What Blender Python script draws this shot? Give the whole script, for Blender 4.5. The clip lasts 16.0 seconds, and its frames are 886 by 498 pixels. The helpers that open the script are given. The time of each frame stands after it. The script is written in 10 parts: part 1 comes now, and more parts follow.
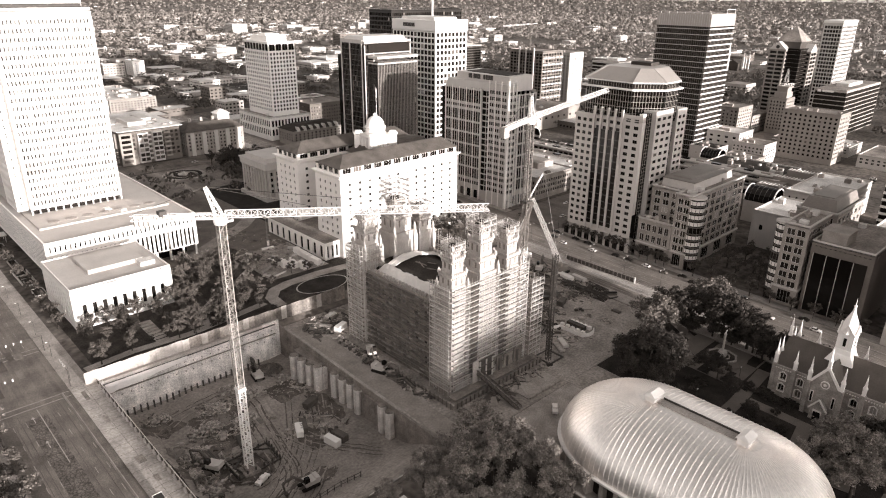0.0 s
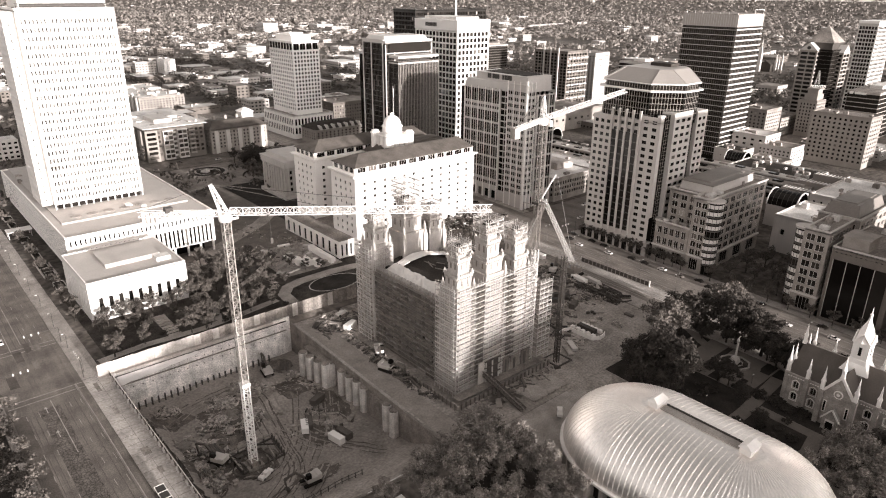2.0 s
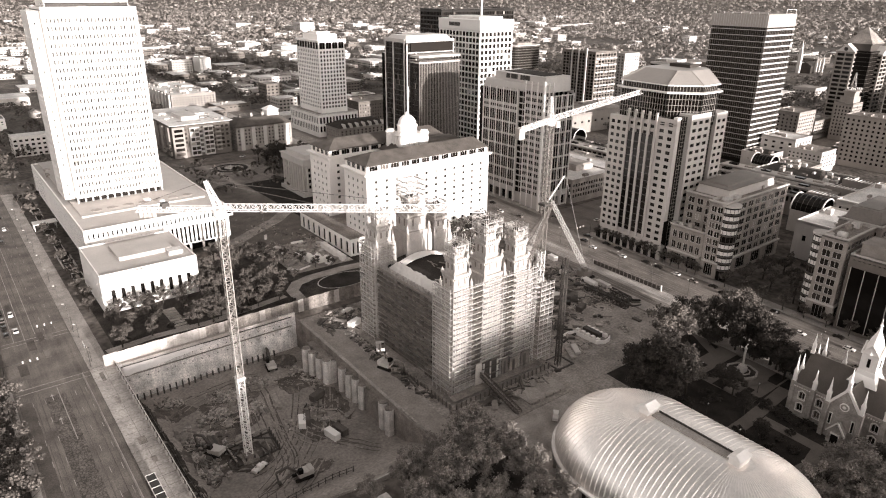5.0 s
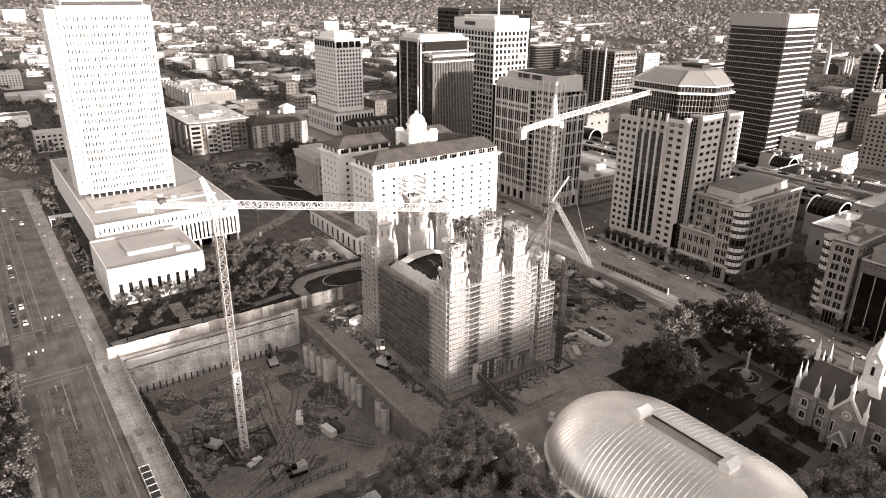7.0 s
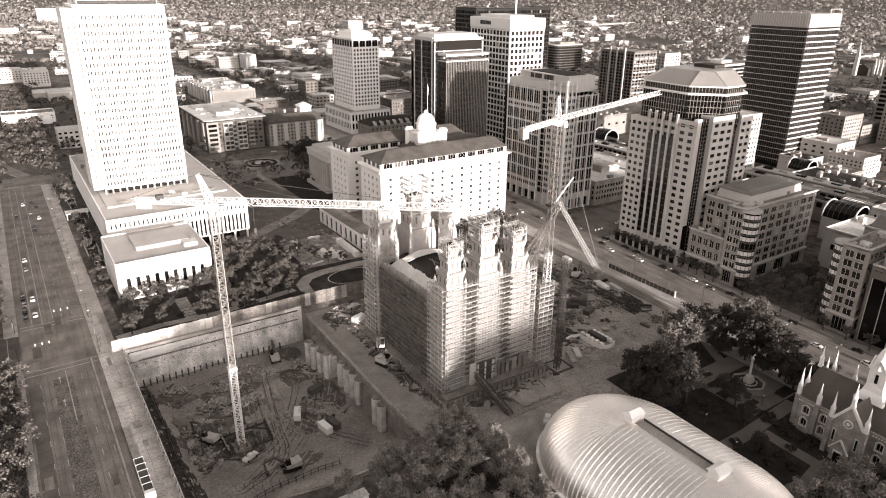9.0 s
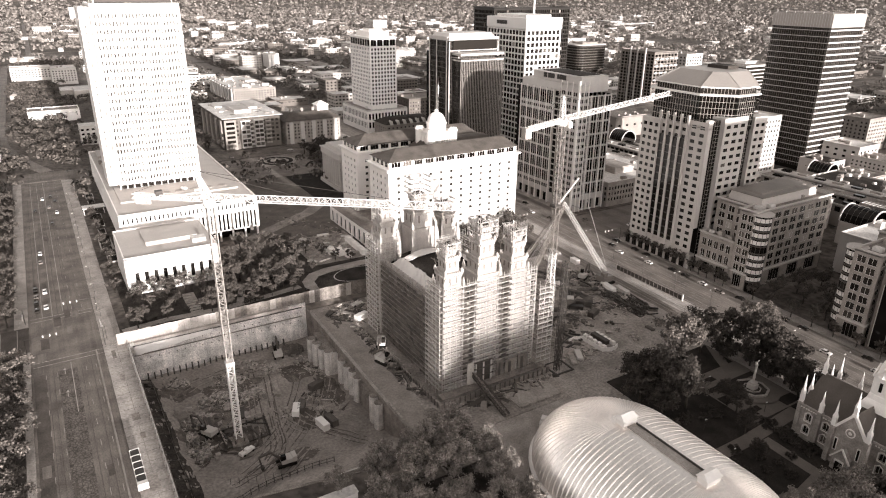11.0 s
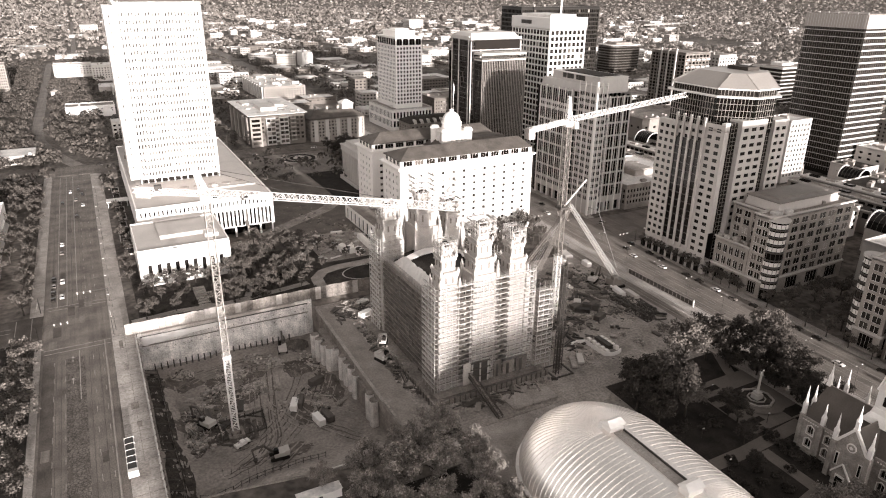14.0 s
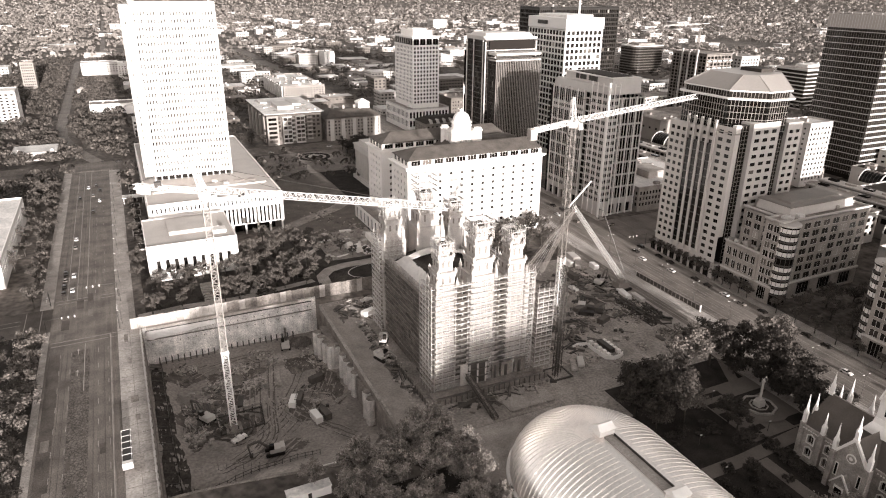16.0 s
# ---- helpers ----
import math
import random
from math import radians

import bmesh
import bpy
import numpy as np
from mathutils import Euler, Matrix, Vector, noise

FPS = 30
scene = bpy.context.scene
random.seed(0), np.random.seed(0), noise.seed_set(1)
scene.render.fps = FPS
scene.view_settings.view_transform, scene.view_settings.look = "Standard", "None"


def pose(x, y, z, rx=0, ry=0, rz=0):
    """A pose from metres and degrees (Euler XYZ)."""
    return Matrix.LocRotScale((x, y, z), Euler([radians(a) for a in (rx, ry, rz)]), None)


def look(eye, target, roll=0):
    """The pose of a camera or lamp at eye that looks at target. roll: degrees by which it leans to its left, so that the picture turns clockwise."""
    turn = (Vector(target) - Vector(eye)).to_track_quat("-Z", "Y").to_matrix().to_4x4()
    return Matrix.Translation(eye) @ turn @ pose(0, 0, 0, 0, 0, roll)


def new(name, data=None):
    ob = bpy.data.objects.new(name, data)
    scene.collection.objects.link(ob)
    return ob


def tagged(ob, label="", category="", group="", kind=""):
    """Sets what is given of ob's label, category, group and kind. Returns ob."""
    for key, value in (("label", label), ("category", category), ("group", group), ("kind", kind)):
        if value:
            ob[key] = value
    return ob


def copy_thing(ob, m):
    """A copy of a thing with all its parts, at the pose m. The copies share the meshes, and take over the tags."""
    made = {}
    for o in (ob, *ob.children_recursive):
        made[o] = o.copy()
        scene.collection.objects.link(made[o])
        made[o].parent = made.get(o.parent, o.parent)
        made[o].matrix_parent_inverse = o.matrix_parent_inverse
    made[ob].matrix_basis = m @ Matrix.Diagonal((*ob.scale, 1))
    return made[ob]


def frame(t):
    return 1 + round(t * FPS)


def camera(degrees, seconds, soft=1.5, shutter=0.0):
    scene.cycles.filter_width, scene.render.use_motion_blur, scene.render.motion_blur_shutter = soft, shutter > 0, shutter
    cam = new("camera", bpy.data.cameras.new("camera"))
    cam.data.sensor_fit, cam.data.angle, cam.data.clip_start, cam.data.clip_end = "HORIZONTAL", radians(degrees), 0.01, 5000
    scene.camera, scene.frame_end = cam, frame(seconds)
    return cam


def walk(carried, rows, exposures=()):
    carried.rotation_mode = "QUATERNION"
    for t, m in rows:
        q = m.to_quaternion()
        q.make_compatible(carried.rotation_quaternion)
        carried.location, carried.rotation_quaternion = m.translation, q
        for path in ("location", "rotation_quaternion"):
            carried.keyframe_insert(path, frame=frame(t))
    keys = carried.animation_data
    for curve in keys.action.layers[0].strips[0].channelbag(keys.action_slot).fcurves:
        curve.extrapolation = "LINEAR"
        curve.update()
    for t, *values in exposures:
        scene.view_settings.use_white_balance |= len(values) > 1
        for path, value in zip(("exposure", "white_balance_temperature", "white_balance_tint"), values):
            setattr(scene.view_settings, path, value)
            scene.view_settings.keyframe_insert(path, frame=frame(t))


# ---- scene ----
cam = camera(67.2, 16.0, soft=1.1)
METRES, EYE, TILT, LEAN, TURN = 66.55, 127.7, 0.0, 0.0, -43.5
ROWS = [
    (0.0, 0.0, 0.0, 0.0, 0.2, -21.34, -0.51),
    (0.5, 0.0245, 0.0006, 0.0014, 0.99, -21.37, -0.49),
    (1.0, 0.0513, 0.0016, 0.0025, 1.7, -21.38, -0.49),
    (1.5, 0.079, 0.003, 0.0033, 2.24, -21.39, -0.49),
    (2.0, 0.1073, 0.0046, 0.004, 2.75, -21.4, -0.5),
    (2.5, 0.1367, 0.0065, 0.0046, 3.28, -21.4, -0.49),
    (3.0, 0.1668, 0.0087, 0.0051, 3.82, -21.41, -0.5),
    (3.5, 0.1973, 0.0112, 0.0051, 4.36, -21.42, -0.5),
    (4.0, 0.2284, 0.0142, 0.0051, 4.89, -21.43, -0.48),
    (6.5, 0.3867, 0.0323, 0.0045, 7.53, -21.5, -0.48),
    (7.0, 0.419, 0.0371, 0.0046, 8.08, -21.52, -0.48),
    (7.5, 0.4509, 0.0421, 0.0045, 8.61, -21.53, -0.48),
    (8.0, 0.483, 0.0473, 0.0043, 9.15, -21.54, -0.47),
    (8.5, 0.5153, 0.0533, 0.0041, 9.69, -21.56, -0.47),
    (9.0, 0.5472, 0.0596, 0.0039, 10.24, -21.58, -0.47),
    (11.5, 0.7031, 0.0939, 0.001, 12.99, -21.63, -0.5),
    (12.0, 0.7342, 0.1018, 0.0008, 13.53, -21.64, -0.51),
    (12.5, 0.7653, 0.1101, 0.0006, 14.08, -21.65, -0.5),
    (13.0, 0.7963, 0.1188, 0.0009, 14.64, -21.66, -0.52),
    (13.5, 0.8272, 0.1276, 0.0007, 15.19, -21.67, -0.51),
    (14.0, 0.8581, 0.1368, 0.0009, 15.74, -21.68, -0.51),
    (14.5, 0.8888, 0.1463, 0.001, 16.29, -21.69, -0.52),
    (15.0, 0.9194, 0.1559, 0.0011, 16.84, -21.69, -0.54),
    (15.5, 0.9499, 0.1659, 0.0014, 17.39, -21.69, -0.54),
    (16.0, 0.9801, 0.1764, 0.0012, 17.93, -21.7, -0.55),
]
walk(cam, [(t, pose(0, 0, EYE, TILT, LEAN, TURN) @ pose(METRES * x, METRES * y, METRES * z, 90 + pitch, roll, yaw)) for t, x, y, z, yaw, pitch, roll in ROWS])

# ---- world and sun ----
SUN = Vector((0.02, -1.0, 0.125)).normalized()
world = bpy.data.worlds.new("sky")
scene.world = world
world.use_nodes = True
wn = world.node_tree
sky = wn.nodes.new("ShaderNodeTexSky")
sky.sky_type, sky.sun_disc = "NISHITA", False
sky.sun_elevation = math.asin(SUN.z)
sky.sun_rotation = math.atan2(SUN.x, SUN.y)
grey = wn.nodes.new("ShaderNodeRGBToBW")
warm = wn.nodes.new("ShaderNodeMix")
warm.data_type, warm.blend_type = "RGBA", "MULTIPLY"
warm.inputs[0].default_value = 1.0
warm.inputs[7].default_value = (1.0, 0.965, 0.94, 1)
wn.links.new(sky.outputs[0], grey.inputs[0])
wn.links.new(grey.outputs[0], warm.inputs[6])
wn.links.new(warm.outputs[2], wn.nodes["Background"].inputs[0])
wn.nodes["Background"].inputs[1].default_value = 0.15
lamp = bpy.data.lights.new("sun", "SUN")
lamp.energy, lamp.angle, lamp.color = 3.2, radians(0.8), (1.0, 0.975, 0.955)
new("sun", lamp).matrix_world = look(SUN * 400, (0, 0, 0))
scene.view_settings.exposure = 1.72


# ---- materials ----
def tone(v):
    """A grey of reflectance v with the print's slight brown cast, deeper in the darks."""
    k = 0.07 + 0.10 * max(0.0, 1 - v * 1.6)
    return (v, v * (1 - k), v * (1 - 1.65 * k), 1)


def mat(name, v, rough=0.8, metal=0.0, var=0.25, size=6.0, fine=0.6, bump=0.15, rand=0.0, island=0.0, streak=0.0, spec=0.4, ruts=0.0, cracks=0.0, lanes=0.0):
    """Surface with stains about `size` metres across, grain about `fine` metres, relief, and piece-to-piece variation."""
    m = bpy.data.materials.new(name)
    m.use_nodes = True
    t, n, l = m.node_tree, m.node_tree.nodes, m.node_tree.links
    b = n["Principled BSDF"]
    b.inputs["Roughness"].default_value, b.inputs["Metallic"].default_value = rough, metal
    b.inputs["Specular IOR Level"].default_value = min(spec, 0.12) if rough > 0.64 and not metal else spec
    geo = n.new("ShaderNodeNewGeometry")

    def noisy(scale, detail, stretch=None):
        tex = n.new("ShaderNodeTexNoise")
        tex.inputs["Scale"].default_value, tex.inputs["Detail"].default_value = scale, detail
        src = geo.outputs["Position"]
        if stretch:
            mp = n.new("ShaderNodeMapping")
            mp.inputs["Scale"].default_value = stretch
            l.new(src, mp.inputs["Vector"])
            src = mp.outputs[0]
        l.new(src, tex.inputs["Vector"])
        return tex.outputs["Fac"]

    def madd(a, mul, add):
        q = n.new("ShaderNodeMath")
        q.operation = "MULTIPLY_ADD"
        l.new(a, q.inputs[0])
        q.inputs[1].default_value, q.inputs[2].default_value = mul, add
        return q.outputs[0]

    def times(a, c):
        q = n.new("ShaderNodeMath")
        q.operation = "MULTIPLY"
        l.new(a, q.inputs[0])
        l.new(c, q.inputs[1])
        return q.outputs[0]
    f1 = noisy(1.0 / size, 4.0)
    f2 = noisy(1.0 / fine, 3.0)
    k = times(madd(f1, 2.6 * var, 1 - 1.3 * var), madd(f2, 2.6 * var, 1 - 1.3 * var))
    if streak:
        k = times(k, madd(noisy(1.0, 3.0, (0.9, 0.9, 0.05)), 2 * streak, 1 - streak))
    if lanes:
        k = times(k, madd(noisy(1.0, 3.0, (0.9, 0.025, 0.9)), 2 * lanes, 1 - lanes))
    if ruts:
        wv = n.new("ShaderNodeTexWave")
        wv.inputs["Scale"].default_value, wv.inputs["Distortion"].default_value = 0.35, 9.0
        wv.inputs["Detail"].default_value, wv.inputs["Detail Scale"].default_value = 2.0, 0.35
        l.new(geo.outputs["Position"], wv.inputs["Vector"])
        k = times(k, madd(wv.outputs["Fac"], 2 * ruts, 1 - ruts))
    if cracks:
        vo = n.new("ShaderNodeTexVoronoi")
        vo.feature = "DISTANCE_TO_EDGE"
        vo.inputs["Scale"].default_value = 1.0
        l.new(geo.outputs["Position"], vo.inputs["Vector"])
        cl = n.new("ShaderNodeMapRange")
        cl.inputs["From Max"].default_value = 0.15
        cl.inputs["To Min"].default_value = 1 - cracks
        l.new(vo.outputs["Distance"], cl.inputs["Value"])
        k = times(k, cl.outputs[0])
    if rand:
        oi = n.new("ShaderNodeObjectInfo")
        k = times(k, madd(oi.outputs["Random"], 2 * rand, 1 - rand))
    if island:
        k = times(k, madd(geo.outputs["Random Per Island"], 2 * island, 1 - island))
    mx = n.new("ShaderNodeMix")
    mx.data_type, mx.blend_type = "RGBA", "MULTIPLY"
    mx.inputs[0].default_value = 1.0
    mx.inputs[6].default_value = tone(v)
    l.new(k, mx.inputs[7])
    l.new(mx.outputs[2], b.inputs["Base Color"])
    if bump:
        bp = n.new("ShaderNodeBump")
        bp.inputs["Strength"].default_value, bp.inputs["Distance"].default_value = bump, fine * 0.4
        l.new(f2, bp.inputs["Height"])
        l.new(bp.outputs[0], b.inputs["Normal"])
    return m


def glass(name, v=0.03, rough=0.06, rand=0.5, spec=0.5, bright=0.0):
    """Window glass over a dim room: dark, glossy; some panes have pale blinds behind them."""
    m = bpy.data.materials.new(name)
    m.use_nodes = True
    n, l = m.node_tree.nodes, m.node_tree.links
    b = n["Principled BSDF"]
    b.inputs["Roughness"].default_value, b.inputs["Specular IOR Level"].default_value = rough, spec
    oi, geo = n.new("ShaderNodeObjectInfo"), n.new("ShaderNodeNewGeometry")
    ad = n.new("ShaderNodeMath")
    ad.operation = "ADD"
    l.new(oi.outputs["Random"], ad.inputs[0])
    l.new(geo.outputs["Random Per Island"], ad.inputs[1])
    fr = n.new("ShaderNodeMath")
    fr.operation = "FRACT"
    l.new(ad.outputs[0], fr.inputs[0])
    rp = n.new("ShaderNodeValToRGB")
    rp.color_ramp.interpolation = "CONSTANT"
    e = rp.color_ramp.elements
    e[0].color = tone(v * 0.6)
    e[1].position, e[1].color = 0.45, tone(v)
    for pos, q in ((0.72, v * 1.8), (1.0 - 0.2 * rand - bright, max(v * 3, 0.12)), (1.0 - 0.06 * rand - bright * 0.5, 0.35)):
        el = e.new(min(pos, 0.999))
        el.color = tone(q)
    l.new(fr.outputs[0], rp.inputs[0])
    l.new(rp.outputs[0], b.inputs["Base Color"])
    return m


WHITE = mat("white_precast", 0.80, 0.7, var=0.06, size=14, fine=1.5, bump=0.05, streak=0.06)
ALUM = mat("white_painted_panel", 0.72, 0.45, var=0.06, size=10, fine=0.8, bump=0.04)
CREAM = mat("white_glazed_brick", 0.78, 0.6, var=0.07, size=9, fine=0.7, bump=0.08, streak=0.07)
STONE = mat("pale_grey_stone", 0.52, 0.75, var=0.12, size=7, fine=0.5, bump=0.15, streak=0.1)
GRANITE = mat("temple_granite", 0.45, 0.8, var=0.3, size=4, fine=0.35, bump=0.25, streak=0.12)
CONC = mat("concrete", 0.34, 0.85, var=0.4, size=5, fine=0.5, bump=0.2, streak=0.12)
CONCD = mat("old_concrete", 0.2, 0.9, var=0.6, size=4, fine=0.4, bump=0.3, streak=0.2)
BRICK = mat("brown_brick", 0.29, 0.85, var=0.35, size=5, fine=0.3, bump=0.25)
BRICKD = mat("dark_brick", 0.15, 0.85, var=0.2, size=5, fine=0.3, bump=0.25)
TANST = mat("tan_cladding", 0.48, 0.75, var=0.1, size=8, fine=0.6, bump=0.1, streak=0.06)
GREYST = mat("grey_granite_cladding", 0.5, 0.6, var=0.1, size=8, fine=0.6, bump=0.08, streak=0.05)
DARKM = mat("dark_anodised_metal", 0.03, 0.35, 0.3, var=0.15, size=8, fine=0.8, bump=0.03)
BRONZE = mat("bronze_panel", 0.07, 0.4, 0.2, var=0.12, size=8, fine=0.8, bump=0.03)
ROOF = mat("gravel_roof", 0.24, 0.95, var=0.6, size=9, fine=0.8, bump=0.2)
ROOFW = mat("white_membrane_roof", 0.62, 0.8, var=0.35, size=10, fine=1.0, bump=0.06)
ROOFD = mat("dark_roofing", 0.045, 0.9, var=0.6, size=8, fine=0.5, bump=0.3)
TILE = mat("dark_clay_tile_roof", 0.10, 0.8, var=0.45, size=5, fine=0.35, bump=0.35)
COPPER = mat("weathered_metal_roof", 0.32, 0.5, 0.3, var=0.08, size=7, fine=0.8, bump=0.05)
STEEL = mat("white_painted_steel", 0.66, 0.5, var=0.1, size=3, fine=0.4, bump=0.05)
STEELD = mat("dark_steel", 0.06, 0.6, 0.3, var=0.25, size=3, fine=0.3, bump=0.1)
TUBED = mat("weathered_scaffold_tube", 0.2, 0.6, 0.3, var=0.3, size=2, fine=0.3, bump=0.05)
GALV = mat("galvanised_scaffold_tube", 0.6, 0.45, 0.45, var=0.2, size=3, fine=0.3, bump=0.05)
PLANK = mat("scaffold_board", 0.27, 0.85, var=0.3, size=2, fine=0.25, bump=0.2, rand=0.2)
NETTING = mat("scaffold_sheeting", 0.13, 0.9, var=0.5, size=2, fine=0.5, bump=0.2, rand=0.4)
SEAM = mat("roof_seam", 0.95, 0.4, 0.5, var=0.1, size=5, fine=0.6, bump=0.0)
TIN = mat("aluminium_roof_sheet", 0.88, 0.38, 0.85, var=0.14, size=6, fine=0.7, bump=0.04, streak=0.05)
# Lighter asphalt; the low sun raking along the south street is painted in.
ASPHALTS = mat("pale_streaked_asphalt", 0.18, 0.7, var=0.5, size=9, fine=0.35, bump=0.3, lanes=0.45)
ASPHALT = mat("asphalt", 0.15, 0.8, var=0.65, size=9, fine=0.35, bump=0.3, lanes=0.35)
CRACKED = mat("cracked_asphalt", 0.15, 0.85, var=0.5, size=5, fine=0.35, bump=0.3, cracks=0.65, lanes=0.25)
ASPHALTN = mat("newer_asphalt", 0.095, 0.8, var=0.6, size=7, fine=0.35, bump=0.3)
PAVE = mat("pavement_concrete", 0.33, 0.85, var=0.5, size=6, fine=0.4, bump=0.15)
SLABS = mat("site_hardstanding", 0.38, 0.9, var=0.45, size=7, fine=0.7, bump=0.2)
DIRT = mat("site_dirt", 0.29, 0.95, var=0.6, size=9, fine=0.8, bump=0.35)
HAUL = mat("packed_dirt", 0.27, 0.95, var=0.35, size=6, fine=0.6, bump=0.2)
DIRTP = mat("pit_dirt", 0.265, 0.95, var=0.5, size=12, fine=0.9, bump=0.3)
TRACKL = mat("driven_dirt", 0.25, 0.95, var=0.5, size=3, fine=0.4, bump=0.25)
# Dirt tones lowered further to stand for shadow in the pit.
MUD = mat("darkened_soil", 0.05, 0.9, var=0.8, size=3, fine=0.5, bump=0.5)
TRACKM = mat("trodden_dirt", 0.115, 0.95, var=0.6, size=3, fine=0.4, bump=0.4)
EARTH = mat("city_ground", 0.12, 0.95, var=0.9, size=30, fine=3.0, bump=0.1)
# Darker than grass alone: the deep shade under trees is painted in.
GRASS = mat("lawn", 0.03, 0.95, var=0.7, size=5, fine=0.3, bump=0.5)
GRASSL = mat("lighter_lawn", 0.05, 0.95, var=0.9, size=5, fine=0.5, bump=0.5)
PAINT = mat("road_paint", 0.36, 0.8, var=0.35, size=3, fine=0.3, bump=0.05)
LEAF = mat("leaves", 0.092, 0.65, var=0.3, size=2.5, fine=0.5, bump=0.0, island=0.45)
LEAFB = mat("broad_leaves", 0.21, 0.7, var=0.7, size=3.2, fine=0.5, bump=0.0, island=0.4, spec=0.2)
LEAFM = mat("mid_leaves", 0.125, 0.7, var=0.6, size=2.6, fine=0.5, bump=0.0, island=0.5, spec=0.2)
# For dark shrubs, and for trees in shadow with their shade painted in.
LEAFD = mat("dark_leaves", 0.055, 0.7, var=0.4, size=2.5, fine=0.5, bump=0.0, island=0.45)
# Paler than the nearer leaves: distance haze is put into this colour.
LEAFFAR = mat("hazed_far_leaves", 0.23, 0.8, var=0.35, size=60, fine=9, bump=0.0, island=0.2)
LEAFG = mat("grove_leaves", 0.075, 0.7, var=0.6, size=9, fine=2.0, bump=0.0, island=0.6)
BARK = mat("bark", 0.06, 0.95, var=0.3, size=1, fine=0.15, bump=0.5)
RUST = mat("rusty_steel", 0.10, 0.85, 0.2, var=0.35, size=2, fine=0.3, bump=0.2)
CARW = mat("white_car_paint", 0.75, 0.25, var=0.03, bump=0.0)
CARD = mat("dark_car_paint", 0.03, 0.2, var=0.1, bump=0.0)
CARG = mat("grey_car_paint", 0.2, 0.25, var=0.05, bump=0.0)
RUBBER = mat("rubber", 0.02, 0.9, var=0.1, bump=0.0)
PIPE = mat("stacked_material", 0.28, 0.8, var=0.6, size=2, fine=0.3, bump=0.2, rand=0.6)
# Light smooth tone that paints haze over the horizon hills.
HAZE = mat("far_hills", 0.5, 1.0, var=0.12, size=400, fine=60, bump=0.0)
GLASS = glass("window_glass", 0.024, spec=0.35)
GLASSO = glass("hazy_office_glass", 0.085, 0.15, 0.1, spec=0.3)
GLASSH = glass("hotel_glass", 0.05, 0.1, 0.5, spec=0.3)
GLASSD = glass("dark_curtain_wall_glass", 0.012, 0.06, 0.12, spec=0.13)
GLASSB = glass("bay_window_glass", 0.05, 0.08, 1.0, bright=0.45)


# ---- mesh helpers ----
class M:
    """Collects vertices and faces for one mesh."""

    def __init__(self):
        self.v, self.f = [], []

    def add(self, vs, fs):
        o = len(self.v)
        self.v.extend(vs)
        self.f.extend([tuple(i + o for i in q) for q in fs])
        return self

    def box(self, x0, x1, y0, y1, z0, z1):
        return self.add([(x0, y0, z0), (x1, y0, z0), (x1, y1, z0), (x0, y1, z0), (x0, y0, z1), (x1, y0, z1), (x1, y1, z1), (x0, y1, z1)],
                        [(0, 3, 2, 1), (4, 5, 6, 7), (0, 1, 5, 4), (1, 2, 6, 5), (2, 3, 7, 6), (3, 0, 4, 7)])

    def frustum(self, a, z0, b, z1):
        """From rectangle a = (x0, x1, y0, y1) at z0 to rectangle b at z1."""
        return self.add([(a[0], a[2], z0), (a[1], a[2], z0), (a[1], a[3], z0), (a[0], a[3], z0), (b[0], b[2], z1), (b[1], b[2], z1), (b[1], b[3], z1), (b[0], b[3], z1)],
                        [(0, 3, 2, 1), (4, 5, 6, 7), (0, 1, 5, 4), (1, 2, 6, 5), (2, 3, 7, 6), (3, 0, 4, 7)])

    def quad(self, a, b, c, d):
        return self.add([a, b, c, d], [(0, 1, 2, 3)])

    def bar(self, p, q, w, w2=None):
        """A square bar from p to q."""
        p, q = Vector(p), Vector(q)
        d = (q - p).normalized()
        s = d.cross(Vector((0, 0, 1)) if abs(d.z) < 0.95 else Vector((1, 0, 0))).normalized()
        t = d.cross(s)
        h, g = w / 2, (w2 or w) / 2
        vs = [tuple(p + s * a * h + t * b * h) for a, b in ((-1, -1), (1, -1), (1, 1), (-1, 1))]
        vs += [tuple(q + s * a * g + t * b * g) for a, b in ((-1, -1), (1, -1), (1, 1), (-1, 1))]
        return self.add(vs, [(3, 2, 1, 0), (4, 5, 6, 7), (0, 1, 5, 4), (1, 2, 6, 5), (2, 3, 7, 6), (3, 0, 4, 7)])

    def tube(self, p, q, r0, r1, n=8):
        p, q = Vector(p), Vector(q)
        d = (q - p).normalized()
        s = d.cross(Vector((0, 0, 1)) if abs(d.z) < 0.95 else Vector((1, 0, 0))).normalized()
        t = d.cross(s)
        vs = []
        for c, r in ((p, r0), (q, r1)):
            vs += [tuple(c + s * r * math.cos(2 * math.pi * i / n) + t * r * math.sin(2 * math.pi * i / n)) for i in range(n)]
        fs = [(i, (i + 1) % n, n + (i + 1) % n, n + i) for i in range(n)] + [tuple(range(n - 1, -1, -1)), tuple(range(n, 2 * n))]
        return self.add(vs, fs)

    def lathe(self, cx, cy, prof, n=16):
        """Profile of (radius, z) turned about a vertical axis."""
        vs = [(cx + r * math.cos(2 * math.pi * i / n), cy + r * math.sin(2 * math.pi * i / n), z) for r, z in prof for i in range(n)]
        fs = [(j * n + i, j * n + (i + 1) % n, (j + 1) * n + (i + 1) % n, (j + 1) * n + i) for j in range(len(prof) - 1) for i in range(n)]
        fs.append(tuple(range((len(prof) - 1) * n, len(prof) * n)))
        return self.add(vs, fs)

    def poly(self, pts, z0, z1):
        """An upright prism over a counter-clockwise outline."""
        n = len(pts)
        vs = [(x, y, z0) for x, y in pts] + [(x, y, z1) for x, y in pts]
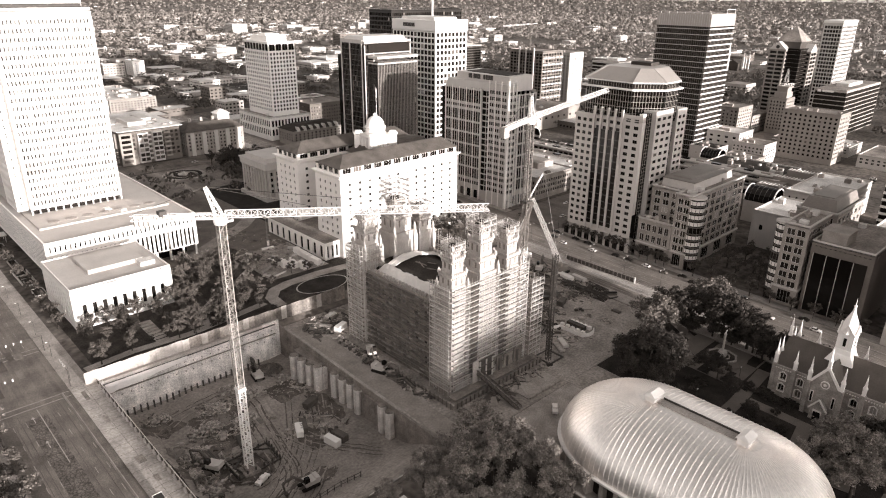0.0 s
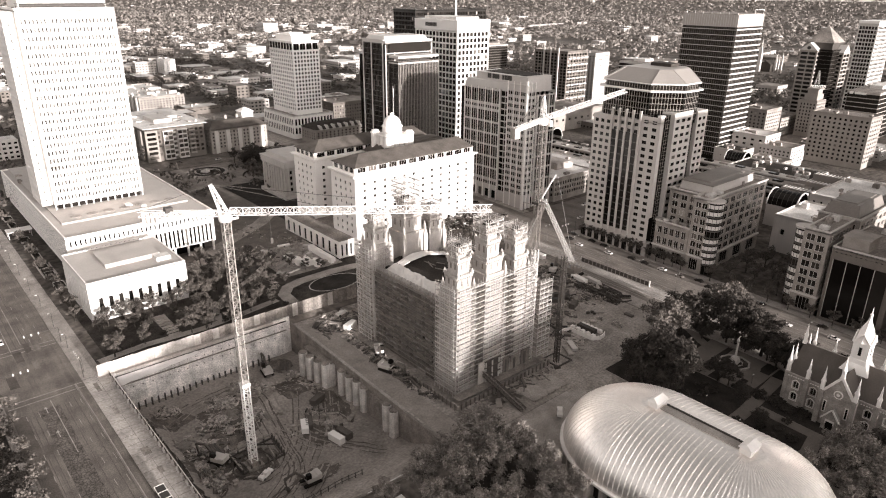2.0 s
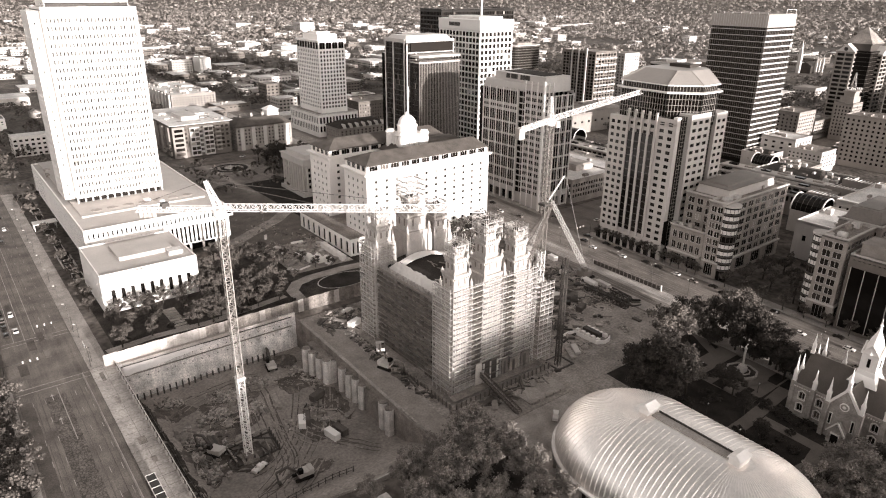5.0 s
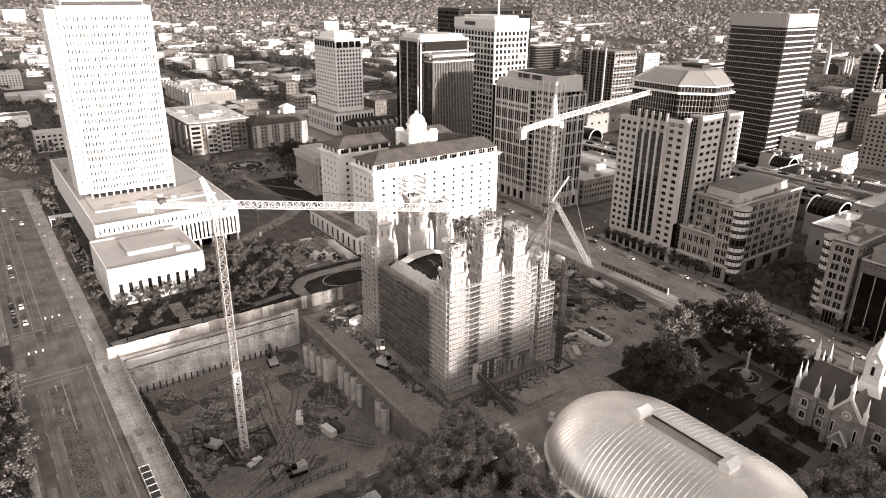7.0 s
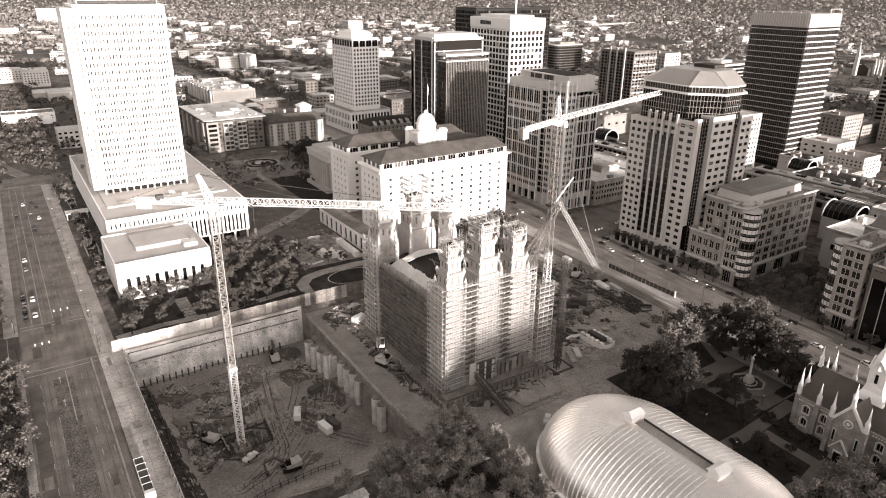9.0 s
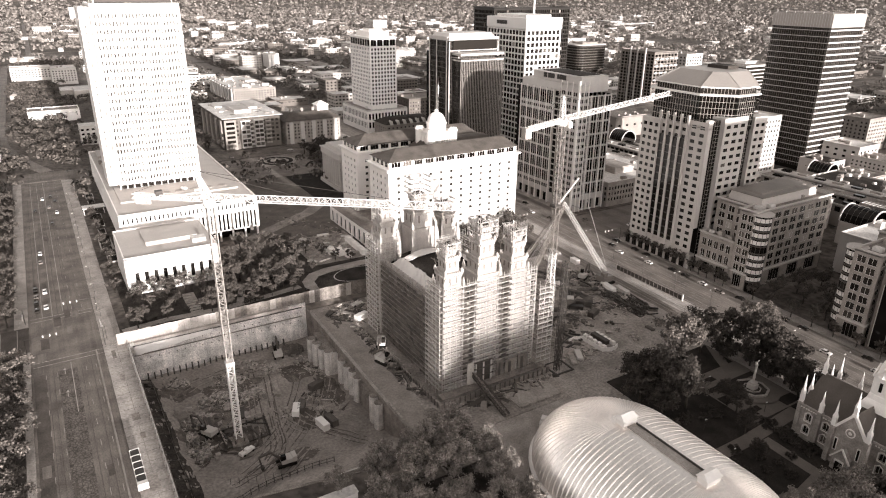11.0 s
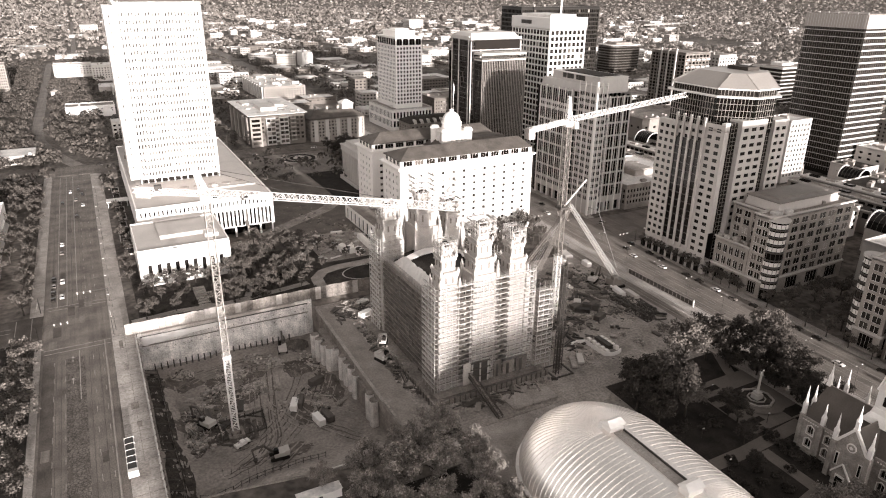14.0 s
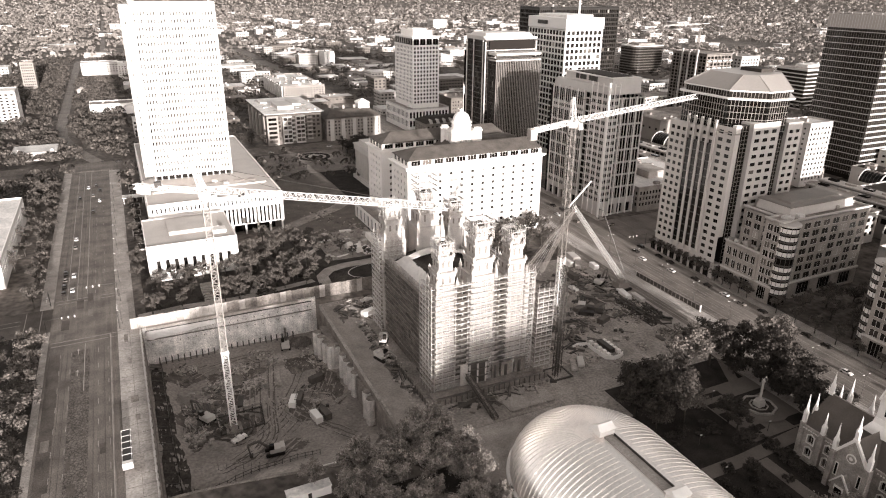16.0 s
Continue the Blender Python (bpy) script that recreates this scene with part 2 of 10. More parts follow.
        return self.add(vs, [(i, (i + 1) % n, n + (i + 1) % n, n + i) for i in range(n)] + [tuple(range(n, 2 * n)), tuple(range(n - 1, -1, -1))])

    def mesh(self, name, material, smooth=False):
        me = bpy.data.meshes.new(name)
        me.from_pydata(self.v, [], self.f)
        for m in (material if isinstance(material, (list, tuple)) else [material]):
            me.materials.append(m)
        if smooth:
            me.polygons.foreach_set("use_smooth", [True] * len(me.polygons))
        me.update()
        return me


def part(name, m, material, parent, label="", smooth=False, kind=""):
    """Links collected geometry (or a ready mesh) as one object under a thing or part."""
    me = m.mesh(name, material, smooth) if isinstance(m, M) else m
    ob = new(name, me)
    ob.parent = parent
    return tagged(ob, label, kind=kind)


def thing(name, label, category, group="", kind="", at=(0, 0, 0)):
    ob = new(name)
    ob.location = at
    ob.empty_display_size = 0.5
    return tagged(ob, label, category, group, kind)


def solo(name, m, material, label, category, group="", kind="", smooth=False):
    return tagged(new(name, m.mesh(name, material, smooth)), label, category, group, kind)


# ---- ground heights ----
def ease(a, b, x):
    t = min(1.0, max(0.0, (x - a) / (b - a)))
    return t * t * (3 - 2 * t)


def gz(x, y):
    """Height of the ground: level along the north street, falling to the south-west, level to the east."""
    south = max(-9.0, min(-0.5, -5 + 0.03 * (y - 150)))
    w = ease(52, 112, x) if y < 226 else ease(60, 230, x) * (1 - ease(226, 330, y))
    far = 0.0
    r = math.hypot(x, y)
    if r > 3600:
        far = 150 * ease(3600, 5600, r)
    return south * w * (1 - ease(380, 620, x)) + far


PIT = (49.8, 119.5, 121.0, 224.0)
PITZ = -16.0


# ---- ground, streets, excavation ----
def ground_sheet():
    def lines(lo, hi, extra):
        s = set(range(lo, hi + 1, 4)) | set(extra)
        step, a, b = 12.0, float(lo), float(hi)
        while b < 9000:
            a, b, step = a - step, b + step, step * 1.22
            s |= {a, b}
        return sorted(s)
    xs, ys = lines(-80, 400, PIT[:2]), lines(-80, 420, (*PIT[2:], 228))
    v = [(x, y, gz(x, y)) for y in ys for x in xs]
    f = []
    for j in range(len(ys) - 1):
        for i in range(len(xs) - 1):
            if PIT[0] <= xs[i] < PIT[1] and PIT[2] <= ys[j] < PIT[3]:
                continue
            k = j * len(xs) + i
            f.append((k, k + 1, k + 1 + len(xs), k + len(xs)))
    m = M()
    m.v, m.f = v, f
    solo("ground", m, EARTH, "brown-grey city ground reaching to the hills", "ground", kind="structure", smooth=True)


def sheet(name, x0, x1, y0, y1, lift, material, label, category="ground", step=6.0):
    nx, ny = max(1, round((x1 - x0) / step)), max(1, round((y1 - y0) / step))
    m = M()
    for j in range(ny + 1):
        for i in range(nx + 1):
            x, y = x0 + (x1 - x0) * i / nx, y0 + (y1 - y0) * j / ny
            m.v.append((x, y, gz(x, y) + lift))
    m.f = [(j * (nx + 1) + i, j * (nx + 1) + i + 1, (j + 1) * (nx + 1) + i + 1, (j + 1) * (nx + 1) + i) for j in range(ny) for i in range(nx)]
    # skirt, so that the edge is a real step
    edge = [(i, 0) for i in range(nx)] + [(nx, j) for j in range(ny)] + [(i, ny) for i in range(nx, 0, -1)] + [(0, j) for j in range(ny, 0, -1)]
    n0 = len(m.v)
    for i, j in edge:
        x, y, z = m.v[j * (nx + 1) + i]
        m.v.append((x, y, z - lift - 0.1))
    ne = len(edge)
    for k in range(ne):
        a, b = edge[k], edge[(k + 1) % ne]
        m.f.append((a[1] * (nx + 1) + a[0], n0 + k, n0 + (k + 1) % ne, b[1] * (nx + 1) + b[0]))
    return solo(name, m, material, label, category, kind="structure")


def stripe(m, x0, x1, y0, y1, lift=0.1):
    n = max(1, int(max(x1 - x0, y1 - y0) / 8))
    along_y = y1 - y0 > x1 - x0
    for i in range(n):
        if along_y:
            a, b = y0 + (y1 - y0) * i / n, y0 + (y1 - y0) * (i + 1) / n
            c = [(x0, a), (x1, a), (x1, b), (x0, b)]
        else:
            a, b = x0 + (x1 - x0) * i / n, x0 + (x1 - x0) * (i + 1) / n
            c = [(a, y0), (b, y0), (b, y1), (a, y1)]
        m.quad(*[(x, y, gz(x, y) + lift) for x, y in c])


ground_sheet()
R = 0.06
sheet("road_north", 17.5, 41.0, -320, 491, R, ASPHALT, "worn patched asphalt of the wide north street", "road", 8)
sheet("road_main_north", -400, 17.3, 236, 258, R, ASPHALTN, "dark asphalt side street meeting the north street", "road", 8)
sheet("road_south", 257, 299, -320, 1500, R, ASPHALTS, "asphalt street with light rail tracks", "road", 7)
sheet("road_main_south", 299.5, 1500, 222, 258, R, ASPHALTS, "asphalt main street between the towers", "road", 10)
sheet("road_state", -300, 2600, 492, 519, 0.12, ASPHALT, "wide asphalt street in front of the apartments", "road", 10)
sheet("road_west", 42, 256, -12, 22, R, ASPHALT, "asphalt street beside the square", "road", 7)
for k in range(1, 6):
    sheet(f"road_cross_{k}", 281 + 241 * k - 9, 281 + 241 * k + 9, -200, 2600, 0.15, ASPHALTN, "asphalt city street between the blocks", "road", 30)
    sheet(f"road_east_{k}", -600, 2600, 474 + 241 * k - 8, 474 + 241 * k + 8, 0.2, ASPHALTN, "asphalt city street between the blocks", "road", 30)
sheet("road_cracked_lane", 25.6, 31.6, 60, 216, R + 0.02, CRACKED, "cracked worn lane of old asphalt", "road", 8)
# kerbed pavements
K = 0.2
sheet("pavement_1", 41.1, 49.6, 20, 226.5, K, SLABS, "stained concrete hardstanding behind the barrier", "pavement", 5)
sheet("pavement_2", 41.1, 48.0, 227, 490, K, PAVE, "concrete pavement along the street", "pavement", 5)
sheet("pavement_3", 15.2, 17.4, 20, 235.8, K, PAVE, "concrete pavement under street trees", "pavement", 5)
sheet("verge_lawn", -30, 15.0, 20, 235.5, 0.1, GRASS, "grass verge with the shade of street trees in its colour", "grass", 6)
sheet("pavement_4", 12.5, 17.4, 258.2, 490, K, PAVE, "concrete pavement under street trees", "pavement", 5)
sheet("pavement_5", 299.2, 305, -60, 221, K, PAVE, "concrete pavement along the shop fronts", "pavement", 5)
sheet("pavement_6", 299.2, 305, 259, 455, K, PAVE, "concrete pavement beside the office tower", "pavement", 5)
sheet("pavement_7", 249, 256.9, 24, 225, K, PAVE, "concrete pavement beside the building site", "pavement", 5)
sheet("site_yard", 120.2, 248, 120, 222, 0.14, DIRT, "bare trodden dirt of the building site", "ground", 4)
sheet("haul_road", 121.2, 129.6, 122, 218, 0.155, HAUL, "pale packed dirt haul road beside the excavation", "road", 4)
sheet("site_track", 120.0, 136.0, 108, 119.8, 0.14, DIRT, "bare dirt of the building site", "ground", 4)
sheet("square_lawn", 178, 248, 24, 119.8, 0.1, GRASS, "lawn of the square with tree shade in its colour", "grass", 5)
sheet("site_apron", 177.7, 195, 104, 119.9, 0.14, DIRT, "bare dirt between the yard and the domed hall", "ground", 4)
sheet("square_lawn_north", 50.2, 133, 24, 107.5, 0.1, GRASS, "ground under trees with their shade in its colour", "grass", 5)
sheet("tabernacle_court", 133.3, 177.6, 24, 119.8, 0.12, PAVE, "paved court around the domed hall", "pavement", 5)
sheet("garden_lawn", 52, 178, 232, 300, 0.1, GRASSL, "lawn of the plaza gardens", "grass", 5)
PLAZAP = mat("plaza_paving_stone", 0.21, 0.85, var=0.5, size=7, fine=0.6, bump=0.15, lanes=0.3)
PLAZA = mat("plaza_dirt", 0.14, 0.9, var=0.45, size=8, fine=0.6, bump=0.3)
sheet("plaza_paving", 130, 178, 300.5, 424.5, 0.12, PLAZA, "dark stripped plaza ground", "ground", 5)
sheet("plaza_court", 50, 130, 474, 489.5, 0.12, PLAZAP, "pale paved forecourt of the plaza", "pavement", 6)
sheet("plaza_walk_east", 130.2, 212, 425, 489.5, 0.14, PLAZAP, "worn pale paving of the plaza", "pavement", 6)
sheet("plaza_lawn", 178.5, 256, 330, 424.5, 0.1, GRASS, "dark lawn and hedges of the plaza", "grass", 5)


def strip(name, pts, width, lift, material, label, category="path"):
    """A level-edged walk along a bent line."""
    m = M()
    fine = []
    for (ax, ay), (bx, by) in zip(pts, pts[1:]):
        k = max(1, round(math.hypot(bx - ax, by - ay) / 4))
        fine += [(ax + (bx - ax) * i / k, ay + (by - ay) * i / k) for i in range(k)]
    fine.append(pts[-1])
    for i, (x, y) in enumerate(fine):
        (ax, ay), (bx, by) = fine[max(0, i - 1)], fine[min(len(fine) - 1, i + 1)]
        q = math.hypot(bx - ax, by - ay)
        nx, ny = -(by - ay) / q * width / 2, (bx - ax) / q * width / 2
        for s in (1, -1):
            for dz in (lift, -0.1):
                m.v.append((x + nx * s, y + ny * s, gz(x + nx * s, y + ny * s) + dz))
    for i in range(len(fine) - 1):
        a, b = 4 * i, 4 * i + 4
        m.f += [(a, a + 2, b + 2, b), (a, b, b + 1, a + 1), (a + 2, a + 3, b + 3, b + 2)]
    return solo(name, m, material, label, category, kind="structure")


strip("road_north_far", [(34, 519.5), (28, 535), (15, 578), (6, 625), (3, 680), (2.5, 900), (3, 1250), (40, 1420), (46, 2600)], 9.0, 0.3, ASPHALTS, "asphalt street bending up through trees", "road")
PAVING = mat("garden_paving", 0.15, 0.85, var=0.2, size=4, fine=0.4, bump=0.15)
strip("garden_path_1", [(187, 103), (186.5, 84), (190, 60), (196, 30)], 4.5, 0.17, PAVING, "grey paved garden path")
strip("garden_path_2", [(186, 73.3), (212, 73.3), (241, 75.2)], 4.6, 0.18, PAVING, "grey paved walk between lawns")
strip("garden_path_3", [(217, 71), (217, 50), (217.5, 30)], 4.4, 0.19, PAVING, "grey paved walk before the gothic hall")
sheet("monument_paving", 221.5, 249, 77.7, 106, 0.16, PAVING, "grey paved court about the monument", "pavement", 4)
for k, (x0, x1, y0, y1) in enumerate(((222, 232, 101, 103.4), (222, 248, 96.2, 98.4), (222, 231, 89, 93), (222, 231, 81.4, 83.8), (240.5, 248.6, 78.4, 82.6))):
    sheet(f"court_bed_{k + 1}", x0, x1, y0, y1, 0.21, GRASS, "dark planted bed in the paved court", "grass", 3)
strip("garden_path_4", [(219, 52), (206, 50), (192, 52)], 4.5, 0.2, PAVING, "grey paved walk to the hall porch")
strip("garden_path_5", [(239, 98), (244, 108), (250, 118)], 4.0, 0.17, PAVING, "grey paved garden path")
m = M()
for i in range(24):
    a, b = 2 * math.pi * i / 24, 2 * math.pi * (i + 1) / 24
    m.quad(*[(238.6 + r * math.cos(q), 91 + r * math.sin(q), gz(238.6, 91) + 0.25) for r, q in ((6.0, a), (9.5, a), (9.5, b), (6.0, b))])
solo("monument_court", m, PAVING, "round paved court about the monument basin", "pavement", kind="structure")
strip("plaza_walk", [(128, 236), (129, 246), (134, 252), (142, 254.5), (160, 255.5), (178, 254)], 5.5, 0.2, PAVE, "pale curved plaza walk")
strip("plaza_track", [(110, 300), (127, 316), (145, 328), (164, 340), (176, 352)], 8.0, 0.2, DIRT, "bare dirt track across the plaza", "ground")
strip("garden_path_6", [(49, 236), (66, 238), (88, 237), (108, 240), (124, 243)], 3.6, 0.19, PAVE, "pale garden path behind the hoarding")
strip("garden_path_7", [(96, 240), (100, 252), (110, 262), (124, 270), (136, 280)], 3.0, 0.2, PAVE, "pale winding garden path")
sheet("stone_store", 138, 170, 262, 300, 0.15, DIRT, "bare dirt ground between stacks of salvaged stone", "ground", 5)

# darker kerb lane, patches and seams in the north street
sheet("road_lane_worn", 18.2, 22.0, 20, 216, R + 0.02, ASPHALTN, "darker asphalt of the kerb lane", "road", 8)
rp = random.Random(19)
for k in range(1, 15):
    a, b = rp.uniform(18.5, 36), rp.choice((rp.uniform(60, 215), rp.uniform(226, 262), rp.uniform(265, 430)))
    w, d = rp.uniform(1.2, 3.2), rp.uniform(2.5, 11)
    sheet(f"road_patch_{k}", a, a + w, b, b + d, R + 0.035 + 0.001 * k, rp.choice((ASPHALTN, ASPHALTN, ASPHALTS)), "patched rectangle of asphalt in the street", "road", 8)
m = M()
for x, y0, y1 in ((24.2, 40, 220), (30.6, 40, 186), (33.0, 60, 215), (36.3, 90, 220), (22.6, 80, 214), (28.0, 266, 450), (31.8, 266, 450), (20.4, 266, 450)):
    stripe(m, x - 0.08, x + 0.08, y0, y1, 0.115)
for y, xa, xb in ((71, 22, 34), (96, 25, 38), (118, 19, 30), (139, 24, 36), (163, 22, 33), (188, 27, 38)):
    stripe(m, xa, xb, y, y + 0.12, 0.115)
solo("road_seam", m, ASPHALTN, "dark sealed seams in the street", "road marking", kind="structure")
for k in range(1, 12):
    a, b = rp.uniform(41.5, 46), rp.uniform(50, 220)
    sheet(f"pavement_stain_{k}", a, a + rp.uniform(1, 2.8), b, b + rp.uniform(2, 9), K + 0.012 + 0.001 * k, rp.choice((PAVE, DIRT, CONCD)), "stained slab of hardstanding", "pavement", 6)
m = M()
for y in range(24, 226, 5):
    stripe(m, 41.2, 49.5, y, y + 0.16, K + 0.01)
stripe(m, 45.3, 45.42, 22, 226, K + 0.01)
solo("slab_joint", m, CONCD, "dark joints between slabs of hardstanding", "pavement", kind="structure")
# lane markings on the north street
m = M()
for x in (26.0, 22.4):
    stripe(m, x - 0.1, x + 0.1, 264, 488)
for x in (29.9,):
    stripe(m, x - 0.12, x + 0.12, 186, 221)
    stripe(m, x - 0.1, x + 0.1, 268, 488)
for x in (34.4, 37.6, 25.4, 21.9):
    for y in range(20, 216, 12):
        stripe(m, x - 0.07, x + 0.07, y, y + 3.2)
for x in (33.2, 37.0):
    for y in range(268, 488, 12):
        stripe(m, x - 0.07, x + 0.07, y, y + 3.2)
for y in (222.4, 225.6, 261.6, 264.6):
    stripe(m, 18.2, 40.6, y - 0.16, y + 0.16)
for x in (8.0, 13.5):
    stripe(m, x - 0.12, x + 0.12, 237, 257)
stripe(m, -40, 6.5, 246.8, 247.05)
stripe(m, -40, 6.5, 250.6, 250.8)
# turn arrows
for y in (197, 213):
    stripe(m, 27.6, 27.85, y, y + 3.0)
    m.quad((27.1, y + 3, R + 0.05), (28.3, y + 3, R + 0.05), (27.75, y + 4.4, R + 0.05), (27.7, y + 4.4, R + 0.05))
solo("road_marking_north", m, PAINT, "worn white lane lines, arrows and crossings on asphalt", "road marking", kind="structure")
# rails and lines of the south street
m = M()
for x in (265.2, 266.65, 269.4, 270.85):
    stripe(m, x - 0.1, x + 0.1, -100, 1200, 0.12)
solo("tram_rail", m, GALV, "pair of light rail tracks set in the street", "rails", kind="structure")
sheet("track_bed", 263.2, 272.8, -100, 1200, 0.09, SLABS, "pale concrete track bed in the street", "road", 8)
m = M()
for x in (261.5, 276.0, 291.5):
    stripe(m, x - 0.08, x + 0.08, -60, 215)
    stripe(m, x - 0.08, x + 0.08, 262, 900)
# long thin strips that paint the bright reflected streaks along the street
for x, w in ((273.7, 0.16), (277.6, 0.12), (259.4, 0.14), (282.3, 0.1), (286.2, 0.1), (262.9, 0.12)):
    stripe(m, x - w, x + w, -60, 900)
for x in (280.2, 284.2, 288.0):
    for y in list(range(-60, 212, 11)) + list(range(264, 900, 11)):
        stripe(m, x - 0.07, x + 0.07, y, y + 3.5)
solo("road_marking_south", m, PAINT, "white lane lines and painted sun streaks on the south street", "road marking", kind="structure")


def excavation():
    rnd = random.Random(4)
    x0, x1, y0, y1 = PIT
    nx, ny = 48, 68

    def pz(x, y):
        z = PITZ + 1.1 * noise.noise((x * 0.07, y * 0.07, 0)) + 0.5 * noise.noise((x * 0.3, y * 0.3, 3))
        z += 9.5 * (1 - ease(y0, y0 + 26, y)) * ease(62, 80, x) + 5.0 * (1 - ease(50, 62, x)) * (1 - ease(205, 222, y))
        z += 1.6 * math.exp(-((x - 97) ** 2 + (y - 196) ** 2) / 30) + 1.2 * math.exp(-((x - 78) ** 2 + (y - 198) ** 2) / 14)
        return z
    m = M()
    for j in range(ny + 1):
        for i in range(nx + 1):
            x, y = x0 + (x1 - x0) * i / nx, y0 + (y1 - y0) * j / ny
            m.v.append((x, y, pz(x, y)))
    m.f = [(j * (nx + 1) + i, j * (nx + 1) + i + 1, (j + 1) * (nx + 1) + i + 1, (j + 1) * (nx + 1) + i) for j in range(ny) for i in range(nx)]
    solo("pit_floor", m, DIRTP, "rutted bare dirt floor of the excavation", "ground", kind="structure", smooth=True)

    # bundles of wheel tracks that sweep across the floor
    ways = (((97, 213), (93, 192), (89, 172), (86, 156), (76, 147), (60, 141)), ((112, 192), (100, 170), (92, 160), (82, 152), (66, 150)),
            ((88, 182), (95, 166), (104, 154), (114, 142)), ((62, 204), (72, 208), (90, 209), (106, 203)), ((92, 152), (84, 145), (72, 138)))
    for name, label, mt, n, wd, lift in (("wheel_track", "pale curving wheel tracks on the pit floor", TRACKL, 4, 0.45, 0.09), ("mud_track", "dark damp tracks on the pit floor", TRACKM, 3, 0.45, 0.06)):
        tk = M()
        for way in ways:
            for _ in range(n):
                off, sway = rnd.gauss(0, 3.4), rnd.uniform(-2.5, 2.5)
                path = []
                for q in range(len(way) - 1):
                    p0, p1, p2, p3 = way[max(0, q - 1)], way[q], way[q + 1], way[min(len(way) - 1, q + 2)]
                    for k in range(12):
                        u = k / 12
                        path.append([0.5 * (2 * b1 + (c1 - a1) * u + (2 * a1 - 5 * b1 + 4 * c1 - d1) * u * u + (3 * b1 - a1 - 3 * c1 + d1) * u ** 3) for a1, b1, c1, d1 in zip(p0, p1, p2, p3)])
                i0, i1 = rnd.randrange(0, len(path) // 3), rnd.randrange(len(path) * 2 // 3, len(path))
                for side in (-1.0, 1.0):
                    prev = None
                    for i in range(i0, i1 - 1):
                        (ax, ay), (bx, by) = path[i], path[i + 1]
                        L = math.hypot(bx - ax, by - ay) or 1.0
                        ux, uy = -(by - ay) / L, (bx - ax) / L
                        o = off + side + sway * i / len(path)
                        q = [(ax + ux * (o + e), ay + uy * (o + e)) for e in (-wd / 2, wd / 2)]
                        if not all(x0 + 2 < u < x1 - 4 and y0 + 10 < v < y1 - 3 for u, v in q) or rnd.random() < 0.05:
                            prev = None
                            continue
                        q = [(u, v, pz(u, v) + lift) for u, v in q]
                        if prev:
                            tk.quad(prev[0], q[0], q[1], prev[1])
                        prev = q
        solo(name, tk, mt, label, "tracks", kind="stuff")
    # trench bottom along the north side and ragged dirt patches, darkened for pit shade
    def stain(m, cx, cy, rx, ry, seed, lift):
        n, k = 40, 5
        rim = [1 + 0.45 * noise.noise((math.cos(2 * math.pi * i / n) * 1.6, math.sin(2 * math.pi * i / n) * 1.6, seed)) + 0.22 * noise.noise((math.cos(2 * math.pi * i / n) * 5, math.sin(2 * math.pi * i / n) * 5, seed + 3)) for i in range(n)]

        def at(i, j):
            a, r = 2 * math.pi * i / n, rim[i % n] * j / k
            x = min(x1 - 1, max(x0 + 0.6, cx + rx * r * math.cos(a)))
            y = min(y1 - 1.2, max(y0 + 8, cy + ry * r * math.sin(a)))
            return (x, y, pz(x, y) + lift)
        for i in range(n):
            for j in range(k):
                m.quad(at(i, j), at(i, j + 1), at(i + 1, j + 1), at(i + 1, j))
    tk = M()
    for q, (cx, cy, rx, ry) in enumerate(((54.2, 146, 4.8, 18), (53.0, 174, 3.4, 18), (52.6, 202, 3.0, 16))):
        stain(tk, cx, cy, rx, ry, q, 0.05)
    solo("trench_bottom", tk, MUD, "bottom of the narrow trench with shade in its colour", "ground", kind="structure")
    tk = M()
    for q, (cx, cy, rx, ry) in enumerate(((63, 176, 7, 13), (80, 200, 11, 6), (78, 187, 8, 5), (106, 199, 7, 7), (75, 168, 9, 7), (112, 180, 4, 11), (100, 168, 6, 7), (62, 207, 7, 6), (88, 150, 8, 4))):
        stain(tk, cx, cy, rx, ry, 10 + q, 0.035 + 0.002 * q)
    solo("damp_stain", tk, TRACKM, "dirt patches on the pit floor darkened for shade", "ground", kind="structure")

    def face(name, p, q, za, zb, out, material, label):
        """A slab wall from p to q; its back lies `out` away from the pit."""
        mm = M()
        n = 24
        for i in range(n + 1):
            x, y = p[0] + (q[0] - p[0]) * i / n, p[1] + (q[1] - p[1]) * i / n
            for k in range(7):
                w = 0.25 * noise.noise((x * 0.4, y * 0.4, k * 0.9)) if 0 < k < 6 else 0
                z = za(x, y) + (zb(x, y) - za(x, y)) * k / 6
                mm.v.append((x + out[0] * w, y + out[1] * w, z))
        mm.f = [(i * 7 + k, (i + 1) * 7 + k, (i + 1) * 7 + k + 1, i * 7 + k + 1) for i in range(n) for k in range(6)]
        o = len(mm.v)
        mm.v += [(x + out[0] * 0.8, y + out[1] * 0.8, z) for x, y, z in mm.v[:o]]
        mm.f += [tuple(o + a for a in reversed(f)) for f in mm.f[:]]
        mm.f += [(i * 7 + 6, (i + 1) * 7 + 6, o + (i + 1) * 7 + 6, o + i * 7 + 6) for i in range(n)]
        return solo(name, mm, material, label, "retaining wall", kind="structure")
    low = lambda x, y: PITZ - 2
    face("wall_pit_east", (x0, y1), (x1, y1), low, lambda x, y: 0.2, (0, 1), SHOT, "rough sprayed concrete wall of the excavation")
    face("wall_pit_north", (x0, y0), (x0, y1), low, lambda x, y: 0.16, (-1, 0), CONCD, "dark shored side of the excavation")
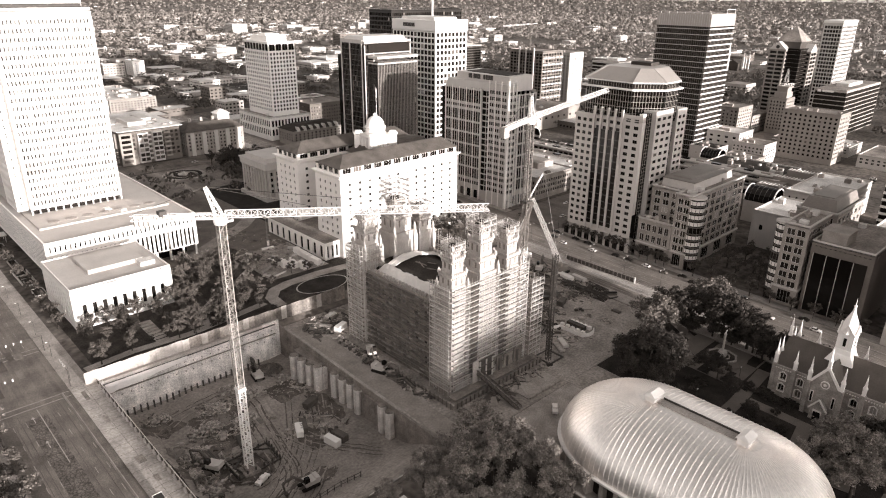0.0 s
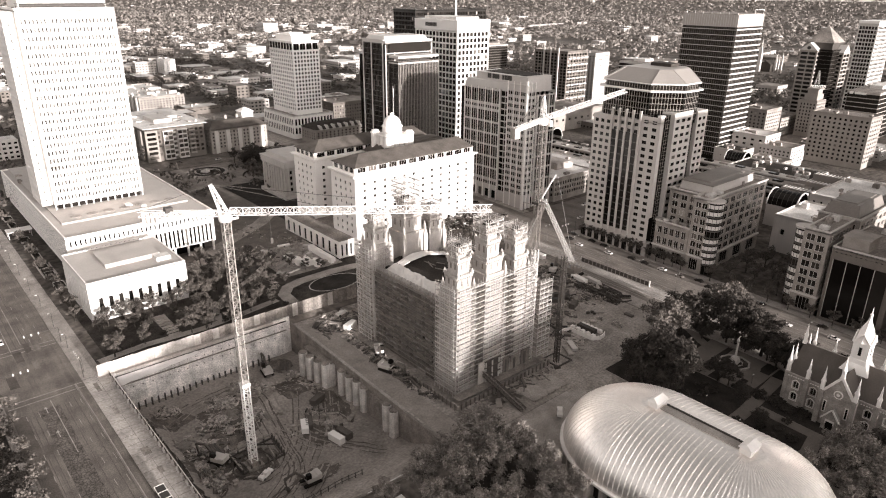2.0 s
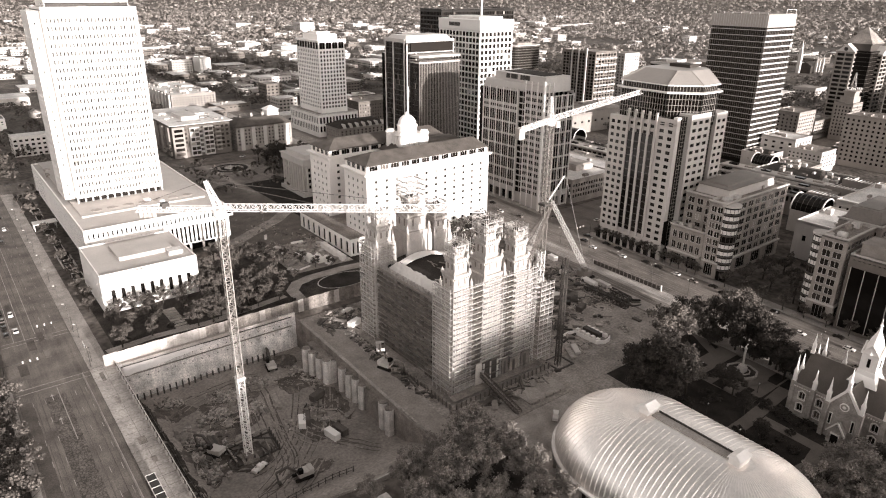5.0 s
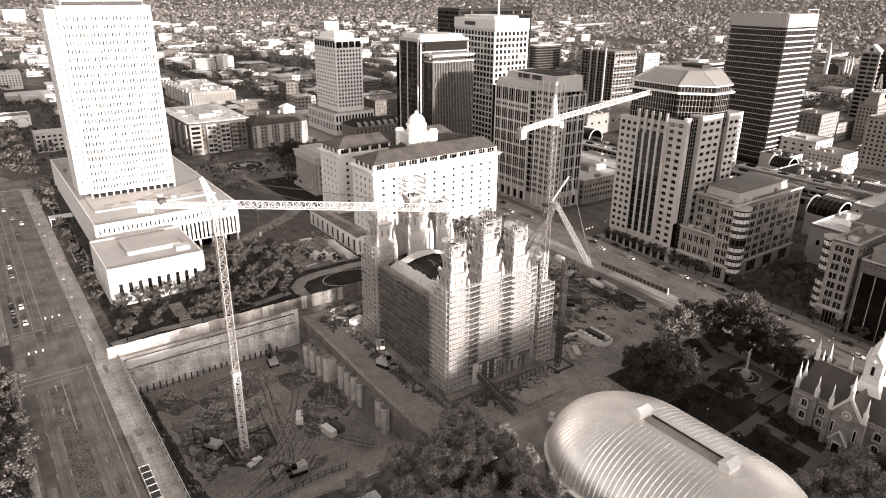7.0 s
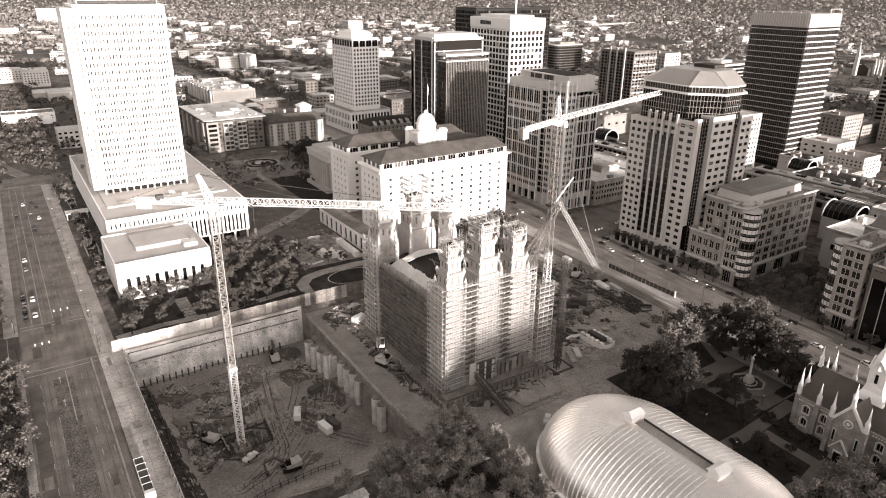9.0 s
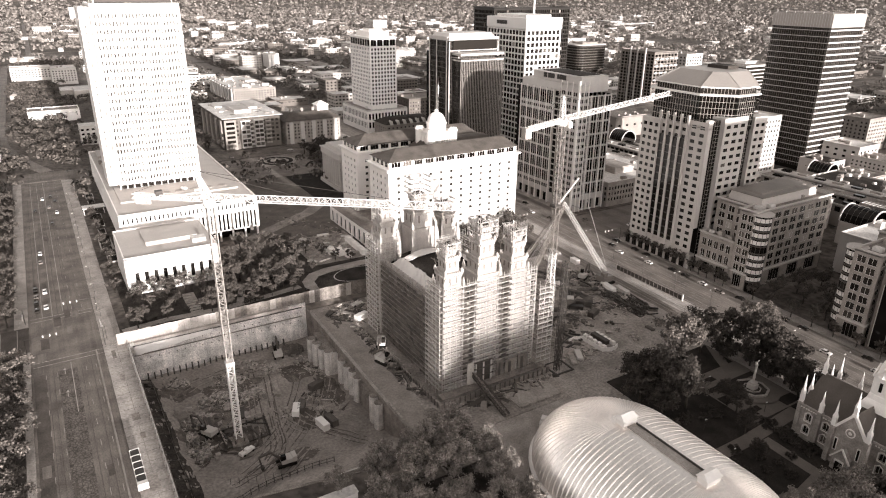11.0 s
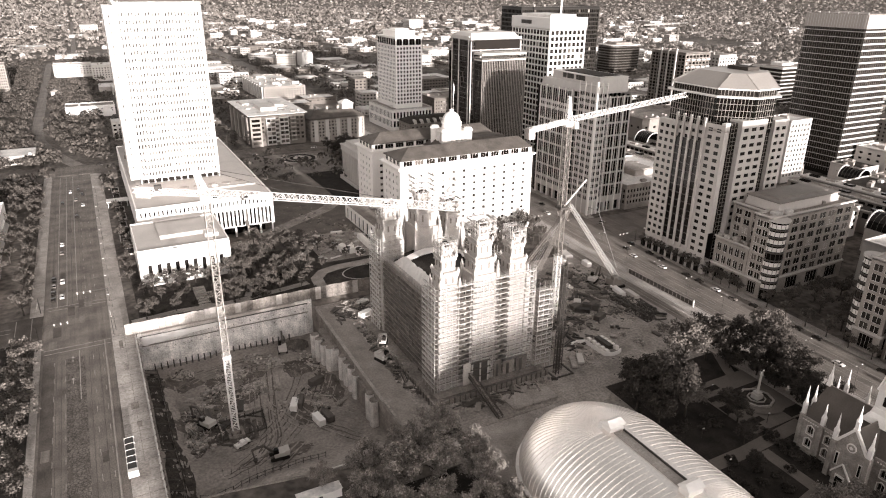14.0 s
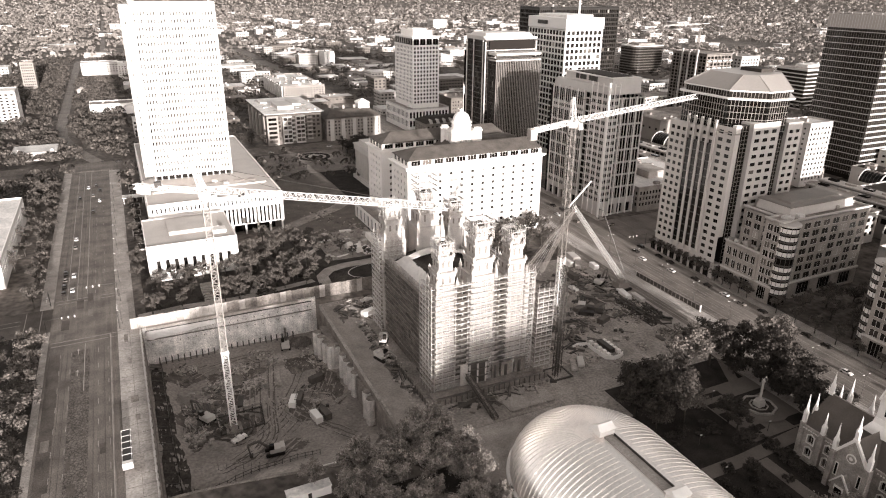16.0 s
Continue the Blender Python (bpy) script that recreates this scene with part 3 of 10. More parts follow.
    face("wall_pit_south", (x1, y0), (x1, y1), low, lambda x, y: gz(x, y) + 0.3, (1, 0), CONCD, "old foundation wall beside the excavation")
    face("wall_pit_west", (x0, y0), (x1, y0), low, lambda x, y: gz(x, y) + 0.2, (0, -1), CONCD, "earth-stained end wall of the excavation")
    # ledge with white sheeting and the hoarding above it
    h = thing("site_hoarding", "tall pale plywood hoarding above the excavation", "fence", at=(0, 0, 0))
    n = 44
    for i in range(n):
        a = 46.0 + i * 2.45
        zt = 4.7 + 0.12 * math.sin(i * 2.1)
        # the first panels take the pale copy, where sun falls on the hoarding
        part("panel", M().box(a, a + 2.41, 225.3, 225.45, min(gz(a, 226), 0.2) - 0.2, zt), PANELW if i < 15 or i % 7 == 3 else PANEL, h)
    part("rail", M().box(46, 154, 225.48, 225.6, 3.4, 3.55), STEELD, h)
    lg = M()
    lg.box(x0 + 1.5, 112, 223.55, 225.1, -0.9, 0.3)
    solo("pit_ledge", lg, CONC, "pale concrete ledge along the excavation rim", "ledge", kind="structure")
    wl = thing("wall_walers", "long dark steel walers across the shored wall", "shoring")
    for z in (-1.3, -5.4):
        part("waler", M().box(x0 + 1, x1 - 2, 223.35, 223.85, z, z + 0.3), STEELD if z > -2 else CONCD, wl)
    # soldier stubs at the wall foot
    st = thing("shoring_stubs", "row of dark steel stubs at the foot of the wall", "shoring")
    for i in range(24):
        x = 54 + i * 2.35
        part("stub", M().box(x, x + 0.45, 222.2, 222.9, PITZ - 1, PITZ + 2.2 + 0.5 * rnd.random()), STEELD, st)
    # white sheeting draped over the upper wall, with an uneven lower edge
    m = M()
    n = 40
    for i in range(n + 1):
        x = x0 + 1.6 + 29 * i / n
        drop = 0.9 + 2.6 * (1 - i / n) ** 0.6 + 0.5 * noise.noise((x * 0.35, 1.0, 0))
        for k in range(6):
            m.v.append((x, 223.0 - 0.5 * k / 5 * (1 - i / n) + 0.22 * noise.noise((x * 0.5, k * 0.7, 7)), -0.95 - drop * k / 5))
    m.f = [(i * 6 + k, i * 6 + k + 1, (i + 1) * 6 + k + 1, (i + 1) * 6 + k) for i in range(n) for k in range(5)]
    o = len(m.v)
    m.v += [(a, b + 0.05, c) for a, b, c in m.v[:o]]
    m.f += [tuple(o + a for a in reversed(f)) for f in m.f[:]]
    solo("wall_sheeting", m, STEEL, "crumpled white sheeting draped over the shored wall", "sheeting")
    # trench shoring along the north side
    t = thing("trench_shoring", "dark posts and lagging beside a narrow trench", "shoring")
    post = M().box(-0.16, 0.16, -0.16, 0.16, -1.5, 1.5).mesh("post", STEELD)
    for i in range(34):
        y = 138 + i * 2.5
        x = 54.6 + 0.5 * noise.noise((y * 0.05, 2, 0))
        part("post", post, None, t).location = (x, y, pz(x, y))
        part("board", M().box(x - 0.3, x - 0.18, y, y + 2.4, pz(x, y) - 0.8, pz(x, y) + rnd.uniform(0.5, 1.1)), PLANK if i % 4 == 0 else CONCD, t)
        if i % 2:
            part("strut", M().bar((x - 0.1, y, pz(x, y) + 1.0), (50.3, y, pz(x, y) + 2.6), 0.2), STEELD, t)
    # post-and-rail fence near the west end of the floor
    t = thing("pit_fence", "dark post-and-rail fence across the pit floor", "fence")
    for i in range(17):
        x, y = 58 + i * 2.4, 138.4 - 0.06 * i
        part("post", M().box(x - 0.1, x + 0.1, y - 0.1, y + 0.1, pz(x, y) - 0.4, pz(x, y) + 2.2), STEELD, t)
        if i < 16:
            for h in (0.8, 1.9):
                part("rail", M().bar((x, y, pz(x, y) + h), (x + 2.4, y - 0.06, pz(x + 2.4, y) + h), 0.12), STEELD, t)
    # sunken frame of beams round the crane footing
    t = thing("footing_frame", "dark timber and steel frame round the crane footing", "shoring")
    zf = PITZ + 0.2
    for ax, ay, bx, by in ((69.5, 164, 84, 164.6), (84, 164.6, 85, 175), (85, 175, 69.5, 174.6), (69.5, 174.6, 69.5, 164)):
        for h in (0.5, 2.0):
            if h < 1 or ay > 170:
                part("beam", M().bar((ax, ay, zf + h), (bx, by, zf + h), 0.45), STEELD if h < 1 else PLANK, t)
        for k in range(5):
            x, y = ax + (bx - ax) * k / 5, ay + (by - ay) * k / 5
            part("post", M().box(x - 0.2, x + 0.2, y - 0.2, y + 0.2, zf - 1, zf + 2.3), STEELD, t)
    for ax, ay, bx, by in ((69.8, 168, 76, 174.5), (84.6, 169, 79, 174.6), (69.8, 171, 72, 164.4)):
        part("raker", M().bar((ax, ay, zf + 1.8), (bx, by, zf + 0.8), 0.4), STEELD, t)
    t = thing("timber_crib", "tall crib of dark stacked timbers", "timber stack")
    for k in range(9):
        for j in range(4):
            part("timber", M().box(66.0 + j * 0.62, 66.5 + j * 0.62, 173 + rnd.uniform(-0.5, 0.5), 182 + rnd.uniform(-0.8, 0.8), zf + 0.3 * k, zf + 0.26 + 0.3 * k), (RUST, STEELD, PLANKD)[(j + k) % 3], t)
    t = thing("bent_sheets", "heap of bent pale metal sheets", "scrap")
    for k in range(18):
        x, y, a = 61.5 + rnd.gauss(0, 1.6), 170 + rnd.gauss(0, 3), rnd.uniform(0.9, 2.2)
        dx, dy = 2.2 * math.cos(a), 2.2 * math.sin(a)
        z = pz(x, y)
        part("sheet", M().add([(x - dx, y - dy, z - 0.1), (x + dx, y + dy, z - 0.1), (x + dx * 0.8, y + dy * 0.8, z + rnd.uniform(0.6, 2.0)), (x - dx * 0.7, y - dy, z + rnd.uniform(0.4, 1.5)), (x - dx + 0.15, y - dy, z - 0.1), (x + dx + 0.15, y + dy, z - 0.1), (x + dx * 0.8 + 0.2, y + dy * 0.8, z + 0.6), (x - dx * 0.7 + 0.2, y - dy, z + 0.4)], [(0, 1, 2, 3), (7, 6, 5, 4), (0, 4, 5, 1), (1, 5, 6, 2), (2, 6, 7, 3), (3, 7, 4, 0)]), (GALV, CONC, PLANK)[k % 3], t)
    # heaps of broken stone and of earth
    for x, y, r, h, mt, lab in ((98.3, 206.5, 4.2, 1.1, CONC, "heap of pale broken stone"), (61, 190, 4.6, 1.6, PLANK, "heap of tangled brush and boards"), (80, 196, 4.5, 1.0, PLANK, "heap of scrap and broken stone"), (110, 215, 5, 1.5, RUST, "heap of dark rubble")):
        m = M()
        for k in range(170):
            a, d = rnd.uniform(0, 6.28), abs(rnd.gauss(0, 0.5))
            px, py, s = x + r * d * math.cos(a), y + r * d * math.sin(a), rnd.uniform(0.16, 0.55)
            q = pz(px, py) + h * max(0, 1 - d) - 0.1
            m.frustum((px - s, px + s * rnd.uniform(0.5, 1), py - s, py + s * rnd.uniform(0.5, 1)), q, (px - s * 0.6, px + s * 0.3, py - s * 0.3, py + s * 0.5), q + s * rnd.uniform(0.6, 1.3))
        solo("stone_heap", m, mt, lab, "rubble heap", kind="stuff")
    # pale capping beam of the south rim
    cb = thing("capping_beam", "pale concrete capping beam along the pit rim", "beam")
    for i in range(16):
        y = 146 + i * 4.6
        part("beam_length", M().box(119.7, 120.7, y, y + 4.5, gz(120, y) - 0.5, gz(120, y) + 0.75), CONC, cb)
    # ground anchors on the wall
    an = thing("wall_anchors", "rows of dark anchor plates on the shored wall", "anchor")
    pl = M().box(-0.16, 0.16, -0.3, 0.0, -0.16, 0.16).mesh("plate", STEELD)
    for r in range(2):
        for i in range(20):
            o = part("plate", pl, None, an)
            o.location = (53 + i * 3.3 + rnd.uniform(-0.4, 0.4), 223.75, -3.6 - r * 3.6 + rnd.uniform(-0.3, 0.3))


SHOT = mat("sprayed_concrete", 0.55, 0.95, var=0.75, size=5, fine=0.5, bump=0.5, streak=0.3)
PLANKD = mat("weathered_timber", 0.12, 0.9, var=0.4, size=2, fine=0.25, bump=0.3)
# Lighter copy of the panel; sunlight on the hoarding is put into it.
PANELW = mat("pale_hoarding_panel", 0.38, 0.75, var=0.3, size=4, fine=0.6, bump=0.05, rand=0.15, streak=0.2)
# Its strong panel-to-panel variation also stands for dappled tree shadow.
PANEL = mat("hoarding_panel", 0.19, 0.75, var=0.6, size=5, fine=0.6, bump=0.05, rand=0.35, streak=0.12)
excavation()


def pile_wall():
    """Scalloped concrete underpinning shafts that stand out from the south side of the excavation."""
    rnd = random.Random(8)
    me = None
    rows = [(118.4, 150.5), (118.6, 154.6), (118.9, 169.0), (119.0, 173.6), (118.9, 178.4), (118.8, 183.4), (116.3, 191.0), (115.6, 195.4), (114.8, 200.0), (114.4, 204.6)]
    for x, y in rows:
        t = thing("concrete_shaft", "ribbed round concrete underpinning shaft in the excavation", "shaft", "shafts of the excavation", at=(x, y, PITZ - 1))
        m = M()
        n, rr, h = 20, 1.75, 16.0 - 6.0 + 0.6 + rnd.random() * 0.6
        prof = []
        vs = []
        for z in (0, h - 0.4, h):
            for i in range(n):
                r = rr * (0.84 if i % 5 == 0 else 1.0 if i % 2 else 0.95) * (0.96 if z == h else 1.0)
                vs.append((r * math.cos(2 * math.pi * i / n), r * math.sin(2 * math.pi * i / n), z))
        fs = [(j * n + i, j * n + (i + 1) % n, (j + 1) * n + (i + 1) % n, (j + 1) * n + i) for j in range(2) for i in range(n)]
        fs.append(tuple(range(2 * n, 3 * n)))
        m.add(vs, fs)
        part("shaft", m, SHAFT, t)
        part("cap", M().lathe(0, 0, [(1.55, h - 0.02), (1.55, h + 0.25), (0.01, h + 0.25)], 12), CONCD, t, "dark rough concrete cap")
    # flat panels between the shafts
    t = thing("shaft_panel", "flat ribbed concrete panel between round shafts", "panel", at=(117.4, 189.6, PITZ - 1))
    for k in range(3):
        part("board", M().box(k * 0.75, k * 0.75 + 0.69, -0.3, 1.2, 0, 10.2), SHAFT, t)
    t = thing("shaft_panel", "flat ribbed concrete panel between round shafts", "panel", at=(118.6, 157.2, PITZ - 1))
    for k in range(7):
        part("board", M().box(0, 0.8, k * 1.4, k * 1.4 + 1.3, 0, 10.4), CONCD, t)
    solo("shaft_backing", M().box(116.4, 119.4, 191, 208, PITZ - 1, -5.9), CONCD, "old concrete mass behind the round shafts", "wall", kind="structure")


SHAFT = mat("shaft_concrete", 0.52, 0.85, var=0.4, size=3, fine=0.4, bump=0.25, streak=0.3)
pile_wall()


# ---- buildings ----
def facade(wall, holes, o, u, n, width, z0, z1, cols, rows, fw, fh, base=0.0, top=0.0, side=0.0, depth=0.35):
    """A wall with a grid of openings: adds the front and the reveals to wall, and each opening's place to holes."""
    ux, uy = u
    nx, ny = n

    def P(a, z, d=0.0):
        return (o[0] + ux * a - nx * d, o[1] + uy * a - ny * d, z)
    if cols < 1 or rows < 1:
        wall.quad(P(0, z0), P(width, z0), P(width, z1), P(0, z1))
        return
    pw, ph = (width - 2 * side) / cols, (z1 - z0 - base - top) / rows
    ww, wh = pw * fw, ph * fh
    us = [0.0]
    for i in range(cols):
        a = side + pw * i + (pw - ww) / 2
        us += [a, a + ww]
    us.append(width)
    zs = [z0]
    for j in range(rows):
        b = z0 + base + ph * j + (ph - wh) * 0.55
        zs += [b, b + wh]
    zs.append(z1)
    for i in range(len(us) - 1):
        if i % 2 == 0 and us[i + 1] - us[i] > 1e-4:
            wall.quad(P(us[i], z0), P(us[i + 1], z0), P(us[i + 1], z1), P(us[i], z1))
        elif i % 2:
            for j in range(0, len(zs) - 1, 2):
                if zs[j + 1] - zs[j] > 1e-4:
                    wall.quad(P(us[i], zs[j]), P(us[i + 1], zs[j]), P(us[i + 1], zs[j + 1]), P(us[i], zs[j + 1]))
    for i in range(1, len(us) - 1, 2):
        for j in range(1, len(zs) - 1, 2):
            a, b, c, e = us[i], us[i + 1], zs[j], zs[j + 1]
            wall.quad(P(a, c), P(a, e), P(a, e, depth), P(a, c, depth))
            wall.quad(P(b, e), P(b, c), P(b, c, depth), P(b, e, depth))
            wall.quad(P(a, e), P(b, e), P(b, e, depth), P(a, e, depth))
            wall.quad(P(b, c), P(a, c), P(a, c, depth), P(b, c, depth))
            holes.append((P((a + b) / 2, (c + e) / 2, depth), b - a, e - c, u, n))


WINDOW_MESH = {}


def window_mesh(w, h, glassmat, framemat, mullions):
    """A pane with a slim raised frame; alike windows share it."""
    key = (round(w, 2), round(h, 2), glassmat.name, framemat.name, mullions)
    if key not in WINDOW_MESH:
        m = M()
        m.quad((-w / 2, 0.04, -h / 2), (w / 2, 0.04, -h / 2), (w / 2, 0.04, h / 2), (-w / 2, 0.04, h / 2))
        t = min(0.09, w * 0.08)
        bars = [(-w / 2, -w / 2 + t, -h / 2, h / 2), (w / 2 - t, w / 2, -h / 2, h / 2), (-w / 2 + t, w / 2 - t, -h / 2, -h / 2 + t), (-w / 2 + t, w / 2 - t, h / 2 - t, h / 2)]
        for k in range(mullions):
            c = -w / 2 + w * (k + 1) / (mullions + 1)
            bars.append((c - t / 2, c + t / 2, -h / 2 + t, h / 2 - t))
        for a, b, c, d in bars:
            m.quad((a, -0.03, c), (b, -0.03, c), (b, -0.03, d), (a, -0.03, d))
            m.quad((b, -0.03, c), (b, 0.04, c), (b, 0.04, d), (b, -0.03, d))
        me = m.mesh("window", [glassmat, framemat])
        for p in me.polygons:
            p.material_index = 0 if p.index == 0 else 1
        WINDOW_MESH[key] = me
    return WINDOW_MESH[key]


def windows(parent, holes, glassmat, framemat=None, mullions=0, limit=200, org=(0, 0, 0)):
    """Each seen opening gets its own window; the rest are one part."""
    rest = M()
    count = 0
    if holes and (holes[0][0][1] > 430 or holes[0][0][0] > 440):
        limit = min(limit, 14)
    for c, w, h, u, n in holes:
        seen = n[1] < -0.5 or n[0] < -0.5
        if seen and count < limit:
            o = part("window", window_mesh(w, h, glassmat, framemat or DARKM, mullions), None, parent)
            o.location = (c[0] - org[0], c[1] - org[1], c[2] - org[2])
            o.rotation_euler = (0, 0, math.atan2(u[1], u[0]))
            count += 1
        else:
            a = (c[0] - org[0] - u[0] * w / 2, c[1] - org[1] - u[1] * w / 2)
            b = (c[0] - org[0] + u[0] * w / 2, c[1] - org[1] + u[1] * w / 2)
            z = c[2] - org[2]
            rest.quad((a[0], a[1], z - h / 2), (b[0], b[1], z - h / 2), (b[0], b[1], z + h / 2), (a[0], a[1], z + h / 2))
    if rest.f:
        part("window_rest", rest, glassmat, parent, kind="stuff")


def flat_roof(parent, x0, x1, y0, y1, z, material, rim=0.9, t=0.45, rimmat=None, units=0, seed=1):
    part("roof", M().box(x0 + t, x1 - t, y0 + t, y1 - t, z - 0.4, z), material, parent)
    m = M()
    m.box(x0, x1, y0, y0 + t, z - 0.4, z + rim).box(x0, x1, y1 - t, y1, z - 0.4, z + rim)
    m.box(x0, x0 + t, y0 + t, y1 - t, z - 0.4, z + rim).box(x1 - t, x1, y0 + t, y1 - t, z - 0.4, z + rim)
    part("parapet", m, rimmat or material, parent)
    rnd = random.Random(seed)
    for _ in range(units):
        w, d, h = rnd.uniform(1.5, 4), rnd.uniform(1.5, 4), rnd.uniform(1.0, 2.4)
        a, b = rnd.uniform(x0 + 2, max(x0 + 2.1, x1 - 2 - w)), rnd.uniform(y0 + 2, max(y0 + 2.1, y1 - 2 - d))
        u = M().box(a, a + w, b, b + d, z, z + h).box(a + 0.2, a + w - 0.2, b + 0.2, b + d - 0.2, z + h, z + h + 0.25)
        part("rooftop_unit", u, rnd.choice((ROOF, CONC, ROOFW)), parent)


def block(parent, x0, x1, y0, y1, z0, z1, wallmat, glassmat, west, north, south=None, east=None, base=3.5, top=1.5, side=0.8, depth=0.35, limit=200, mullions=0, frame_mat=None):
    """Four walls of a building; each face is (columns, rows, width share, height share) of its openings."""
    w, holes = M(), []
    dx, dy = x1 - x0, y1 - y0
    south, east = south or north, east or west
    facade(w, holes, (x0, y0), (1, 0), (0, -1), dx, z0, z1, *west, base, top, side, depth)
    facade(w, holes, (x0, y1), (0, -1), (-1, 0), dy, z0, z1, *north, base, top, side, depth)
    facade(w, holes, (x1, y0), (0, 1), (1, 0), dy, z0, z1, *south, base, top, side, depth)
    facade(w, holes, (x1, y1), (-1, 0), (0, 1), dx, z0, z1, *east, base, top, side, depth)
    part("wall", w, wallmat, parent)
    windows(parent, holes, glassmat, frame_mat, mullions, limit)


def tower(name, label, box6, wallmat, glassmat, west, north, roofmat=ROOF, units=3, base=3.5, top=1.5, side=0.8, depth=0.35, limit=200, mullions=0, rim=0.9, seed=1, category="building", frame_mat=None):
    x0, x1, y0, y1, z0, z1 = box6
    t = thing(name, label, category)
    block(t, x0, x1, y0, y1, z0, z1, wallmat, glassmat, west, north, base=base, top=top, side=side, depth=depth, limit=limit, mullions=mullions, frame_mat=frame_mat)
    flat_roof(t, x0, x1, y0, y1, z1 + 0.004, roofmat, rim, 0.45, wallmat, units, seed)
    return t


# church office tower: white fins and slot windows, raised on a recessed lobby above a long low wing
t = tower("office_tower", "tall white concrete office tower with rows of slot windows", (66.9, 109.5, 362, 394, 25.0, 116.6), WHITE, GLASSO,
          (25, 23, 0.46, 0.56), (3, 23, 0.3, 0.54), base=1.0, top=3.0, side=1.2, depth=0.3, limit=70, rim=1.2, units=6)
for i in range(26):
    x = 66.9 + 1.2 + i * 40.2 / 25
    part("fin", M().box(x - 0.22, x + 0.22, 361.6, 361.99, 25.2, 116.4), WHITE, t)
w, holes = M(), []
facade(w, holes, (62.2, 367.5), (1, 0), (0, -1), 4.6, 24.0, 115.5, 1, 23, 0.16, 0.5, 1.0, 3.0, 0.6, 0.3)
facade(w, holes, (62.2, 389), (0, -1), (-1, 0), 21.5, 24.0, 115.5, 10, 23, 0.4, 0.54, 1.0, 3.0, 0.8, 0.3)
facade(w, holes, (66.8, 389), (-1, 0), (0, 1), 4.6, 24.0, 115.5, 0, 0, 1, 1)
part("side_shaft", w, WHITE, t, "projecting end bay of the tower")
windows(t, holes, GLASSO, DARKM, 0, 24)
part("side_shaft_roof", M().box(62.2, 66.8, 367.5, 389, 115.5, 116.0), WHITE, t)
m = M().box(66.4, 75, 394.01, 404, 0, 116).box(100, 109.6, 394.01, 404, 0, 116)
part("rear_shaft", m, WHITE, t)
part("lobby", M().box(68.5, 108.0, 363.5, 393, 18, 25), GLASSD, t, "dark recessed lobby glass")
for i in range(13):
    x = 67.3 + i * 3.48
    part("lobby_pier", M().box(x - 0.28, x + 0.28, 362.2, 363.0, 22.0, 25.0), WHITE, t)
part("roof_plant", M().box(69.5, 107, 366, 390, 117.8, 122.5).box(69, 107.5, 365.5, 390.5, 122.5, 123.1), WHITE, t, "white rooftop plant screen")
# solid dark strip that paints the shade of the setback here
part("roof_gap", M().box(70.0, 106.5, 365.4, 365.9, 117.8, 119.6), STEELD, t, "dark strip painted for the shaded gap under the plant screen")
m = M()
for i in range(15):
    x = 68 + i * 2.9
    m.box(x - 0.12, x + 0.12, 362.5, 362.75, 117.4, 119.6)
m.box(67.4, 109, 362.5, 362.75, 119.5, 119.75).box(67.4, 109, 362.5, 362.75, 118.4, 118.6)
part("roof_rail", m, STEELD, t, "dark roof edge rail")

PALEROOF = mat("pale_roof_slab", 0.46, 0.85, var=0.12, size=9, fine=0.7, bump=0.08)
t = thing("office_wing", "long low white office wing with tall slot windows", "building")
w, holes = M(), []
facade(w, holes, (60, 316), (1, 0), (0, -1), 68, 15.6, 21.6, 32, 1, 0.34, 0.46, 0, 0, 1.0, 0.4)
facade(w, holes, (60, 316), (1, 0), (0, -1), 68, 5.6, 15.6, 32, 1, 0.5, 0.9, 0, 0, 1.0, 0.3)
facade(w, holes, (60, 470), (0, -1), (-1, 0), 154, 5.6, 21.6, 60, 1, 0.45, 0.8, 0, 0, 1.0, 0.12)
facade(w, holes, (128, 316), (0, 1), (1, 0), 154, 5.6, 21.6, 60, 1, 0.45, 0.8, 0, 0, 1.0, 0.12)
facade(w, holes, (128, 470), (-1, 0), (0, 1), 68, 5.6, 21.6, 0, 0, 1, 1)
w.quad((60, 316, 5.6), (60, 470, 5.6), (128, 470, 5.6), (128, 316, 5.6))
part("wall", w, WHITE, t)
windows(t, holes, GLASSD, DARKM, 0, 80)
flat_roof(t, 60, 128, 316, 470, 21.65, PALEROOF, 0.7, 0.6, WHITE, 5, 3)
part("raised_roof", M().box(64, 124, 338, 470, 21.7, 22.6), PALEROOF, t)
part("undercroft", M().box(64, 124, 322, 466, -1, 5.6), GLASSD, t, "dark recessed ground floor")
for i in range(11):
    x = 61 + i * 6.55
    part("column", M().box(x, x + 0.9, 316.6, 317.5, -1, 5.6), WHITE, t)
for i in range(7):
    part("skylight", M().lathe(72 + i * 7.5, 345, [(2.6, 22.6), (2.6, 22.75), (2.2, 22.9), (0.1, 22.95)], 16), CONC, t)

t = thing("pavilion", "small white flat-roofed building with tall dark windows", "building")
w, holes = M(), []
facade(w, holes, (56, 269), (1, 0), (0, -1), 39.5, -0.5, 17, 9, 1, 0.42, 0.46, 0.3, 3.6, 2.4, 0.7)
facade(w, holes, (56, 309), (0, -1), (-1, 0), 40, -0.5, 17, 11, 1, 0.3, 0.72, 0.5, 1.0, 1.0, 0.7)
facade(w, holes, (95.5, 269), (0, 1), (1, 0), 40, -0.5, 17, 11, 1, 0.3, 0.72, 0.5, 1.0, 1.0, 0.7)
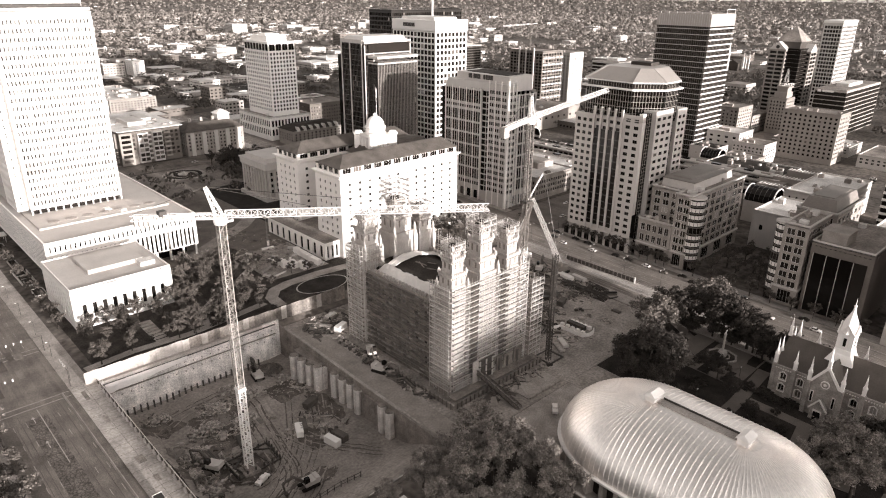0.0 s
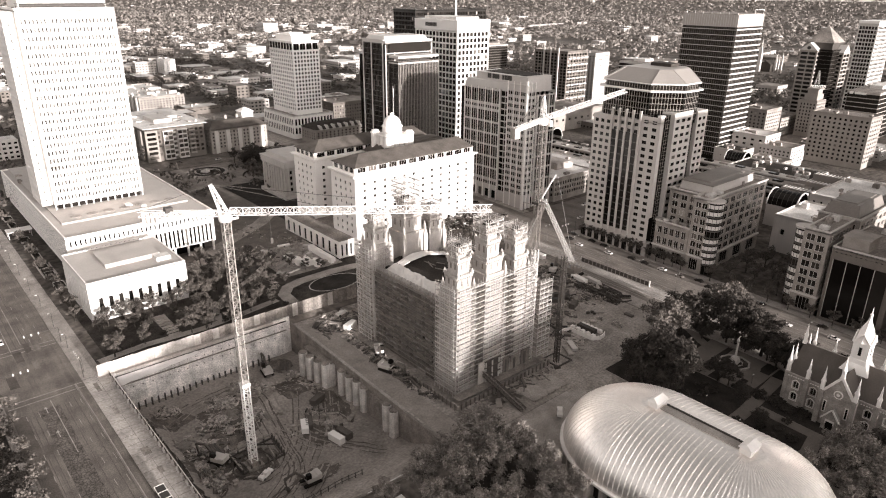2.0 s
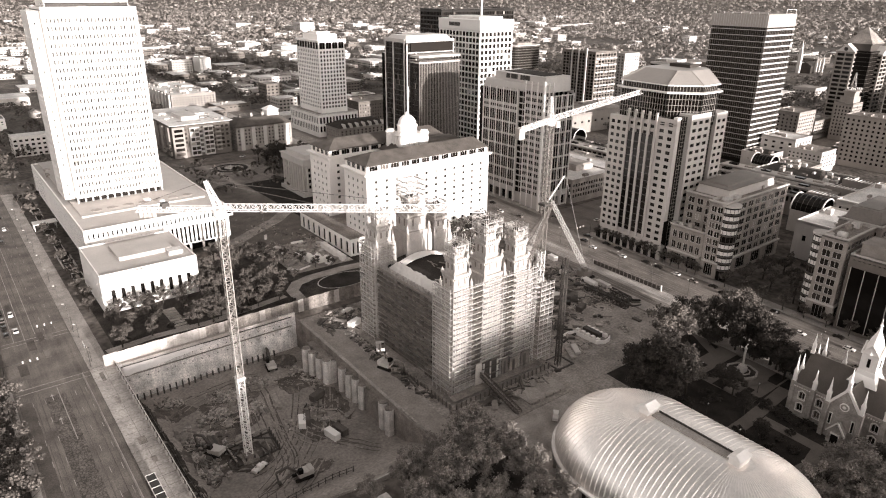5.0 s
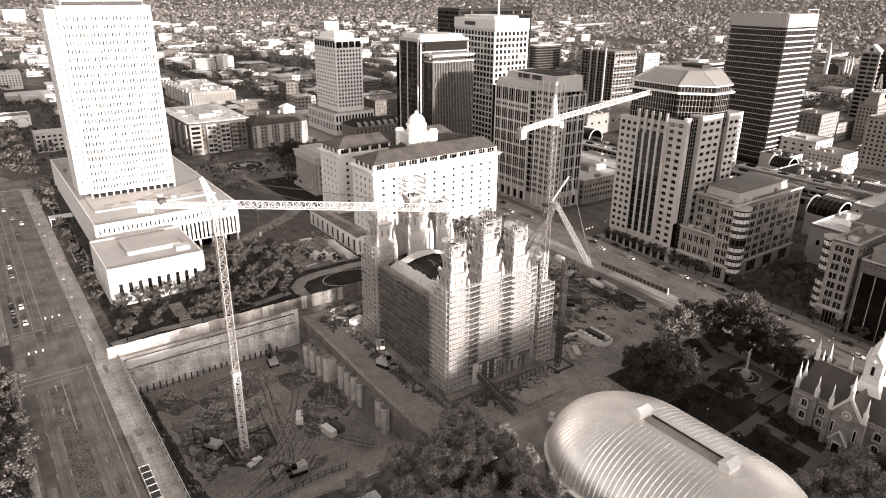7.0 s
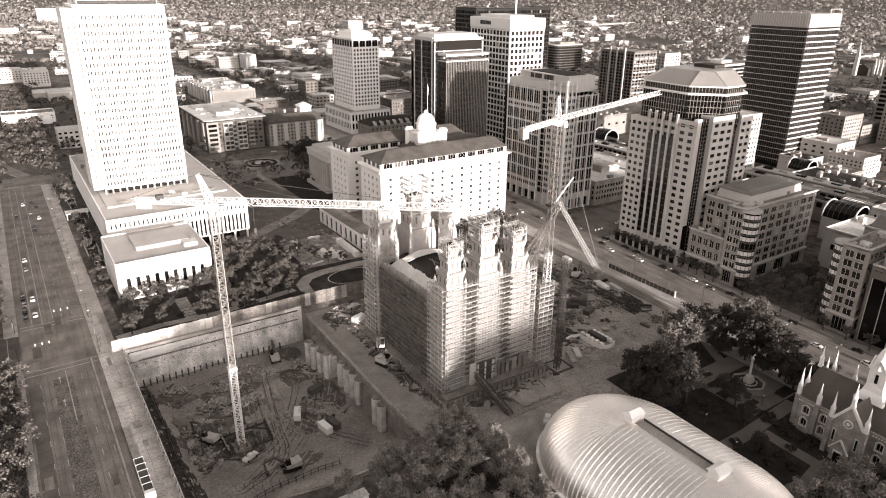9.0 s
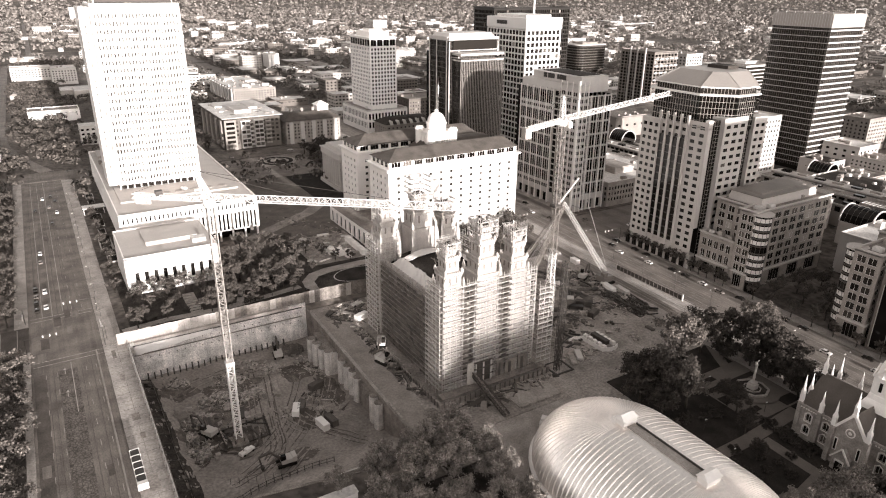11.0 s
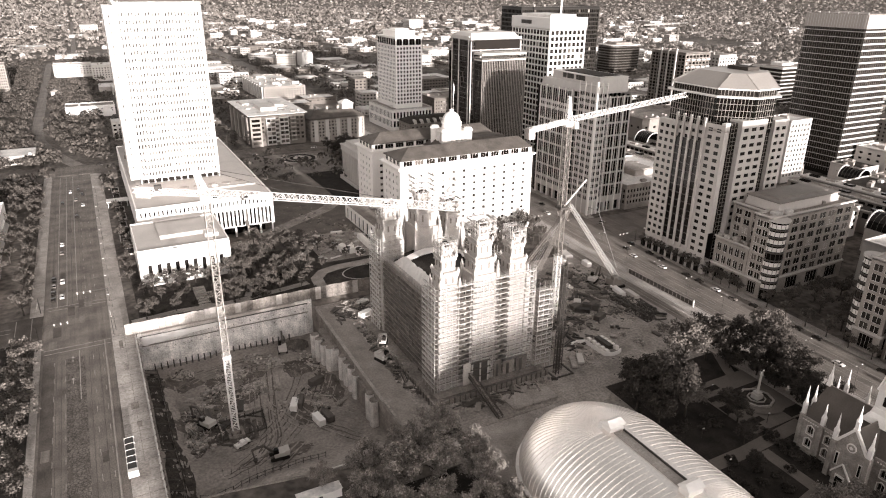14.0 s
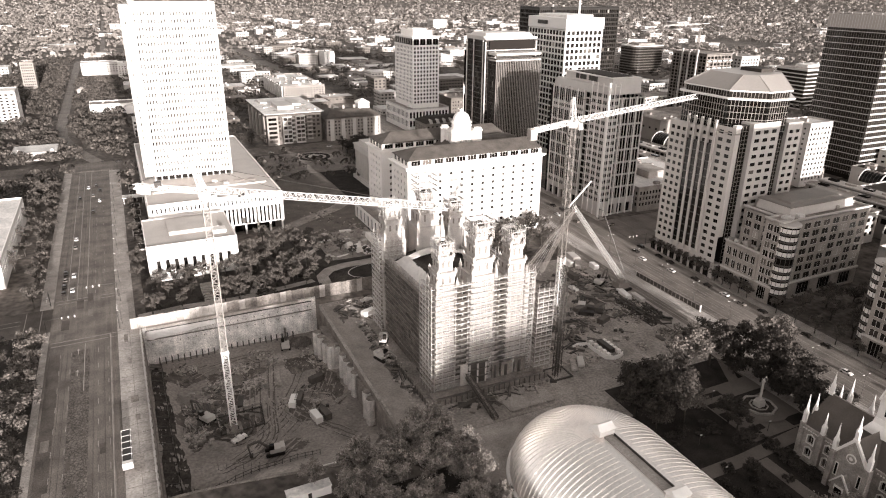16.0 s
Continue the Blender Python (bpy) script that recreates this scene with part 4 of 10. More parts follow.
facade(w, holes, (95.5, 309), (-1, 0), (0, 1), 39.5, -0.5, 17, 9, 1, 0.22, 0.5, 0.5, 1.0, 3.0, 0.7)
part("wall", w, WHITE, t)
windows(t, holes, GLASSD, DARKM, 1, 60)
flat_roof(t, 56, 95.5, 269, 309, 17.0, PALEROOF, 0.5, 0.5, WHITE, 0)
part("penthouse", M().box(67, 89, 282, 300, 17, 18.6).box(66.7, 89.3, 281.7, 300.3, 18.6, 18.9), PALEROOF, t)
part("penthouse_vent", M().box(86, 92, 276, 281, 17, 18.8), ROOFW, t)


def old_hotel():
    t = thing("grand_hotel", "grand white glazed-brick hotel block with hipped roofs and a domed cupola", "building")
    w, holes = M(), []
    ze = 41.0
    spans = [  # x0, x1, y0, y1, west columns, north columns
        (180.0, 260, 263, 285, (12, 10, 0.28, 0.42), (4, 10, 0.3, 0.44)),
        (181.5, 260, 304, 326, (12, 10, 0.28, 0.42), (4, 10, 0.3, 0.44)),
        (214.0, 259.5, 285.02, 303.98, (8, 10, 0.3, 0.42), (4, 10, 0.3, 0.42)),
    ]
    for x0, x1, y0, y1, cw, cn in spans:
        facade(w, holes, (x0, y0), (1, 0), (0, -1), x1 - x0, -2, ze, *cw, 4.5, 2.5, 2.5, 0.4)
        facade(w, holes, (x0, y1), (0, -1), (-1, 0), y1 - y0, -2, ze, *cn, 4.5, 2.5, 2.0, 0.4)
        facade(w, holes, (x1, y0), (0, 1), (1, 0), y1 - y0, -2, ze, *cn, 4.5, 2.5, 2.0, 0.4)
        facade(w, holes, (x1, y1), (-1, 0), (0, 1), x1 - x0, -2, ze, *cw, 4.5, 2.5, 2.5, 0.4)
    part("wall", w, CREAM, t)
    windows(t, holes, GLASSH, BRONZE, 1, 150)
    for x0, x1, y0, y1, cw, cn in spans[:2]:
        c = M().box(x0 - 1.0, x1 + 1.0, y0 - 1.0, y1 + 1.0, ze, ze + 0.7).box(x0 - 1.5, x1 + 1.5, y0 - 1.5, y1 + 1.5, ze + 0.7, ze + 1.1)
        part("cornice", c, CREAM, t)
        d = M()
        k = int((x1 - x0) / 1.6)
        for i in range(k):
            d.box(x0 + i * 1.6, x0 + i * 1.6 + 0.6, y0 - 0.9, y0 - 0.02, ze - 0.7, ze)
        for i in range(int((y1 - y0) / 1.6)):
            d.box(x0 - 0.9, x0 - 0.02, y0 + i * 1.6, y0 + i * 1.6 + 0.6, ze - 0.7, ze)
        part("bracket", d, CREAM, t, kind="stuff")
        # loggia storey under the eaves
        lw, lh = M(), []
        a, b, c2, e = x0 + 0.6, x1 - 0.6, y0 + 0.6, y1 - 0.6
        facade(lw, lh, (a, c2), (1, 0), (0, -1), b - a, ze + 1.1, ze + 4.2, 12, 1, 0.8, 0.84, 0, 0, 1.0, 0.5)
        facade(lw, lh, (a, e), (0, -1), (-1, 0), e - c2, ze + 1.1, ze + 4.2, 4, 1, 0.74, 0.84, 0, 0, 1.0, 0.3)
        facade(lw, lh, (b, c2), (0, 1), (1, 0), e - c2, ze + 1.1, ze + 4.2, 4, 1, 0.74, 0.84, 0, 0, 1.0, 0.3)
        facade(lw, lh, (b, e), (-1, 0), (0, 1), b - a, ze + 1.1, ze + 4.2, 14, 1, 0.62, 0.66, 0, 0, 1.0, 0.5)
        part("loggia", lw, CREAM, t)
        windows(t, lh, GLASSD, CREAM, 2, 80)
        ym = (y0 + y1) / 2
        rf = M()
        rf.box(x0 + 0.1, x1 - 0.1, y0 + 0.1, y1 - 0.1, ze + 4.2, ze + 4.45)
        rf.frustum((x0 + 0.1, x1 - 0.1, y0 + 0.1, y1 - 0.1), ze + 4.45, (x0 + 9.5, x1 - 3, ym - 0.6, ym + 0.6), ze + 8.6)
        part("roof", rf, TILE, t)
    rf = M().frustum((213, 260, 284, 305), ze + 1.5, (216, 258, 290, 298), ze + 6.0)
    part("roof", rf, TILE, t)
    # podium with arched windows between the wings
    w, holes = M(), []
    facade(w, holes, (171, 266), (1, 0), (0, -1), 8.9, -2, 8.5, 3, 1, 0.4, 0.6, 0, 0, 0.5, 0.5)
    facade(w, holes, (171, 322), (0, -1), (-1, 0), 56, -2, 8.5, 9, 1, 0.4, 0.6, 0, 0, 0.5, 0.5)
    facade(w, holes, (179.9, 322), (-1, 0), (0, 1), 8.9, -2, 8.5, 0, 0, 1, 1)
    part("podium", w, CREAM, t)
    windows(t, holes, GLASSD, BRONZE, 0, 30)
    part("podium_roof", M().box(171, 179.9, 266, 322, 8.5, 8.9).box(180, 213, 285.1, 303.9, 8.5, 8.9), ROOF, t)
    # cupola: pedestal, corner turrets, drum, dome, lantern and flagpole
    cx, cy, zb = 224.0, 291.0, ze + 5.0
    cu = part("cupola", M().box(cx - 7.6, cx + 7.6, cy - 7.0, cy + 7.0, zb - 4.5, zb + 6.0).box(cx - 8.1, cx + 8.1, cy - 7.5, cy + 7.5, zb + 6.0, zb + 6.7), CREAM, t, "white beehive cupola with corner turrets")
    for sx in (-1, 1):
        for sy in (-1, 1):
            x, y = cx + sx * 7.0, cy + sy * 6.4
            part("turret", M().lathe(x, y, [(2.3, zb - 2), (2.3, zb + 6.7), (2.7, zb + 7.0), (2.7, zb + 7.7), (2.0, zb + 7.9), (2.0, zb + 8.7), (0.1, zb + 8.9)], 12), CREAM, cu)
    for k in range(4):
        part("pilaster", M().box(cx - 5.4 + k * 3.2, cx - 4.4 + k * 3.2, cy - 7.5, cy - 7.01, zb - 2, zb + 6), CREAM, cu)
        part("pilaster", M().box(cx - 8.1, cx - 7.61, cy - 5.2 + k * 3.2, cy - 4.2 + k * 3.2, zb - 2, zb + 6), CREAM, cu)
    part("drum", M().lathe(cx, cy, [(5.4, zb + 6.7), (5.4, zb + 10.4), (5.8, zb + 10.6), (5.8, zb + 11.2), (5.0, zb + 11.4)], 20), CREAM, cu)
    part("dome", M().lathe(cx, cy, [(5.0 * math.cos(a), zb + 11.4 + 5.4 * math.sin(a)) for a in [i * 0.19 for i in range(8)]], 20), CREAM, cu, smooth=True)
    part("lantern", M().lathe(cx, cy, [(1.1, zb + 16.4), (1.1, zb + 17.4), (1.3, zb + 17.6), (0.1, zb + 18.4)], 10), CREAM, cu)
    for i in range(4):
        # thin grey panels whose tone paints the shade inside the openings
        part("opening", M().box(cx - 4.2 + i * 3.2, cx - 3.0 + i * 3.2, cy - 7.06, cy - 7.01, zb + 1, zb + 4.8), GREYST, cu, "flat grey panel painted as a shaded opening")
    part("flagpole", M().tube((cx + 1, cy, zb + 16), (cx + 1, cy, zb + 32), 0.16, 0.08, 6), STEEL, t)
    fl = M()
    fl.quad((cx + 1.1, cy, zb + 27), (cx + 1.8, cy + 0.6, zb + 25.6), (cx + 2.0, cy + 0.4, zb + 29.6), (cx + 1.1, cy, zb + 31.5))
    part("flag", fl, STEEL, t)


old_hotel()

# columned administration building beyond the hotel
t = thing("columned_hall", "grey stone hall with giant ionic columns", "building")
w, holes = M(), []
block(t, 200, 240, 372, 402, 0, 24, STONE, GLASSD, (9, 4, 0.4, 0.6), (7, 4, 0.4, 0.6), base=4, top=5, limit=30)
part("entablature", M().box(198.2, 241, 370.5, 403.6, 20.5, 24.0).box(197.6, 241.6, 370, 404.2, 24.0, 24.7), STONE, t)
part("attic", M().box(201, 239, 373, 401, 24.7, 27.0), STONE, t)
for i in range(9):
    y = 373.5 + i * 3.5
    part("column", M().lathe(199.0, y, [(0.95, 2.5), (0.95, 3.2), (0.75, 3.4), (0.65, 19.4), (0.95, 20.0), (0.95, 20.5)], 12), STONE, t)
for i in range(11):
    x = 201 + i * 3.7
    part("column", M().lathe(x, 371.3, [(0.95, 2.5), (0.95, 3.2), (0.75, 3.4), (0.65, 19.4), (0.95, 20.0), (0.95, 20.5)], 12), STONE, t)
part("steps", M().box(197, 241, 370, 404, -1, 2.5), STONE, t)

PALEST = mat("pale_cast_stone", 0.8, 0.7, var=0.08, size=8, fine=0.6, bump=0.08, streak=0.06)
# white residential tower with square windows on a podium
t = tower("gridded_tower", "pale concrete tower with a grid of small square windows", (300, 326.5, 537, 580, 20, 75.2), PALEST, GLASS, (8, 15, 0.58, 0.6), (12, 15, 0.52, 0.58), base=3.5, top=0.3, depth=0.3, limit=200, units=0)
part("crown", M().box(300.4, 326.1, 537.4, 579.6, 75.2, 82.6), PALEST, t)
for i in range(4):
    x = 301.3 + i * 6.3
    part("crown_window", M().box(x, x + 5.2, 537.1, 537.39, 76.0, 81.6), GLASSD, t)
    part("crown_mullion", M().box(x + 2.5, x + 2.75, 536.9, 537.09, 76.0, 81.6), BRONZE, t)
for i in range(8):
    y = 538.6 + i * 5.2
    part("crown_window", M().box(300.1, 300.39, y, y + 3.6, 76.0, 81.6), GLASSD, t)
part("cornice", M().box(299.6, 326.9, 536.6, 580.4, 82.6, 83.4), PALEST, t)
part("penthouse", M().box(304, 323, 545, 574, 83.4, 88).box(307, 320, 552, 566, 88, 89.5), WHITE, t)
t = thing("gridded_tower_podium", "low stone-clad podium with tall piers", "building")
block(t, 293, 334, 531, 588, 0, 20, PALEST, GLASSD, (12, 2, 0.6, 0.7), (17, 2, 0.6, 0.7), base=3, top=1.5, limit=60)
flat_roof(t, 293, 334, 531, 588, 20.0, ROOF, 0.8, 0.5, STONE, 4, 5)

# dark glass tower in two steps with a pale frame
t = thing("dark_glass_tower", "dark bronze glass office tower with pale stone bands", "building")
block(t, 294, 336, 392, 420, 0, 91, BRONZE, GLASSD, (28, 24, 0.86, 0.9), (16, 24, 0.86, 0.9), base=2, top=0.5, depth=0.2, limit=40)
part("shoulder", M().box(295.5, 334, 420.02, 427, 0, 82), GLASSD, t, "dark lower glass shoulder")
block(t, 297, 333.5, 381, 391.98, 0, 79.5, BRONZE, GLASSD, (26, 20, 0.8, 0.94), (8, 20, 0.8, 0.94), base=2, top=0.5, depth=0.2, limit=30)
m = M()
for i in range(27):
    x = 297 + i * 36.5 / 26
    m.box(x - 0.12, x + 0.12, 380.6, 380.99, 3, 79)
part("mullion", m, COPPER, t, kind="stuff")
part("band", M().box(296.8, 333.8, 380.7, 392, 81.3, 82.8).box(296.8, 333.8, 380.7, 392, 77.5, 78.5), STONE, t, "pale stone crown band")
part("band", M().box(293.6, 336.6, 391.5, 393, 91.2, 92.8).box(293.6, 294.4, 394.5, 420, 91, 93.5).box(293.6, 336.6, 391.5, 392.2, 83.8, 84.4), STONE, t, "pale stone crown band")
m = M().frustum((293.6, 336.6, 393.01, 420.5), 91, (297, 333, 397, 416), 95.6)
part("roof", m, GREYST, t)
part("crown_window", M().box(297, 334, 391.3, 391.9, 84.8, 91.0), GLASSD, t)
for y in (395.0, 409.0, 419.4):
    part("pier", M().box(293.5, 293.95, y - 0.5, y + 0.5, 2, 91), GREYST, t, "pale corner pier")
for x in (294.0, 302.0, 336.0):
    part("pier", M().box(x - 0.4, x + 0.4, 391.5, 391.95, 2, 90), GREYST, t)

# white gridded bank tower with sign band, dark tower behind with a mast
t = tower("white_bank_tower", "white gridded bank tower with a blank sign band", (361, 395, 391, 442, 0, 97), WHITE, GLASS, (8, 21, 0.74, 0.68), (12, 21, 0.78, 0.72), base=4, top=0.5, side=0.8, depth=0.18, limit=90, rim=0)
part("sign_band", M().box(360.6, 395.4, 390.6, 442.4, 97.05, 105), ALUM, t, "blank white sign band")
BARM = mat("sign_letter", 0.05, 0.6, var=0.1, bump=0)
m = M()
for i in range(8):
    m.box(360.3, 360.59, 427 - i * 1.75, 428.3 - i * 1.75, 99.8, 102.6)
part("sign", m, BARM, t, "dark bank sign drawn as plain shapes")
m = M()
for i in range(11):
    m.box(377.5 + i * 1.4, 378.6 + i * 1.4, 390.3, 390.59, 100.2, 102.0)
part("sign", m, GREYST, t, "pale grey sign drawn as plain bars")
part("penthouse", M().box(366, 390, 398, 436, 105, 107), ROOFW, t)
t = tower("dark_slab_tower", "dark glass slab tower behind the bank", (416, 508, 511, 545, 0, 108), DARKM, GLASSD, (40, 26, 0.85, 0.7), (14, 26, 0.85, 0.7), limit=60, depth=0.2)
part("mast", M().tube((430, 470, 95), (430, 470, 150), 1.0, 0.5, 8), STEEL, t)
part("mast_base", M().box(427, 433, 467, 473, 0, 96), DARKM, t)

# tall office tower with white balcony bands
PIERLINE = mat("pale_floor_line", 0.5, 0.5, var=0.1, bump=0.0)
SCREEN = mat("pale_metal_screen", 0.36, 0.5, 0.2, var=0.08, size=5, fine=0.6, bump=0.03, streak=0.1)
t = thing("banded_tower", "tall dark office tower with thin white floor bands", "building")
WX, WX1, WY, WY1 = 518.7, 559.0, 251.5, 296.0
part("core", M().box(WX, WX1, WY, WY1, 0, 102), GLASSD, t, "dark curtain wall glass")
for k in range(24):
    z = 5.5 + k * 4.1
    part("floor_band", M().box(WX - 0.2, WX1 + 0.6, WY - 0.9, WY - 0.01, z, z + 0.85), ALUM, t)
    part("floor_line", M().box(WX - 0.4, WX - 0.01, WY, WY1, z, z + 0.4), PIERLINE, t)
m1, m2 = M(), M()
for i in range(25):
    y = WY + 0.7 + i * 1.78
    m1.box(WX - 0.25, WX - 0.02, y, y + 0.2, 3, 102)
for i in range(17):
    x = WX + 2.4 + i * 2.3
    m2.box(x - 0.1, x + 0.1, WY - 0.3, WY - 0.02, 3, 102)
part("mullion", m1, TUBED, t, kind="stuff")
part("mullion", m2, TUBED, t, kind="stuff")
part("corner_strip", M().box(WX - 0.3, WX + 0.5, WY - 0.5, WY + 0.4, 3, 102), BRONZE, t)
part("screen", M().box(WX - 0.6, WX1 + 0.6, WY - 0.8, WY1 + 0.6, 102, 111), SCREEN, t, "pale metal rooftop screen")
for i in range(22):
    part("screen_rib", M().box(WX - 0.75, WX - 0.61, WY + 0.5 + i * 2, WY + 0.75 + i * 2, 102.3, 110.7), GREYST, t)
for i in range(7):
    part("screen_post", M().box(WX - 0.5, WX - 0.2, WY + i * 7, WY + 0.3 + i * 7, 111, 112.4), STEEL, t)
part("roof_frame", M().bar((WX + 26, WY, 111), (WX + 26, WY, 114.2), 0.3).bar((WX1, WY, 111), (WX1, WY, 114.2), 0.3).bar((WX + 26, WY, 114.2), (WX1, WY, 114.2), 0.3), STEEL, t, "white roof cradle frame")
part("screen_cap", M().box(WX + 1, WX1 - 1, WY + 1, WY1 - 1, 111, 111.4), ROOF, t)

# bank tower with stone grid and a stepped crown
def bank_tower():
    t = thing("stone_bank_tower", "grey stone bank tower with slim pale piers and a stepped crown", "building")
    w, holes, fine = M(), [], []
    zt = 70.5
    # north face: six broad bays, a dark slot, three fine bays
    facade(w, holes, (303, 318), (0, -1), (-1, 0), 31.4, 12.5, 57.0, 15, 6, 0.8, 0.84, 0.2, 0.2, 0.25, 0.18)
    facade(w, holes, (303, 318), (0, -1), (-1, 0), 31.4, 57.0, 60.5, 15, 1, 0.7, 0.55, 0.2, 0.2, 0.25, 0.18)
    facade(w, holes, (303, 318), (0, -1), (-1, 0), 31.4, 8, 12.5, 15, 1, 0.7, 0.55, 0.2, 0.2, 0.25, 0.18)
    facade(w, holes, (303, 318), (0, -1), (-1, 0), 31.4, 60.5, zt, 15, 1, 0.8, 0.86, 0.2, 0.8, 0.25, 0.18)
    facade(w, holes, (303, 318), (0, -1), (-1, 0), 31.4, -2, 8, 5, 1, 0.74, 0.76, 0, 1.2, 0.3, 1.6)
    facade(w, fine, (304.2, 286.6), (0, -1), (-1, 0), 7.0, -2, zt, 2, 17, 0.92, 0.8, 8, 0.6, 0.0, 0.3)
    facade(w, fine, (303, 279.6), (0, -1), (-1, 0), 15.6, -2, 74, 9, 17, 0.78, 0.56, 9, 2.5, 0.2, 0.15)
    w.quad((303, 279.6, -2), (304.2, 279.6, -2), (304.2, 279.6, 74), (303, 279.6, 74))
    w.quad((304.2, 286.6, -2), (303, 286.6, -2), (303, 286.6, zt), (304.2, 286.6, zt))
    # west face
    facade(w, fine, (303, 264), (1, 0), (0, -1), 7.0, -2, 74, 4, 17, 0.78, 0.56, 9, 2.5, 0.2, 0.15)
    facade(w, holes, (310, 264.8), (1, 0), (0, -1), 19, 8, zt - 2, 9, 8, 0.8, 0.85, 0.4, 0.3, 0.3, 0.18)
    facade(w, holes, (310, 264.8), (1, 0), (0, -1), 19, -2, 8, 3, 1, 0.7, 0.7, 0, 1.5, 0.3, 1.2)
    facade(w, holes, (329, 264.8), (0, 1), (1, 0), 53.2, -2, zt, 14, 8, 0.6, 0.8, 8, 1, 0.4, 0.4)
    facade(w, holes, (329, 318), (-1, 0), (0, 1), 26, -2, zt, 8, 8, 0.6, 0.8, 8, 1, 0.4, 0.4)
    part("wall", w, GREYST, t)
    windows(t, holes, GLASSD, BRONZE, 1, 105)
    windows(t, fine, GLASSD, BRONZE, 0, 60)
    for i in range(6):
        y = 318 - i * 31.4 / 5
        part("pier", M().box(302.65, 302.99, y - 0.3, y + 0.3, -2, zt), PIERST, t)
    for i in range(4):
        y = 279.6 - i * 5.0
        part("pier", M().box(302.6, 302.99, y - 0.28, y + 0.28, -2, 76.5), PIERST, t)
    part("corner_pier", M().box(301.9, 303.2, 263.0, 264.3, -2, 77.5), PIERST, t, "bright corner pier")
    for x, zz in ((306.4, 76.5), (309.8, 76.5), (313, 69), (318.5, 69), (323.5, 69), (328.8, 69)):
        part("pier", M().box(x - 0.28, x + 0.28, 263.4 if x < 310 else 264.2, 263.99 if x < 310 else 264.79, -2, zz), PIERST, t)
    part("side_glass", M().box(303.6, 328, 318.01, 322, -2, 69), GLASSD, t, "dark glazed side strip")
    part("crown", M().frustum((303.3, 329, 280, 318), zt, (304.0, 328.5, 280.6, 317.4), 74.6), GREYST, t)
    part("crown", M().box(303.6, 312, 264.6, 279.6, 74, 74.8), GREYST, t)
    part("crown_block", M().frustum((306.5, 328, 267, 312), 70, (306.9, 327.6, 267.4, 311.6), 78.6).box(306.6, 327.8, 267.1, 311.9, 78.6, 79.1), GREYST, t)
    part("penthouse_roof", M().box(310, 325, 272, 306, 79.1, 79.5), ROOFD, t)
    m = M()
    for i, wd in enumerate((1.5, 0.7, 1.6, 1.6, 1.4, 0.0, 1.4, 1.5, 1.6, 1.5)):
        if wd:
            part("sign_letter", M().box(306.3, 306.8, 301 - i * 2.1 - wd, 301 - i * 2.1, 75.9, 78.7), BARM, t, "dark bank sign drawn as plain shapes")


PIERST = mat("pale_stone_pier", 0.72, 0.7, var=0.1, size=6, fine=0.5, bump=0.05)
bank_tower()
t = tower("low_stone_annex", "low brown stone annex with long rows of windows", (331, 372, 262, 330, -2, 13.5), BRICK, GLASSD, (16, 3, 0.62, 0.62), (26, 3, 0.62, 0.62), ROOFW, units=6, limit=48, frame_mat=STONE)
part("skylight", M().box(352, 369, 278, 300, 13.5, 17).box(353, 368, 279, 299, 17, 17.5), CONC, t, "pale roof lantern")

